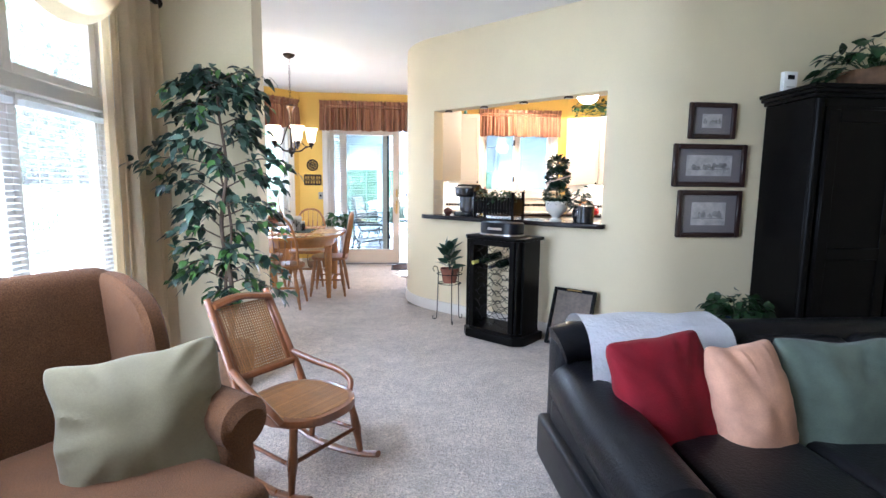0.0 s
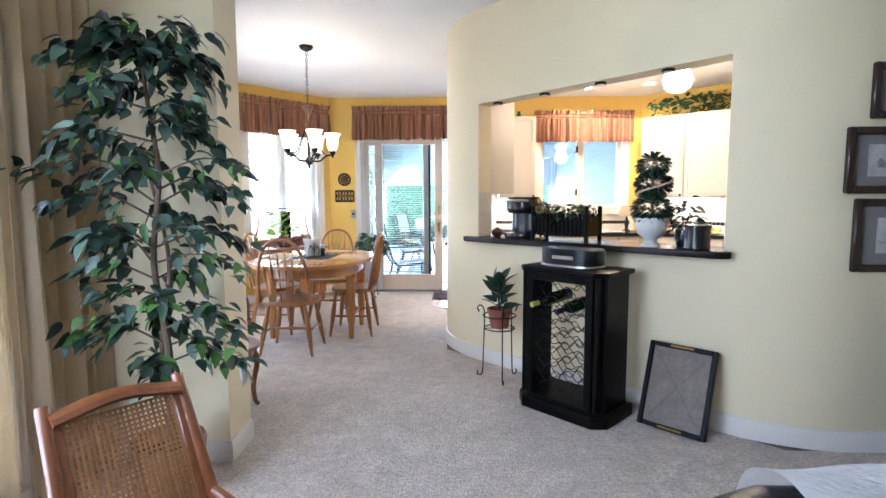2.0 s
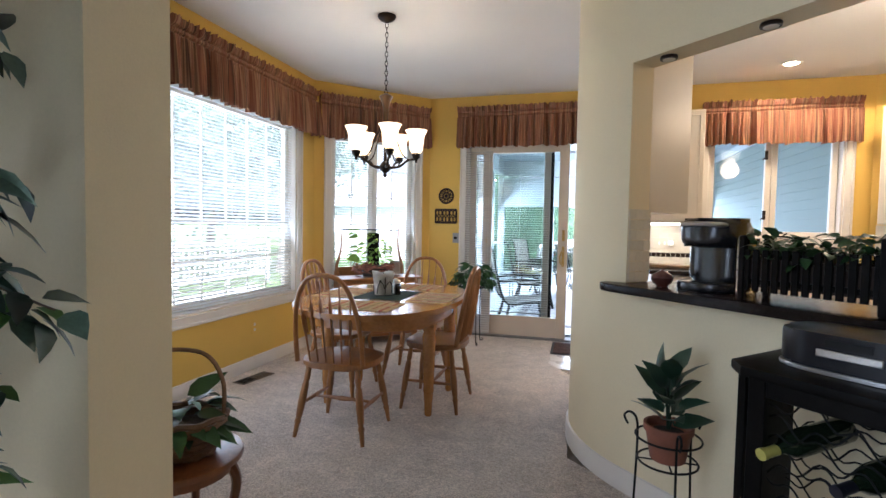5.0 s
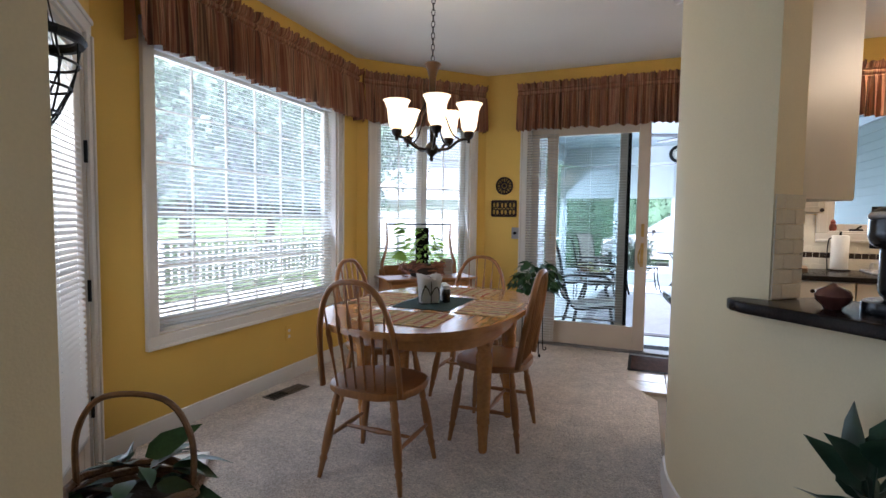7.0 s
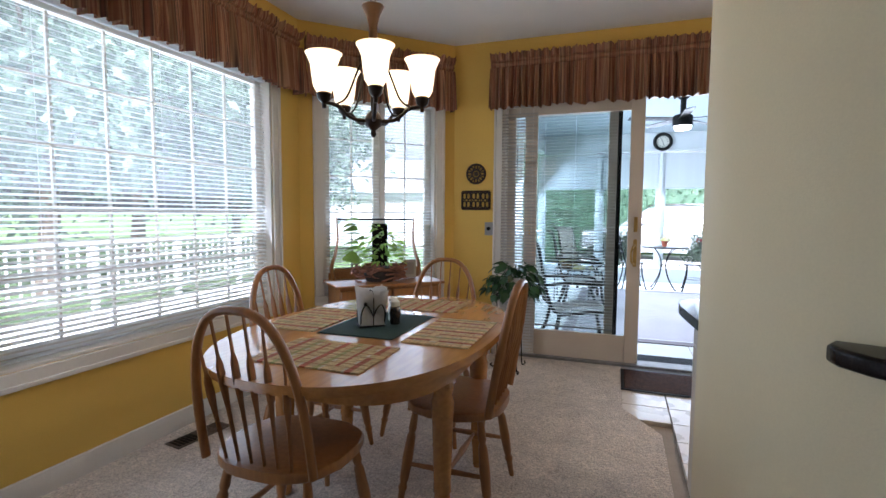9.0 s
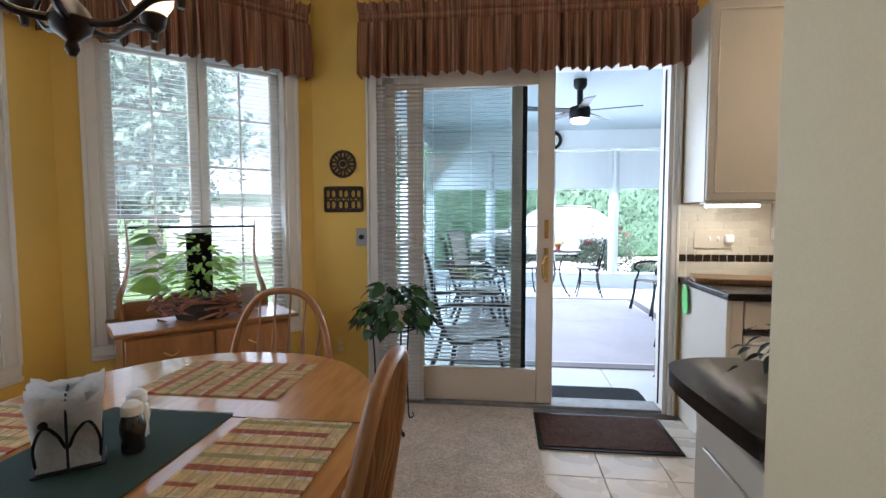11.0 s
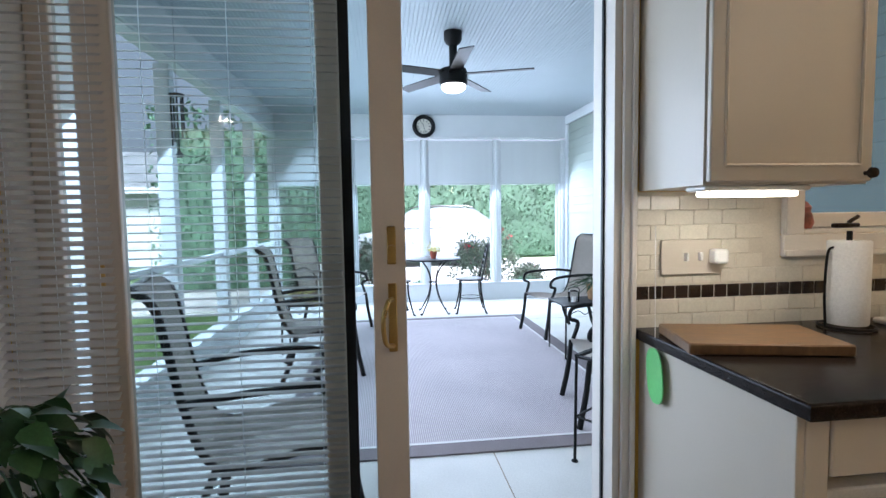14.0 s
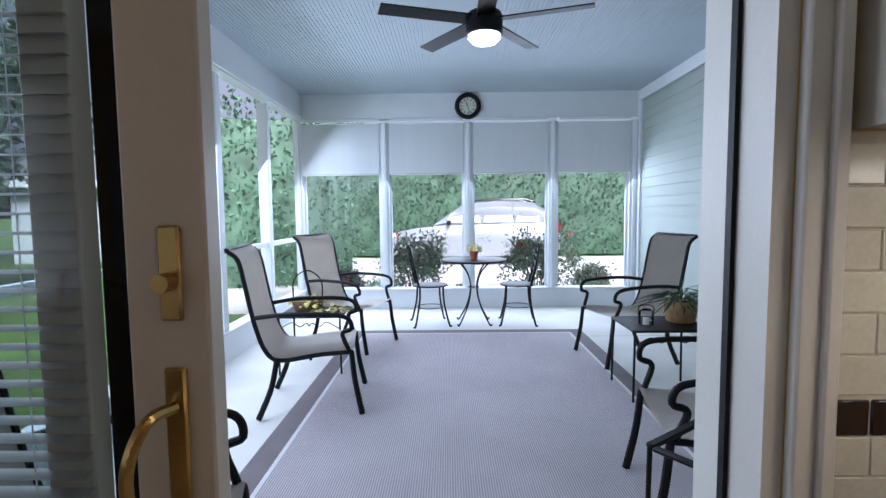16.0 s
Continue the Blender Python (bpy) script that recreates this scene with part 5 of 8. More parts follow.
for k in range(2):
    part("shelf_bar", bar([(-0.105 * math.cos(k * 1.57), -0.105 * math.sin(k * 1.57), 0.368), (0.105 * math.cos(k * 1.57), 0.105 * math.sin(k * 1.57), 0.368)], 0.003, 6), METAL, PS)
rng = np.random.default_rng(5)
rub = [((0.02 * math.cos(a), 0.02 * math.sin(a), 0.13 + 0.012 * k), (math.cos(a), math.sin(a), 0.5 + 0.09 * k), 0.115 + 0.03 * rng.random(), 0.078) for k, a in enumerate([i * 2.4 for i in range(17)])]
pot_plant("potted_rubber_plant", pose(0.465, 4.50, 0.374), "small rubber plant in a terracotta pot on a wire stand", [(0.055, 0), (0.062, 0.005), (0.08, 0.11), (0.088, 0.112), (0.088, 0.135)], TERRA, rub, LEAFDARK, 5)

# ---- serving hatch counter ----
u = Vector((S2, -S2, 0))
n_out = Vector((-S2, -S2, 0))


def hatch(s, out, z=0.0):
    """A place on the hatch: s metres along the wall from its far end, out metres towards the living room."""
    p = Vector((CURVE[11][0], CURVE[11][1], 0)) + u * s + n_out * out
    return p.x, p.y, z


HL = (Vector(CURVE[12]) - Vector(CURVE[11])).length
bar_out = []
for s, o in ((-0.10, 0.03), (-0.09, 0.075), (-0.06, 0.10), (0.0, 0.115), (HL * 0.5, 0.12), (HL, 0.115), (HL + 0.035, 0.10), (HL + 0.055, 0.07), (HL + 0.05, 0.03), (HL + 0.01, 0.004), (HL - 0.003, 0.003), (HL - 0.003, -0.28), (0.003, -0.28), (0.003, 0.003), (-0.05, 0.004)):
    bar_out.append(hatch(s, o)[:2])
structure("bar_counter", prism(bar_out[::-1], 0.947, 0.985, 0.010, 3), GRANITE, "dark polished stone bar top through the serving hatch", "counter")
for k in range(4):
    p = hatch(0.14 + 0.42 * k, -0.06, 1.985)
    pk = thing("puck_light", pose(*p), "small dark round light under the hatch head", "ceiling light", "hatch lights")
    part("housing", turned([(0.035, 0.0), (0.038, 0.004), (0.036, 0.014)], 16), BRONZE, pk)
    part("lens", turned([(0.026, -0.002), (0.026, 0.0005)], 16), mat("frosted_lens", (0.6, 0.58, 0.5), 0.4), pk)

rev = thing("backsplash", pose(*hatch(0.0035, 0.0, 0.987), 0, 0, 45), "ivory subway tiles on the reveal of the serving hatch", "tiles", "", "structure")
HROT = -45
km = thing("coffee_maker", pose(*hatch(0.33, -0.15, 0.985), 0, 0, HROT), "black single-serve coffee maker on the bar", "coffee maker")
BLK = mat("gloss_black_plastic", (0.012, 0.012, 0.013), 0.22)
part("base", prism(ellipse(0.12, 0.14, 28, 3), 0, 0.035, 0.008), BLK, km)
part("tower", prism(ellipse(0.118, 0.085, 32, 3, 0, 0.045), 0.035, 0.272, 0.03, 4), BLK, km)
part("brew_head", prism(ellipse(0.122, 0.125, 32, 2.6, 0, 0.0), 0.18, 0.302, 0.05, 5), BLK, km)
part("lever", bar(curve_pts([(-0.085, 0.02, 0.26), (-0.08, -0.11, 0.275), (0.08, -0.11, 0.275), (0.085, 0.02, 0.26)], 6), 0.010, 8), STEEL, km, "silver lever")
part("water_tank", blk((0.035, 0.16, 0.22), (0.142, 0.02, 0.002), 0.008, None, 2), GLASS, km, "clear water tank")
part("column_front", blk((0.06, 0.008, 0.13), (0, -0.033, 0.045), 0.003), STEEL, km)
fb = thing("picket_planter", pose(*hatch(0.76, -0.04, 0.985), 0, 0, HROT), "dark wooden picket planter box of green ivy", "planter")
for y in (-0.085, 0.085):
    for k in range(13):
        part("picket", blk((0.022, 0.010, 0.15), (-0.19 + 0.0317 * k, y, 0.035), 0.002), BLACKWOOD, fb)
    part("rail", blk((0.40, 0.012, 0.02), (0, y * 0.9, 0.06)), BLACKWOOD, fb)
for sx in (-0.205, 0.205):
    for sy in (-0.085, 0.085):
        part("post", blk((0.024, 0.024, 0.235), (sx, sy, 0), 0.004), BLACKWOOD, fb)
    part("end_panel", blk((0.012, 0.15, 0.13), (sx, 0, 0.04)), BLACKWOOD, fb)
part("soil_bed", blk((0.39, 0.15, 0.10), (0, 0, 0.05)), SOIL, fb)
iv = [((x, y, z), (dx, dy, dz), l, l * 0.7) for x, y, z, dx, dy, dz, l in zip(*[rng.uniform(a, b, 240) for a, b in ((-0.2, 0.2), (-0.09, 0.09), (0.14, 0.24), (-1, 1), (-1, 1), (-0.5, 0.7), (0.03, 0.055))])]
part("ivy", broad_leaves(iv, 8), LEAF, fb, "small green ivy leaves")
tp = thing("topiary", pose(*hatch(1.36, 0.0, 0.985), 0, 0, HROT), "three-tiered dark green topiary in a white urn", "plant")
part("urn", turned([(0.05, 0), (0.052, 0.01), (0.03, 0.03), (0.035, 0.045), (0.075, 0.075), (0.09, 0.12), (0.086, 0.15), (0.094, 0.155), (0.094, 0.168), (0.08, 0.165), (0.075, 0.14)], 28), mat("white_stoneware", (0.55, 0.54, 0.50), 0.5, var=0.1, bump=0.1), tp, "white footed stone urn")
part("stem", bar([(0, 0, 0.12), (0, 0, 0.5)], 0.009, 8), BARK, tp)
for zc, rr, nn in ((0.215, 0.115, 420), (0.355, 0.098, 340), (0.47, 0.082, 300)):
    v = rng.normal(size=(nn, 3))
    v /= np.linalg.norm(v, axis=1, keepdims=True)
    it = [((p[0] * rr * 0.7, p[1] * rr * 0.7, zc + p[2] * rr * 0.48), (p[0], p[1], p[2] * 0.7), 0.05, 0.022) for p in v]
    part("foliage_ball", broad_leaves(it, nn), LEAFDARK, tp)
part("ribbon", bar([(0.10 * math.cos(a) + 0.012, 0.10 * math.sin(a), 0.20 + 0.028 * a) for a in [i * 0.25 for i in range(36)]], 0.007, 6, None, 0.25), mat("cream_ribbon", (0.36, 0.28, 0.24), 0.7), tp, "cream and pink ribbon")
cn = thing("canister", pose(*hatch(1.61, -0.02, 0.985)), "black ribbed metal canister on the bar", "canister")
part("body", turned([(0.062, 0), (0.066, 0.004), (0.064, 0.03), (0.066, 0.06), (0.064, 0.09), (0.066, 0.115)], 28), BLK, cn)
part("lid", turned([(0.07, 0.116), (0.071, 0.122), (0.069, 0.132), (0.05, 0.138), (0.002, 0.139)], 28), BLK, cn)
dk = thing("dark_vase", pose(*hatch(1.50, -0.13, 0.985)), "dark leafy wreath in a small black pot", "plant")
part("pot", turned([(0.04, 0), (0.055, 0.05), (0.05, 0.10)], 18), BLK, dk)
part("foliage", broad_leaves(bushy(9, 130, 0.085, 0.09, 0.30, 0.06, 0.03), 9), LEAFDARK, dk)
tk = thing("trinket_bowl", pose(*hatch(0.17, -0.03, 0.985)), "small dark red glass lidded bowl", "bowl")
part("bowl", turned([(0.022, 0), (0.025, 0.006), (0.042, 0.022), (0.046, 0.038)], 20), mat("dark_red_glass", (0.07, 0.025, 0.02), 0.2), tk)
part("lid", turned([(0.047, 0.039), (0.04, 0.055), (0.02, 0.066), (0.008, 0.072), (0.002, 0.078)], 20), mat("rose_glass", (0.12, 0.05, 0.04), 0.2), tk)

# ---- dining bay ----
tb = thing("dining_table", pose(-1.16, 5.75, 0), "oval honey pine dining table with turned legs", "table")
part("tabletop", prism(ellipse(0.53, 0.80, 56, 2.35), 0.715, 0.742, 0.008, 2), TABLEWOOD, tb)
part("top_rim", prism(ellipse(0.515, 0.785, 56, 2.35), 0.703, 0.7145), TABLEWOOD, tb)
part("apron", wall_mesh(ellipse(0.42, 0.58, 40, 3.0) + [ellipse(0.42, 0.58, 40, 3.0)[0]], ellipse(0.40, 0.56, 40, 3.0) + [ellipse(0.40, 0.56, 40, 3.0)[0]], 0.61, 0.702), TABLEWOOD, tb)
LEG = [(0.018, 0.0), (0.024, 0.01), (0.026, 0.08), (0.032, 0.14), (0.03, 0.15), (0.036, 0.16), (0.034, 0.20), (0.042, 0.45), (0.045, 0.52), (0.036, 0.55), (0.044, 0.57), (0.046, 0.70)]
for sx in (-1, 1):
    for sy in (-1, 1):
        bm = turned(LEG, 14)
        box(bm, (0.08, 0.08, 0.12), (0, 0, 0.582), 0.004)
        part("leg", bm, TABLEWOOD, tb, "", pose(sx * 0.365, sy * 0.26 + 0.06, 0))
for sy in (-0.001,):
    part("leaf_seam", blk((1.04, 0.003, 0.001), (0, 0.23, 0.7422)), BLACKWOOD, tb)


def windsor():
    c = thing("dining_chair", pose(-1.22, 5.20, 0), "honey oak arrow-back Windsor dining chair", "chair", "chairs round the dining table")
    seat = prism([(x, y - 0.02 * (1 - (x / 0.22) ** 2) if y > 0.15 else y) for x, y in ellipse(0.225, 0.215, 36, 2.8)], 0.415, 0.45, 0.012, 3)
    part("seat", seat, OAK, c)
    for sx in (-1, 1):
        for sy, spl in ((1, 0.03), (-1, 0.06)):
            top, foot = Vector((sx * 0.15, sy * 0.14, 0.42)), Vector((sx * 0.215, sy * (0.14 + spl) + (0.02 if sy > 0 else 0), 0.0))
            fr = [0, 0.12, 0.2, 0.24, 0.28, 0.5, 0.7, 0.74, 0.78, 0.82, 0.95, 1.0]
            rr = [0.013, 0.016, 0.018, 0.013, 0.019, 0.023, 0.019, 0.014, 0.02, 0.015, 0.012, 0.011]
            part("leg", tube(bmesh.new(), [top.lerp(foot, f) for f in fr], rr, 10), OAK, c)
    for sx in (-1, 1):
        part("side_stretcher", tube(bmesh.new(), [(sx * 0.187, 0.155, 0.19), (sx * 0.187, 0.0, 0.19), (sx * 0.187, -0.175, 0.19)], [0.008, 0.013, 0.008], 8), OAK, c)
    part("cross_stretcher", tube(bmesh.new(), [(-0.187, -0.02, 0.19), (-0.05, -0.02, 0.19), (0, -0.02, 0.19), (0.05, -0.02, 0.19), (0.187, -0.02, 0.19)], [0.007, 0.012, 0.016, 0.012, 0.007], 8), OAK, c)
    hoop = []
    for i in range(33):
        a = math.pi * i / 32
        x = 0.205 * math.copysign(abs(math.cos(a)) ** 0.75, math.cos(a))
        z = 0.445 + 0.51 * math.sin(a) ** 0.72
        hoop.append((x, -0.185 - 0.30 * (z - 0.445) * 0.55, z))
    part("back_hoop", tube(bmesh.new(), hoop, 0.0165, 10, None, True, 0.8), OAK, c)
    for k in range(6):
        x = -0.125 + 0.05 * k
        zt = 0.445 + 0.51 * (1 - (abs(x) * 1.25 / 0.205) ** 2.6) ** 0.36
        y0, y1 = -0.18, -0.185 - 0.165 * (zt - 0.445)
        fr = [0, 0.2, 0.38, 0.5, 0.56, 0.68, 0.74, 1.0]
        rr = [0.007, 0.008, 0.009, 0.014, 0.017, 0.015, 0.007, 0.006]
        part("spindle", tube(bmesh.new(), [(x * (1 + 0.25 * f), y0 + (y1 - y0) * f, 0.445 + (zt - 0.445) * f) for f in fr], rr, 8, None, True, 0.5), OAK, c)
    return c


ch = windsor()
copy_thing(ch, pose(-0.82, 5.83, 0, 0, 0, 90))
copy_thing(ch, pose(-1.58, 5.88, 0, 0, 0, -90))
copy_thing(ch, pose(-1.17, 6.39, 0, 0, 0, 180))

REED = {tone: mat("reed_" + tone, col, 0.85, var=0.15, scale=60, bump=0.4, bscale=400, fine=0.15, fscale=300, rand=0.16) for tone, col in (("red", (0.33, 0.085, 0.04)), ("straw", (0.50, 0.36, 0.17)), ("green", (0.27, 0.25, 0.085)), ("cream", (0.55, 0.46, 0.32)))}
GREENCLOTH = mat("dark_green_cloth", (0.012, 0.035, 0.026), 0.9, var=0.1, bump=0.4, bscale=500, fine=0.2, fscale=400)


def placemat(x, y, rz, w=0.45, d=0.31):
    pm = thing("placemat", pose(x, y, 0.7425, 0, 0, rz), "red green and straw woven reed placemat", "placemat", "placemats")
    rng = random.Random(int(x * 1000 + y * 100))
    n = 8
    sets = {"red": bmesh.new(), "straw": bmesh.new(), "green": bmesh.new(), "cream": bmesh.new()}
    for i in range(n):
        at, k = -w / 2, 0
        while at < w / 2 - 0.004:
            tone, ln = (("straw", 0.034), ("cream", 0.011), ("red", 0.022), ("straw", 0.030), ("green", 0.018), ("cream", 0.010), ("straw", 0.026), ("red", 0.014))[k % 8]
            ln = min(ln, w / 2 - at)
            if (tone == "cream" and i % 2) or rng.random() < 0.08:
                tone = "straw"
            for half in (0, 1, 2):
                box(sets[tone], (ln * 0.985, d / n / 3 * 0.9, 0.0040 + 0.0006 * rng.random()), (at + ln / 2, -d / 2 + d * (i + (half + 0.5) / 3) / n, 0.0))
            at += ln
            k += 1
    for tone, bm in sets.items():
        part("reeds", bm, REED[tone], pm)["kind"] = "stuff"
    for k in range(1, n):
        part("warp_thread", bar([(-w / 2, -d / 2 + d * k / n, 0.0042), (w / 2, -d / 2 + d * k / n, 0.0042)], 0.0013, 4), CANE, pm)
    return pm


placemat(-0.82, 5.74, 90, 0.46, 0.27)
placemat(-1.155, 6.26, 0, 0.43, 0.31)
placemat(-1.50, 5.76, 90, 0.46, 0.27)
placemat(-1.13, 5.27, 0, 0.43, 0.31)
rn = thing("table_runner", pose(-1.17, 5.76, 0.7425), "dark green cloth with fringed edges on the table", "table runner")
part("cloth", blk((0.34, 0.46, 0.003), (0, 0, 0), 0.001), GREENCLOTH, rn)
for s in (-1, 1):
    bm = bmesh.new()
    for k in range(60):
        tube(bm, [(-0.165 + 0.33 * k / 59, s * 0.23, 0.0015), (-0.165 + 0.33 * k / 59 + 0.002 * math.sin(k * 7), s * 0.243, 0.001)], 0.001, 4)
    part("fringe", bm, GREENCLOTH, rn)
nh = thing("napkin_holder", pose(-1.19, 5.715, 0.746, 0, 0, 40), "black wire napkin holder stuffed with crumpled white napkins", "napkin holder")
part("base", blk((0.12, 0.085, 0.005), (0, 0, 0), 0.002), METAL, nh)
for y in (-0.045, 0.045):
    part("wire_side", bar(curve_pts([(-0.05, y * 0.6, 0.003), (-0.052, y, 0.06), (-0.035, y * 1.1, 0.098), (-0.014, y * 1.1, 0.08), (0, y, 0.05), (0.014, y * 1.1, 0.08), (0.035, y * 1.1, 0.098), (0.052, y, 0.06), (0.05, y * 0.6, 0.003)], 5), 0.003, 6), METAL, nh)
    part("finial", turned([(0.003, -0.008), (0.008, -0.003), (0.008, 0.003), (0.003, 0.008)], 10), METAL, nh, "", pose(-0.035, y * 1.12, 0.104))
part("strap", bar(curve_pts([(0, -0.050, 0.004), (0, -0.054, 0.07), (0, -0.046, 0.142), (0, 0.0, 0.150), (0, 0.046, 0.142), (0, 0.054, 0.07), (0, 0.050, 0.004)], 5), 0.006, 8, None, 0.4), METAL, nh)
NAPK = mat("white_paper_napkin", (0.80, 0.79, 0.77), 0.9, var=0.02, bump=0.3, bscale=60)
rng = random.Random(4)
for k in range(15):
    f = (k - 7) / 7
    bm = bmesh.new()
    lean, tall, ph = f * 0.030 + rng.uniform(-0.004, 0.004), 0.135 + rng.uniform(0, 0.022), rng.uniform(0, 6)
    grid = []
    for b in range(7):
        z = 0.006 + tall * b / 6
        row = []
        for a in range(9):
            side = a / 4 - 1
            rise = (b / 6) ** 2
            row.append(bm.verts.new((side * (0.052 + 0.010 * rise), f * 0.034 + lean * rise + 0.006 * rise * math.sin(3.2 * side + ph), z + 0.016 * rise * side * side + 0.006 * rise * math.sin(5 * side + ph))))
        grid.append(row)
    for r0, r1 in zip(grid, grid[1:]):
        for a in range(8):
            bm.faces.new((r0[a], r0[a + 1], r1[a + 1], r1[a]))
    bmesh.ops.solidify(bm, geom=bm.faces, thickness=0.0015)
    part("napkin", bm, NAPK, nh)
for x, y, z, c in ((-1.105, 5.78, 0.746, (0.016, 0.013, 0.012)), (-1.145, 5.845, 0.746, (0.62, 0.60, 0.56))):
    sk = thing("salt_shaker", pose(x, y, z), "clear glass shaker with a white cap", "shaker", "shakers")
    part("body", turned([(0.020, 0), (0.023, 0.004), (0.022, 0.03), (0.026, 0.05), (0.022, 0.075), (0.018, 0.08)], 16), mat("shaker_fill", c, 0.15, coat=0.8), sk)
    part("cap", turned([(0.021, 0.081), (0.021, 0.10), (0.012, 0.108), (0.002, 0.109)], 16), WHITE, sk)

# chandelier
SHADE = mat("frosted_lit_glass", (0.85, 0.78, 0.62), 0.5, emit=(1.0, 0.74, 0.38), power=0.7)
cd = thing("chandelier", pose(-1.22, 5.80, 0, 0, 0, 12), "bronze five-arm chandelier with lit frosted bell shades", "chandelier")
part("canopy", turned([(0.065, 2.698), (0.065, 2.69), (0.05, 2.67), (0.02, 2.655), (0.008, 2.65)], 24), BRONZE, cd)
for k in range(15):
    z = 2.645 - 0.033 * k
    ring = [(0.010 * math.cos(a), 0, z - 0.012 + 0.021 * math.sin(a)) for a in [2 * math.pi * i / 12 for i in range(13)]]
    part("chain_link", bar(ring, 0.0026, 5), BRONZE, cd, "", pose(0, 0, 0, 0, 0, 90 * (k % 2)))
part("chain_end_cup", turned([(0.004, 2.165), (0.045, 2.145), (0.05, 2.14), (0.03, 2.10), (0.02, 2.06), (0.018, 1.98), (0.02, 1.93)], 20), mat("amber_glass_cup", (0.085, 0.045, 0.02), 0.3, metal=0.5), cd, "amber bell cup")
part("stem", bar([(0, 0, 2.0), (0, 0, 1.64)], 0.012, 10), BRONZE, cd)
part("hub", turned([(0.006, 1.575), (0.014, 1.59), (0.01, 1.605), (0.035, 1.625), (0.042, 1.65), (0.03, 1.675), (0.014, 1.69)], 20), BRONZE, cd)
for k in range(5):
    a = 2 * math.pi * k / 5
    c, s = math.cos(a), math.sin(a)
    part("arm", bar(curve_pts([(0.03 * c, 0.03 * s, 1.645), (0.10 * c, 0.10 * s, 1.65), (0.16 * c, 0.16 * s, 1.695), (0.215 * c, 0.215 * s, 1.705)], 6), 0.0085, 8), BRONZE, cd)
    part("brace", bar(curve_pts([(0.02 * c, 0.02 * s, 1.95), (0.07 * c, 0.07 * s, 1.86), (0.12 * c, 0.12 * s, 1.74), (0.17 * c, 0.17 * s, 1.70)], 5), 0.005, 6), BRONZE, cd)
    part("socket_cup", turned([(0.008, 1.68), (0.01, 1.70), (0.026, 1.715), (0.032, 1.74), (0.028, 1.745)], 16, (0.22 * c, 0.22 * s, 0)), BRONZE, cd)
    part("shade", turned([(0.030, 1.746), (0.045, 1.77), (0.052, 1.82), (0.056, 1.86), (0.070, 1.895), (0.078, 1.905), (0.074, 1.903), (0.052, 1.86), (0.04, 1.78), (0.025, 1.755)], 24, (0.22 * c, 0.22 * s, 0), False), SHADE, cd, "lit frosted glass bell shade")
lamp("chandelier_bulbs", "POINT", pose(-1.22, 5.80, 1.99), 4.8, (1, 0.78, 0.5), soft=0.03)

# wall ornaments, switch and outlets on the bay wall
IRON = mat("dark_cast_iron", (0.035, 0.018, 0.012), 0.55, metal=0.3, var=0.3)
md = thing("wall_medallion", pose(-1.365, 8.008, 1.585, 90), "round dark pierced iron wall medallion", "wall ornament", "iron ornaments")
part("rim", bar([(0.082 * math.cos(a), 0.082 * math.sin(a), 0.008) for a in [2 * math.pi * i / 32 for i in range(33)]], 0.009, 8), IRON, md)
part("inner_ring", bar([(0.036 * math.cos(a), 0.036 * math.sin(a), 0.008) for a in [2 * math.pi * i / 20 for i in range(21)]], 0.008, 6), IRON, md)
for k in range(8):
    a = k * math.pi / 4
    petal = [(0.036 * math.cos(a) + 0.022 * (math.cos(b) + 1) * math.cos(a) - 0.014 * math.sin(b) * math.sin(a), 0.036 * math.sin(a) + 0.022 * (math.cos(b) + 1) * math.sin(a) + 0.014 * math.sin(b) * math.cos(a), 0.008) for b in [2 * math.pi * i / 14 for i in range(15)]]
    part("petal", bar(petal, 0.006, 6), IRON, md)
part("boss", turned([(0.02, 0.0), (0.02, 0.012), (0.008, 0.02), (0.002, 0.021)], 14), IRON, md)
gr = thing("wall_grille", pose(-1.365, 8.008, 1.355, 90), "rectangular dark pierced iron wall grille", "wall ornament", "iron ornaments")
for x0, y0, x1, y1 in ((-0.124, -0.075, 0.124, -0.075), (0.124, -0.075, 0.124, 0.075), (0.124, 0.075, -0.124, 0.075), (-0.124, 0.075, -0.124, -0.075)):
    part("rim", bar([(x0, y0, 0.008), (x1, y1, 0.008)], 0.010, 8), IRON, gr)
for cx in (-0.085, 0.0, 0.085):
    for cy in (-0.036, 0.036):
        for s in (-1, 1):
            part("scroll", bar([(cx + s * 0.018 + 0.02 * math.cos(b), cy + 0.03 * math.sin(b) * s, 0.008) for b in [2 * math.pi * i / 14 for i in range(15)]], 0.006, 6), IRON, gr)
for cx in (-0.0425, 0.0425):
    part("bar", bar([(cx, -0.07, 0.008), (cx, 0.07, 0.008)], 0.005, 6), IRON, gr)
sn = thing("light_switch", pose(-1.245, 8.009, 1.05), "steel wall plate with a black dimmer knob", "switch")
part("plate", blk((0.072, 0.006, 0.115), (0, -0.003, 0), 0.002), mat("grey_wall_plate", (0.30, 0.29, 0.27), 0.4), sn)
part("knob", bar([(0, -0.006, 0.058), (0, -0.022, 0.058)], 0.016, 16), METAL, sn, "black round knob")
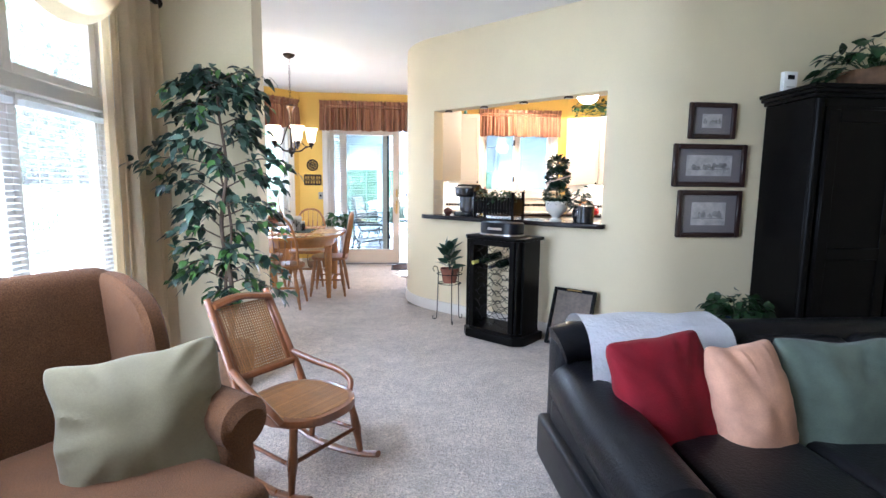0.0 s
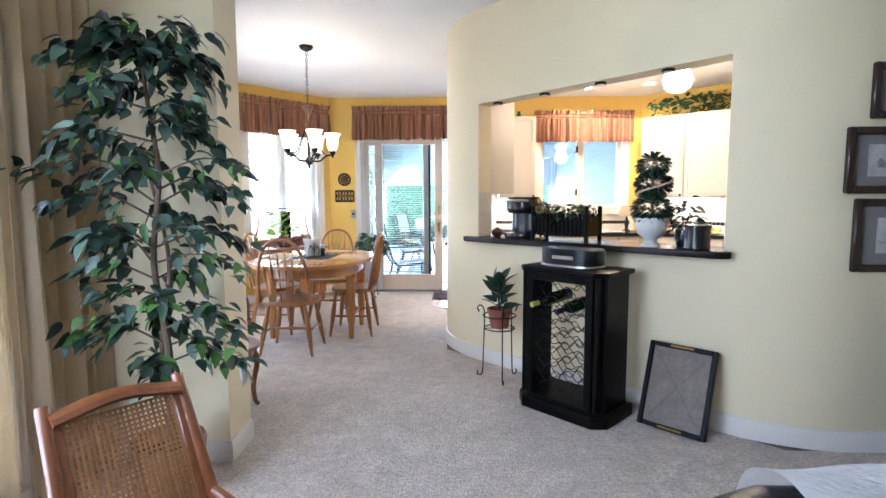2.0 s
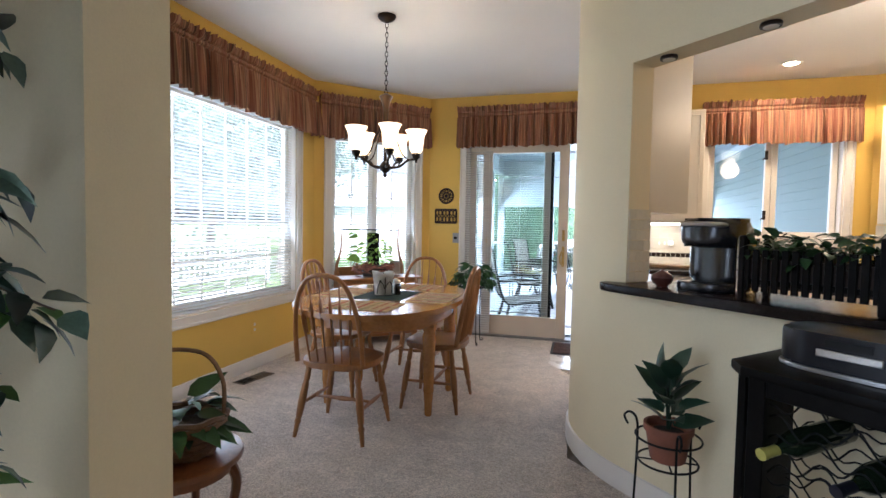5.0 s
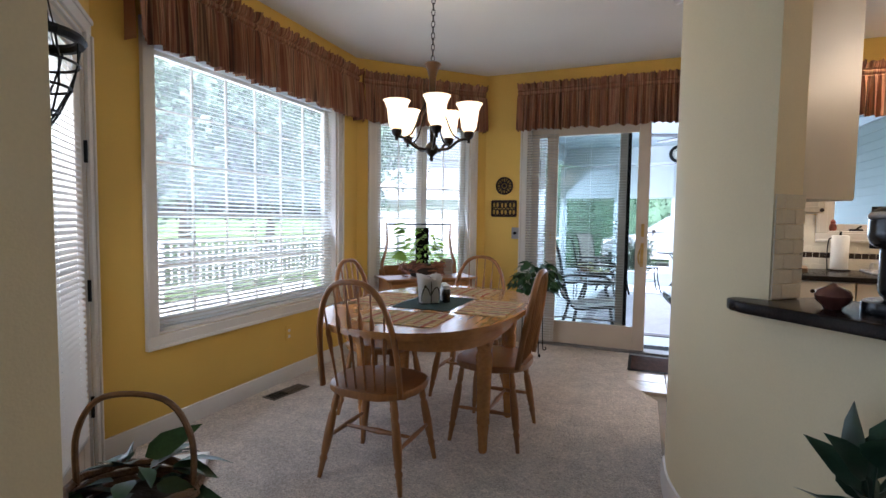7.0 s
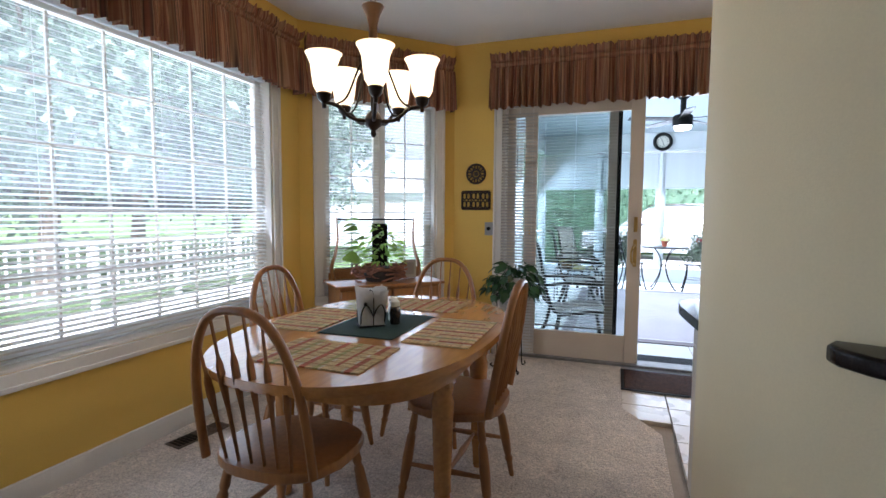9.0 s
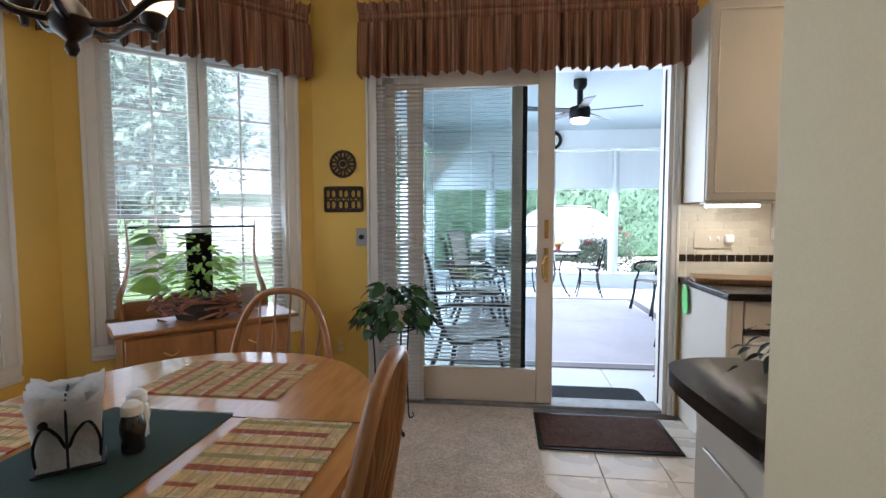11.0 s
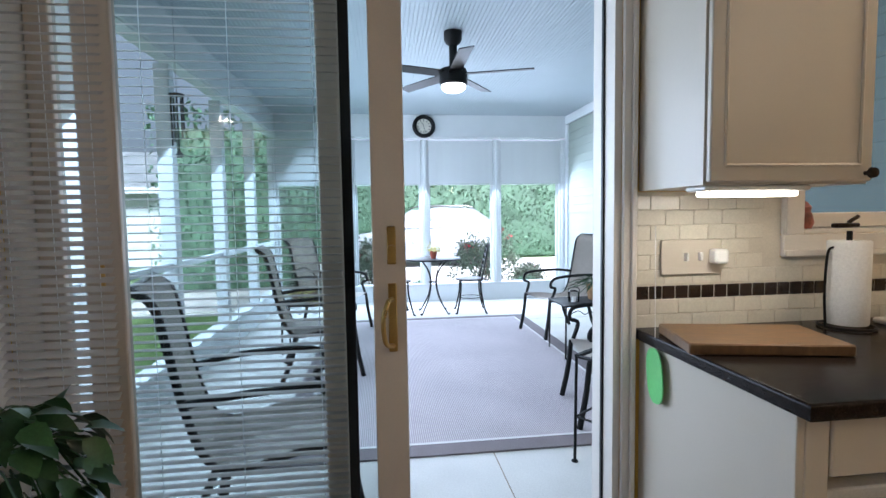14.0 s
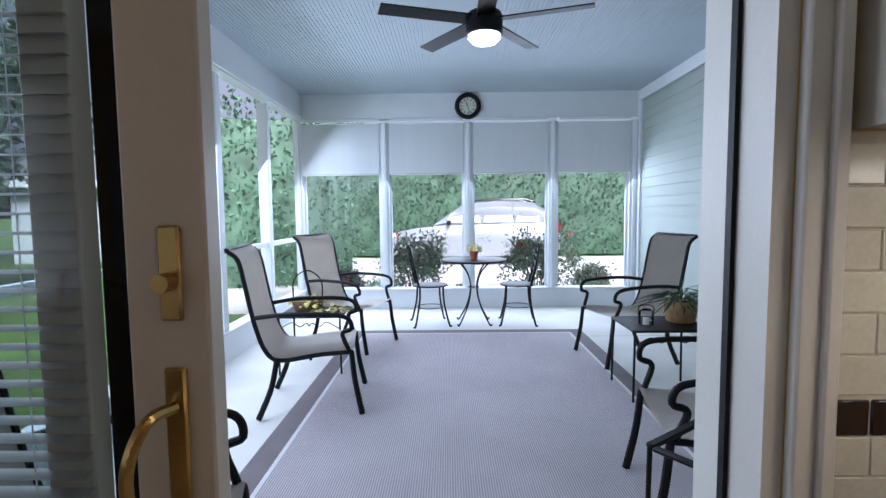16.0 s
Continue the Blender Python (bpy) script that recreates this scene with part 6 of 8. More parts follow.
for x, y, z, rz in ((-2.519, 6.10, 0.30, 90), (-1.40, 8.009, 0.32, 0)):
    ot = thing("wall_outlet", pose(x, y, z, 0, 0, rz), "yellow painted wall outlet plate", "outlet", "outlets")
    part("plate", blk((0.072, 0.005, 0.115), (0, -0.003, 0), 0.002), YELLOW, ot)
    for zz in (0.03, 0.075):
        part("socket", blk((0.026, 0.003, 0.022), (0, -0.006, zz - 0.011), 0.001), TRIM, ot)
vt = thing("floor_vent", pose(-2.34, 5.86, 0.0, 0, 0, 82), "brown metal floor vent in the carpet", "vent")
VENT = mat("brown_enamel", (0.07, 0.045, 0.03), 0.45)
part("flange", blk((0.33, 0.12, 0.004), (0, 0, 0.001), 0.001), VENT, vt)
for k in range(14):
    part("slat", blk((0.012, 0.085, 0.004), (-0.14 + 0.0215 * k, 0, 0.005)), BLACKWOOD if k < 6 else VENT, vt)
wp = thing("white_board", pose(-2.06, 4.70, 0.0, 0, 0, 40), "flat white box lid lying on the carpet", "box")
part("lid", blk((0.30, 0.36, 0.035), (0, 0, 0.0), 0.004), WHITE, wp)

sm = thing("smoke_detector", pose(0.16, 6.79, CEILING), "white round smoke detector on the ceiling", "smoke detector")
part("base", turned([(0.065, -0.001), (0.065, -0.012), (0.055, -0.03), (0.03, -0.036), (0.002, -0.036)], 24), WHITE, sm)
part("test_button", turned([(0.012, -0.0365), (0.011, -0.040), (0.002, -0.040)], 12), STEEL, sm)

# washstand with harp mirror posts
wd = thing("washstand", pose(-1.93, 7.33, 0, 0, 0, 45), "honey oak washstand with tall harp posts", "washstand")
part("top", blk((0.88, 0.44, 0.022), (0, 0, 0.68), 0.006), OAK, wd)
part("body", blk((0.80, 0.38, 0.58), (0, 0.01, 0.10)), OAK, wd)
for x in (-0.2, 0.2):
    dd = part("drawer", blk((0.385, 0.018, 0.15), (x, -0.19, 0.51), 0.004), OAK, wd)
    part("drawer_pull", bar(curve_pts([(x - 0.035, -0.20, 0.585), (x, -0.225, 0.57), (x + 0.035, -0.20, 0.585)], 4), 0.005, 6), BRASS, dd)
    dd = part("door", blk((0.385, 0.018, 0.36), (x, -0.19, 0.13), 0.004), OAK, wd)
    part("door_panel", blk((0.27, 0.010, 0.25), (x, -0.203, 0.185), 0.004), OAK, dd)
for x in (-0.37, 0.37):
    for y in (-0.15, 0.17):
        part("foot", bar([(x, y, 0.10), (x, y, 0)], 0.028, 8, 0.02), OAK, wd)
part("splash_board", prism([(x, z) for x, z in ((-0.40, 0), (0.40, 0), (0.40, 0.05), (0.34, 0.09), (0.20, 0.085), (0, 0.12), (-0.20, 0.085), (-0.34, 0.09), (-0.40, 0.05))], -0.01, 0.01, 0.003), OAK, wd, "", pose(0, 0.185, 0.702, 90))
for s in (-1, 1):
    part("harp_post", tube(bmesh.new(), curve_pts([(s * 0.36, 0.185, 0.70), (s * 0.375, 0.185, 0.80), (s * 0.345, 0.185, 0.90), (s * 0.325, 0.185, 1.02), (s * 0.328, 0.185, 1.14), (s * 0.335, 0.185, 1.23)], 5), 0.048, 10, 0.009, True, 0.35), OAK, wd)
part("towel_bar", bar([(-0.325, 0.185, 1.185), (0.325, 0.185, 1.185)], 0.007, 8), METAL, wd, "dark cross bar")
W45 = pose(-1.93, 7.33, 0.703, 0, 0, 45)
dr = thing("driftwood_planter", W45 @ pose(-0.02, 0.0, 0), "rustic twig nest planter with trailing green plants", "planter")
rngn = np.random.default_rng(9)
bm = bmesh.new()
for k in range(110):
    a, z = rngn.uniform(0, 6.28), rngn.uniform(0.01, 0.13)
    r = 0.155 + 0.03 * math.sin(a * 3) - 0.25 * z * z
    tube(bm, curve_pts([((r + rngn.uniform(-0.02, 0.02)) * math.cos(a + t) * 1.25, (r + rngn.uniform(-0.02, 0.02)) * math.sin(a + t) * 0.8, z + rngn.uniform(-0.012, 0.03)) for t in (0, 0.35, 0.7)], 3), 0.008, 5, 0.004)
part("twig_nest", bm, mat("reddish_twigs", (0.21, 0.085, 0.05), 0.8, var=0.3, scale=20, bump=0.4, rand=0.3), dr, "tangled reddish brown twigs")
part("moss_core", turned([(0.12, 0.0), (0.14, 0.05), (0.11, 0.11), (0.002, 0.12)], 14), SOIL, dr)
part("foliage", broad_leaves(bushy(41, 210, 0.16, 0.14, 0.46, 0.075, 0.026, 0.3), 41), LEAFLIME, dr, "arching light green fronds")
big = [((0.10 * math.cos(a) - 0.10, 0.06 * math.sin(a) - 0.04, 0.15 + 0.036 * k), (math.cos(a) - 0.5, math.sin(a) * 0.6 - 0.3, 0.25), 0.14, 0.115) for k, a in enumerate([2.0, 3.5, 2.8, 3.2, 2.6, 3.9, 2.2, 3.0, 3.4, 2.4])]
part("broad_foliage", broad_leaves(big, 42), LEAFLIME, dr, "broad lime green leaves")
part("post_board", blk((0.13, 0.02, 0.42), (0.02, 0.10, 0.03), 0.003), BLACKWOOD, dr, "dark wooden board")
bx = thing("photo_frame", W45 @ pose(0.24, 0.05, 0, -8, 0, -8), "small grey tabletop photo frame", "photo frame")
part("frame", blk((0.11, 0.03, 0.15), (0, 0, 0.002), 0.004), mat("grey_stone_frame", (0.35, 0.33, 0.30), 0.6), bx)
part("picture", blk((0.07, 0.004, 0.10), (0, -0.0165, 0.03)), MATBOARD, bx)

# pothos on a tall stand beside the patio door
st = thing("plant_stand", pose(-0.95, 7.63, 0), "tall slim black iron plant stand", "plant stand", "plant stands")
part("ring", bar([(0.13 * math.cos(a), 0.13 * math.sin(a), 0.60) for a in [2 * math.pi * i / 28 for i in range(29)]], 0.005, 6), METAL, st)
for k in range(3):
    a = radians(-60 + 120 * k)
    c, s = math.cos(a), math.sin(a)
    part("leg", bar(curve_pts([(0.13 * c, 0.13 * s, 0.60), (0.115 * c, 0.115 * s, 0.35), (0.125 * c, 0.125 * s, 0.05), (0.15 * c, 0.15 * s, 0.008), (0.17 * c, 0.17 * s, 0.02), (0.16 * c, 0.16 * s, 0.035)], 4), 0.005, 6), METAL, st)
for k in range(3):
    a = k * math.pi / 3
    part("shelf_bar", bar([(-0.13 * math.cos(a), -0.13 * math.sin(a), 0.598), (0.13 * math.cos(a), 0.13 * math.sin(a), 0.598)], 0.004, 6), METAL, st)
pot_plant("potted_pothos", pose(-0.95, 7.63, 0.604), "trailing pothos in a white pot on an iron stand", [(0.07, 0), (0.08, 0.01), (0.10, 0.13), (0.105, 0.14)], WHITE, bushy(51, 165, 0.21, 0.0, 0.28, 0.085, 0.058, 1.1), LEAF, 51)
pk = thing("pinecone_basket", pose(-1.33, 7.72, 0), "small wicker basket of pine cones on the carpet", "basket")
part("basket", turned([(0.07, 0.0), (0.085, 0.02), (0.10, 0.10), (0.095, 0.11), (0.08, 0.08)], 20), WICKER, pk)
for k in range(6):
    part("pine_cone", turned([(0.005, -0.03), (0.022, -0.02), (0.028, 0.0), (0.02, 0.02), (0.004, 0.035)], 10), mat("straw_cone", (0.35, 0.26, 0.14), 0.8, bump=0.8, bscale=60) if k == 0 else bpy.data.materials["straw_cone"], pk, "", pose(0.045 * math.cos(k * 1.05), 0.045 * math.sin(k * 1.05), 0.115 + 0.02 * (k % 2), 30 * k, 20 * k))
part("handle", bar(curve_pts([(-0.095, 0, 0.10), (-0.07, 0, 0.22), (0.07, 0, 0.22), (0.095, 0, 0.10)], 5), 0.006, 6), WICKER, pk)

# stool with a gathering basket behind the stub wall
so = thing("side_table", pose(-1.24, 3.95, 0), "small round brown wooden table with cabriole legs", "side table")
part("tabletop", prism(ellipse(0.215, 0.215, 32), 0.375, 0.40, 0.008), ROCKWOOD, so)
part("apron", prism(ellipse(0.18, 0.18, 28), 0.335, 0.374), ROCKWOOD, so)
for k in range(4):
    a = math.pi / 4 + k * math.pi / 2 - 0.35
    c, s = math.cos(a), math.sin(a)
    part("leg", tube(bmesh.new(), curve_pts([(0.17 * c, 0.17 * s, 0.36), (0.195 * c, 0.195 * s, 0.28), (0.17 * c, 0.17 * s, 0.14), (0.175 * c, 0.175 * s, 0.04), (0.195 * c, 0.195 * s, 0.006)], 5), 0.02, 8, 0.011), ROCKWOOD, so)
gb = thing("handled_basket", pose(-1.24, 3.95, 0.40, 0, 0, 20), "woven willow basket with a hoop handle and leaves", "basket")
bm = bmesh.new()
for k in range(7):
    rr = 0.10 + 0.04 * (k / 6) ** 0.7
    tube(bm, [(rr * math.cos(a) * 1.15, rr * math.sin(a) * 0.9, 0.012 + 0.021 * k + 0.004 * math.sin(a * 9 + k * 3.14)) for a in [2 * math.pi * i / 40 for i in range(41)]], 0.0115, 6)
part("weave", bm, WICKER, gb)
part("handle", bar(curve_pts([(-0.155, 0, 0.13), (-0.15, 0, 0.27), (-0.08, 0, 0.365), (0.08, 0, 0.365), (0.15, 0, 0.27), (0.155, 0, 0.13)], 6), 0.008, 8), WICKER, gb)
part("foliage", broad_leaves(bushy(61, 40, 0.13, 0.10, 0.22, 0.13, 0.06, 0.2), 61), LEAF, gb)
part("lining", turned([(0.085, 0.02), (0.11, 0.10), (0.002, 0.11)], 16), SOIL, gb)
wbk = thing("hanging_basket", pose(-1.56, 3.91, 1.70), "dark wire hanging basket beside the glazed door", "hanging basket")
for k in range(5):
    zz, rr = -0.065 * k, 0.12 * math.cos(k * 0.33)
    part("hoop", bar([(rr * math.cos(a), rr * math.sin(a), zz) for a in [2 * math.pi * i / 24 for i in range(25)]], 0.004 if k else 0.014, 6), METAL, wbk)
for k in range(10):
    a = 2 * math.pi * k / 10
    part("rib", bar([(0.12 * math.cos(j * 0.33) * math.cos(a + 0.12 * j), 0.12 * math.cos(j * 0.33) * math.sin(a + 0.12 * j), -0.065 * j) for j in range(5)], 0.003, 5), METAL, wbk)
for k in range(3):
    a = 2 * math.pi * k / 3
    part("chain", bar([(0.12 * math.cos(a), 0.12 * math.sin(a), 0.0), (0, 0, 0.40)], 0.002, 5), METAL, wbk)
part("hook", bar([(0, 0, 0.39), (0, 0, CEILING - 1.70)], 0.0025, 5), METAL, wbk)
mt = thing("door_mat", pose(0.25, 7.69, 0.0), "brown speckled doormat with a black edge", "doormat", "doormats")
part("mat_surface", blk((0.70, 0.44, 0.010), (0, 0, 0.001), 0.003), mat("brown_mat_pile", (0.085, 0.043, 0.030), 0.95, spec=0.1, var=0.3, scale=40, bump=1.0, bscale=300, fine=0.5, fscale=300), mt)
part("border", blk((0.75, 0.49, 0.006), (0, 0, 0.0005), 0.002), BLACKWOOD, mt)

# ---- kitchen ----


def cabinet(name, m, w, h, d, label, group, doors=1, knob=1, drawer=0.0, material=CABINET):
    """A cabinet unit; local x along the front, front at y = 0, body behind."""
    c = thing(name, m, label, "cabinet", group)
    part("body", blk((w - 0.002, d, h), (w / 2, d / 2 + 0.021, 0)), material, c)
    top = h - (drawer + 0.02 if drawer else 0.008)
    if drawer:
        dr_ = part("drawer", blk((w - 0.01, 0.02, drawer), (w / 2, 0.010, h - drawer - 0.008), 0.004), material, c)
        part("knob", turned([(0.006, 0), (0.006, 0.012), (0.015, 0.018), (0.013, 0.027), (0.003, 0.03)], 14), BRONZE, dr_, "dark round knob", pose(w / 2, 0.0, h - drawer / 2 - 0.008, 90))
    dw = (w - 0.008) / doors
    for k in range(doors):
        x = 0.004 + dw * (k + 0.5)
        if top < 0.2:
            continue
        do = part("door", blk((dw - 0.004, 0.02, top - 0.008), (x, 0.010, 0.006), 0.004), material, c)
        iw, ih = dw - 0.085, top - 0.095
        bm = bmesh.new()
        for sx in (-1, 1):
            tube(bm, [(x + sx * iw / 2, -0.001, 0.048), (x + sx * iw / 2, -0.001, 0.048 + ih)], 0.005, 6)
        for zz in (0.048, 0.048 + ih):
            tube(bm, [(x - iw / 2, -0.001, zz), (x + iw / 2, -0.001, zz)], 0.005, 6)
        part("panel_bead", bm, material, do)
        if knob:
            kz = 0.026 if knob == 1 else top - 0.07
            part("knob", turned([(0.006, 0), (0.006, 0.012), (0.015, 0.018), (0.013, 0.027), (0.003, 0.03)], 14), BRONZE, do, "dark round knob", pose(x + (dw / 2 - 0.024) * (1 if (k == 0 and doors == 2) or doors == 1 else -1), 0.0, kz, 90))
    return c


UB, UT = 1.32, 2.38
cabinet("wall_cabinet", pose(0.757, 7.66, UB), 0.478, UT - UB, 0.325, "white painted wall cabinet with a raised panel door", "wall cabinets", 1, 1)
KROT = math.degrees(math.atan2(6.48 - 8.01, 4.5 - 2.72))
KM = pose(2.72, 8.01, 0, 0, 0, KROT)
for k in range(4):
    cabinet("wall_cabinet", KM @ pose(0.14 + 0.53 * k, -0.345, UB), 0.53, UT - UB - 0.04, 0.32, "white painted wall cabinet with a raised panel door", "wall cabinets", 1, 1)
    cabinet("base_cabinet", KM @ pose(0.14 + 0.53 * k, -0.60, 0.10), 0.53, 0.73, 0.575, "white painted base cabinet with drawer and door", "base cabinets", 1, 2, 0.15)
hc = cabinet("wall_cabinet", pose(*hatch(-0.012, -0.47, UB), 0, 0, 135), 0.36, UT - UB, 0.30, "white painted wall cabinet beside the serving hatch", "wall cabinets", 1, 1)
structure("countertop_north", prism([(0.746, 7.325), (2.85, 7.325), (2.73, 8.008), (0.746, 8.008)], 0.835, 0.872, 0.010, 3), GRANITE, "dark polished stone worktop", "countertop")
bm = prism([(0.42, -0.63), (2.3, -0.63), (2.3, -0.003), (0.03, -0.003)], 0.8365, 0.8735, 0.010, 3)
kt = structure("countertop_east", bm, GRANITE, "dark polished stone worktop along the angled wall", "countertop")
kt.matrix_world = KM
part_side = thing("end_panel", pose(0.766, 7.375, 0), "white painted end panel of the worktop run", "panel")
part("panel", blk((0.02, 0.63, 0.834), (0.01, 0.317, 0), 0.002), CABINET, part_side)
part("front_stile", blk((0.055, 0.02, 0.834), (0.0485, 0.011, 0), 0.002), CABINET, part_side)
cabinet("drawer_unit", pose(0.842, 7.375, 0.685), 0.515, 0.149, 0.50, "white painted drawer above the compactor", "base cabinets", 1, 0, 0.135)
tc_ = thing("trash_compactor", pose(0.842, 7.375, 0), "white enamel under-counter appliance", "appliance")
part("body", blk((0.47, 0.55, 0.62), (0.245, 0.30, 0.03), 0.004), mat("white_enamel", (0.72, 0.70, 0.66), 0.25, var=0.02), tc_)
part("door", blk((0.445, 0.02, 0.54), (0.245, 0.013, 0.07), 0.006), bpy.data.materials["white_enamel"], tc_)
part("handle_lip", bar([(0.03, 0.0, 0.625), (0.46, 0.0, 0.625)], 0.012, 8), bpy.data.materials["white_enamel"], tc_)
part("badge", blk((0.06, 0.002, 0.012), (0.245, 0.002, 0.575)), STEEL, tc_)
# Black strip in place of the shade inside the gap beside the door.
part("side_gap", blk((0.008, 0.02, 0.62), (0.006, 0.03, 0.03)), BLACKWOOD, tc_)
cabinet("sink_cabinet", pose(1.365, 7.40, 0.10), 0.90, 0.73, 0.58, "white painted sink base cabinet", "base cabinets", 2, 2, 0.13)
cabinet("base_cabinet", pose(2.268, 7.40, 0.10), 0.42, 0.73, 0.58, "white painted base cabinet with drawer and door", "base cabinets", 1, 2, 0.15)
part("toe_kick", blk((1.4, 0.02, 0.099), (0.73, 0.07, 0)), BLACKWOOD, part_side)

# tiles above the worktop
WT = mat("ivory_glazed_tile", (0.64, 0.60, 0.50), 0.18, var=0.03, rand=0.04)
BT = mat("dark_brown_glazed_tile", (0.025, 0.016, 0.013), 0.2, var=0.3, rand=0.3)
bs = thing("backsplash", pose(0.747, 8.006, 0.873), "ivory subway tile backsplash with a dark square border", "tiles", "", "structure")
part("grout_bed", blk((0.52, 0.004, 0.445), (0.26, 0.0, 0)), mat("cream_grout", (0.57, 0.525, 0.43), 0.9), bs)
part("grout_bed", blk((1.39, 0.004, 0.22), (1.215, 0.0, 0)), bpy.data.materials["cream_grout"], bs)
tile_me = finish(blk((0.0985, 0.004, 0.0465), (0, -0.0025, 0), 0.001))
half_me = finish(blk((0.0485, 0.004, 0.0465), (0, -0.0025, 0), 0.001))
sq_me = finish(blk((0.043, 0.005, 0.043), (0, -0.003, 0), 0.0015))
rowz = [-0.006, 0.043, 0.141, 0.190, 0.239, 0.288, 0.337, 0.386]
for r, z in enumerate(rowz):
    wmax = 1.88 if z < 0.15 else 0.5
    x = 0.0
    if r % 2:
        part("tile", half_me, WT, bs, "", pose(0.0255, 0, z))
        x = 0.0505
    while x + 0.10 < wmax:
        part("tile", tile_me, WT, bs, "", pose(x + 0.0505, 0, z))
        x += 0.101
for k in range(40):
    part("border_tile", sq_me, BT, bs, "", pose(0.025 + 0.0465 * k, 0, 0.092))
for r in range(7):
    part("tile", tile_me, WT, rev, "", pose(0.0515 if r % 2 else 0.100, 0, 0.002 + 0.049 * r))
    part("tile", half_me, WT, rev, "", pose(0.1265 if r % 2 else 0.0255, 0, 0.002 + 0.049 * r))
ks = thing("backsplash", KM @ pose(0.05, -0.004, 0.873), "ivory tile backsplash behind the angled worktop", "tiles", "", "structure")
part("grout_bed", blk((2.25, 0.004, 0.445), (1.125, 0.0, 0)), bpy.data.materials["cream_grout"], ks)
for k in range(48):
    part("border_tile", sq_me, BT, ks, "", pose(0.025 + 0.0465 * k, 0, 0.092))
for r, z in enumerate(rowz):
    x = 0.05 * (r % 2)
    while x + 0.10 < 2.24:
        part("tile", tile_me, WT, ks, "", pose(x + 0.0505, 0, z))
        x += 0.101
LITLENS = mat("lit_tube_lens", (0.9, 0.88, 0.8), 0.4, emit=(1.0, 0.86, 0.62), power=3.5)
ul = thing("under_cabinet_light", pose(0.775, 7.74, 1.29), "lit slim white under-cabinet light", "light", "under-cabinet lights")
part("housing", blk((0.31, 0.09, 0.014), (0.155, 0, 0.015), 0.004), WHITE, ul)
part("lens", prism(ellipse(0.14, 0.04, 24, 4, 0.155, 0), 0.0, 0.0145, 0.006), LITLENS, ul, "lit diffuser")
lamp("under_cabinet_glow", "AREA", look((0.94, 7.74, 1.285), (0.94, 7.80, 0.87)), 0.6, (1, 0.88, 0.66), (0.28, 0.07))
for k in range(2):
    ul2 = thing("under_cabinet_light", KM @ pose(0.45 + 1.0 * k, -0.20, 1.29), "lit slim white under-cabinet light", "light", "under-cabinet lights")
    part("housing", blk((0.62, 0.09, 0.014), (0.31, 0, 0.015), 0.004), WHITE, ul2)
    part("lens", prism(ellipse(0.29, 0.04, 24, 4, 0.31, 0), 0.0, 0.0145, 0.006), LITLENS, ul2, "lit diffuser")
lamp("under_cabinet_glow_east", "AREA", KM @ look((1.2, -0.20, 1.285), (1.2, -0.16, 0.87)), 1.8, (1, 0.88, 0.66), (1.7, 0.08))
for x, y in ((1.85, 7.5), (2.55, 7.3)):
    cl = thing("recessed_light", pose(x, y, CEILING), "lit recessed ceiling downlight with a white trim ring", "ceiling light", "recessed lights")
    part("trim_ring", turned([(0.085, -0.001), (0.085, -0.008), (0.06, -0.006), (0.055, -0.001)], 24), WHITE, cl)
    part("lens", turned([(0.054, -0.003), (0.002, -0.003)], 20), LITLENS, cl)
for x, y in ((1.85, 7.5), (2.55, 7.3)):
    lamp("downlight_bulb", "SPOT", look((x, y, 2.66), (x, y - 0.1, 0)), 12, (1, 0.74, 0.44), soft=0.05).data.spot_size = radians(150)
kf = thing("ceiling_fan", pose(2.18, 5.72, 0), "white kitchen ceiling fan with a lit globe", "ceiling fan")
part("canopy", turned([(0.07, 2.699), (0.07, 2.67), (0.03, 2.64)], 20), WHITE, kf)
part("motor", turned([(0.03, 2.64), (0.12, 2.61), (0.13, 2.55), (0.08, 2.50), (0.06, 2.46)], 24), WHITE, kf)
for k in range(5):
    part("blade", blk((0.45, 0.12, 0.008), (0.36, 0, 0), 0.003, pose(0, 0, 2.56, 8, 0, 72 * k + 20)), WHITE, kf)
GLOBE = mat("lit_globe", (0.9, 0.86, 0.78), 0.4, emit=(1.0, 0.88, 0.66), power=3.5)
part("globe", turned([(0.06, 2.459), (0.105, 2.42), (0.125, 2.36), (0.11, 2.29), (0.06, 2.25), (0.002, 2.24)], 24), GLOBE, kf, "lit white glass globe")
lamp("kitchen_globe", "POINT", pose(2.18, 5.72, 2.12), 8.5, (1, 0.72, 0.42), soft=0.12)

bo = thing("cutting_board", pose(0.955, 7.755, 0.873, 0, 0, -13), "thick butcher block cutting board on the worktop", "cutting board")
part("board", blk((0.41, 0.25, 0.030), (0, 0, 0.0), 0.004), mat("butcher_block", (0.165, 0.092, 0.040), 0.45, var=0.3, scale=3, fine=0.2, fscale=20, stretch=(3, 30, 1)), bo)
ptw = thing("paper_towel", pose(1.405, 7.885, 0.873), "white paper towel roll on a black wire holder", "paper towel")
part("roll", turned([(0.055, 0.012), (0.058, 0.016), (0.058, 0.275), (0.055, 0.28), (0.02, 0.28), (0.019, 0.2)], 24), mat("white_paper", (0.80, 0.79, 0.76), 0.95, var=0.02, bump=0.3), ptw)
part("base_wire", bar([(0.075 * math.cos(a), 0.075 * math.sin(a), 0.005) for a in [2 * math.pi * i / 28 for i in range(29)]], 0.004, 6), METAL, ptw)
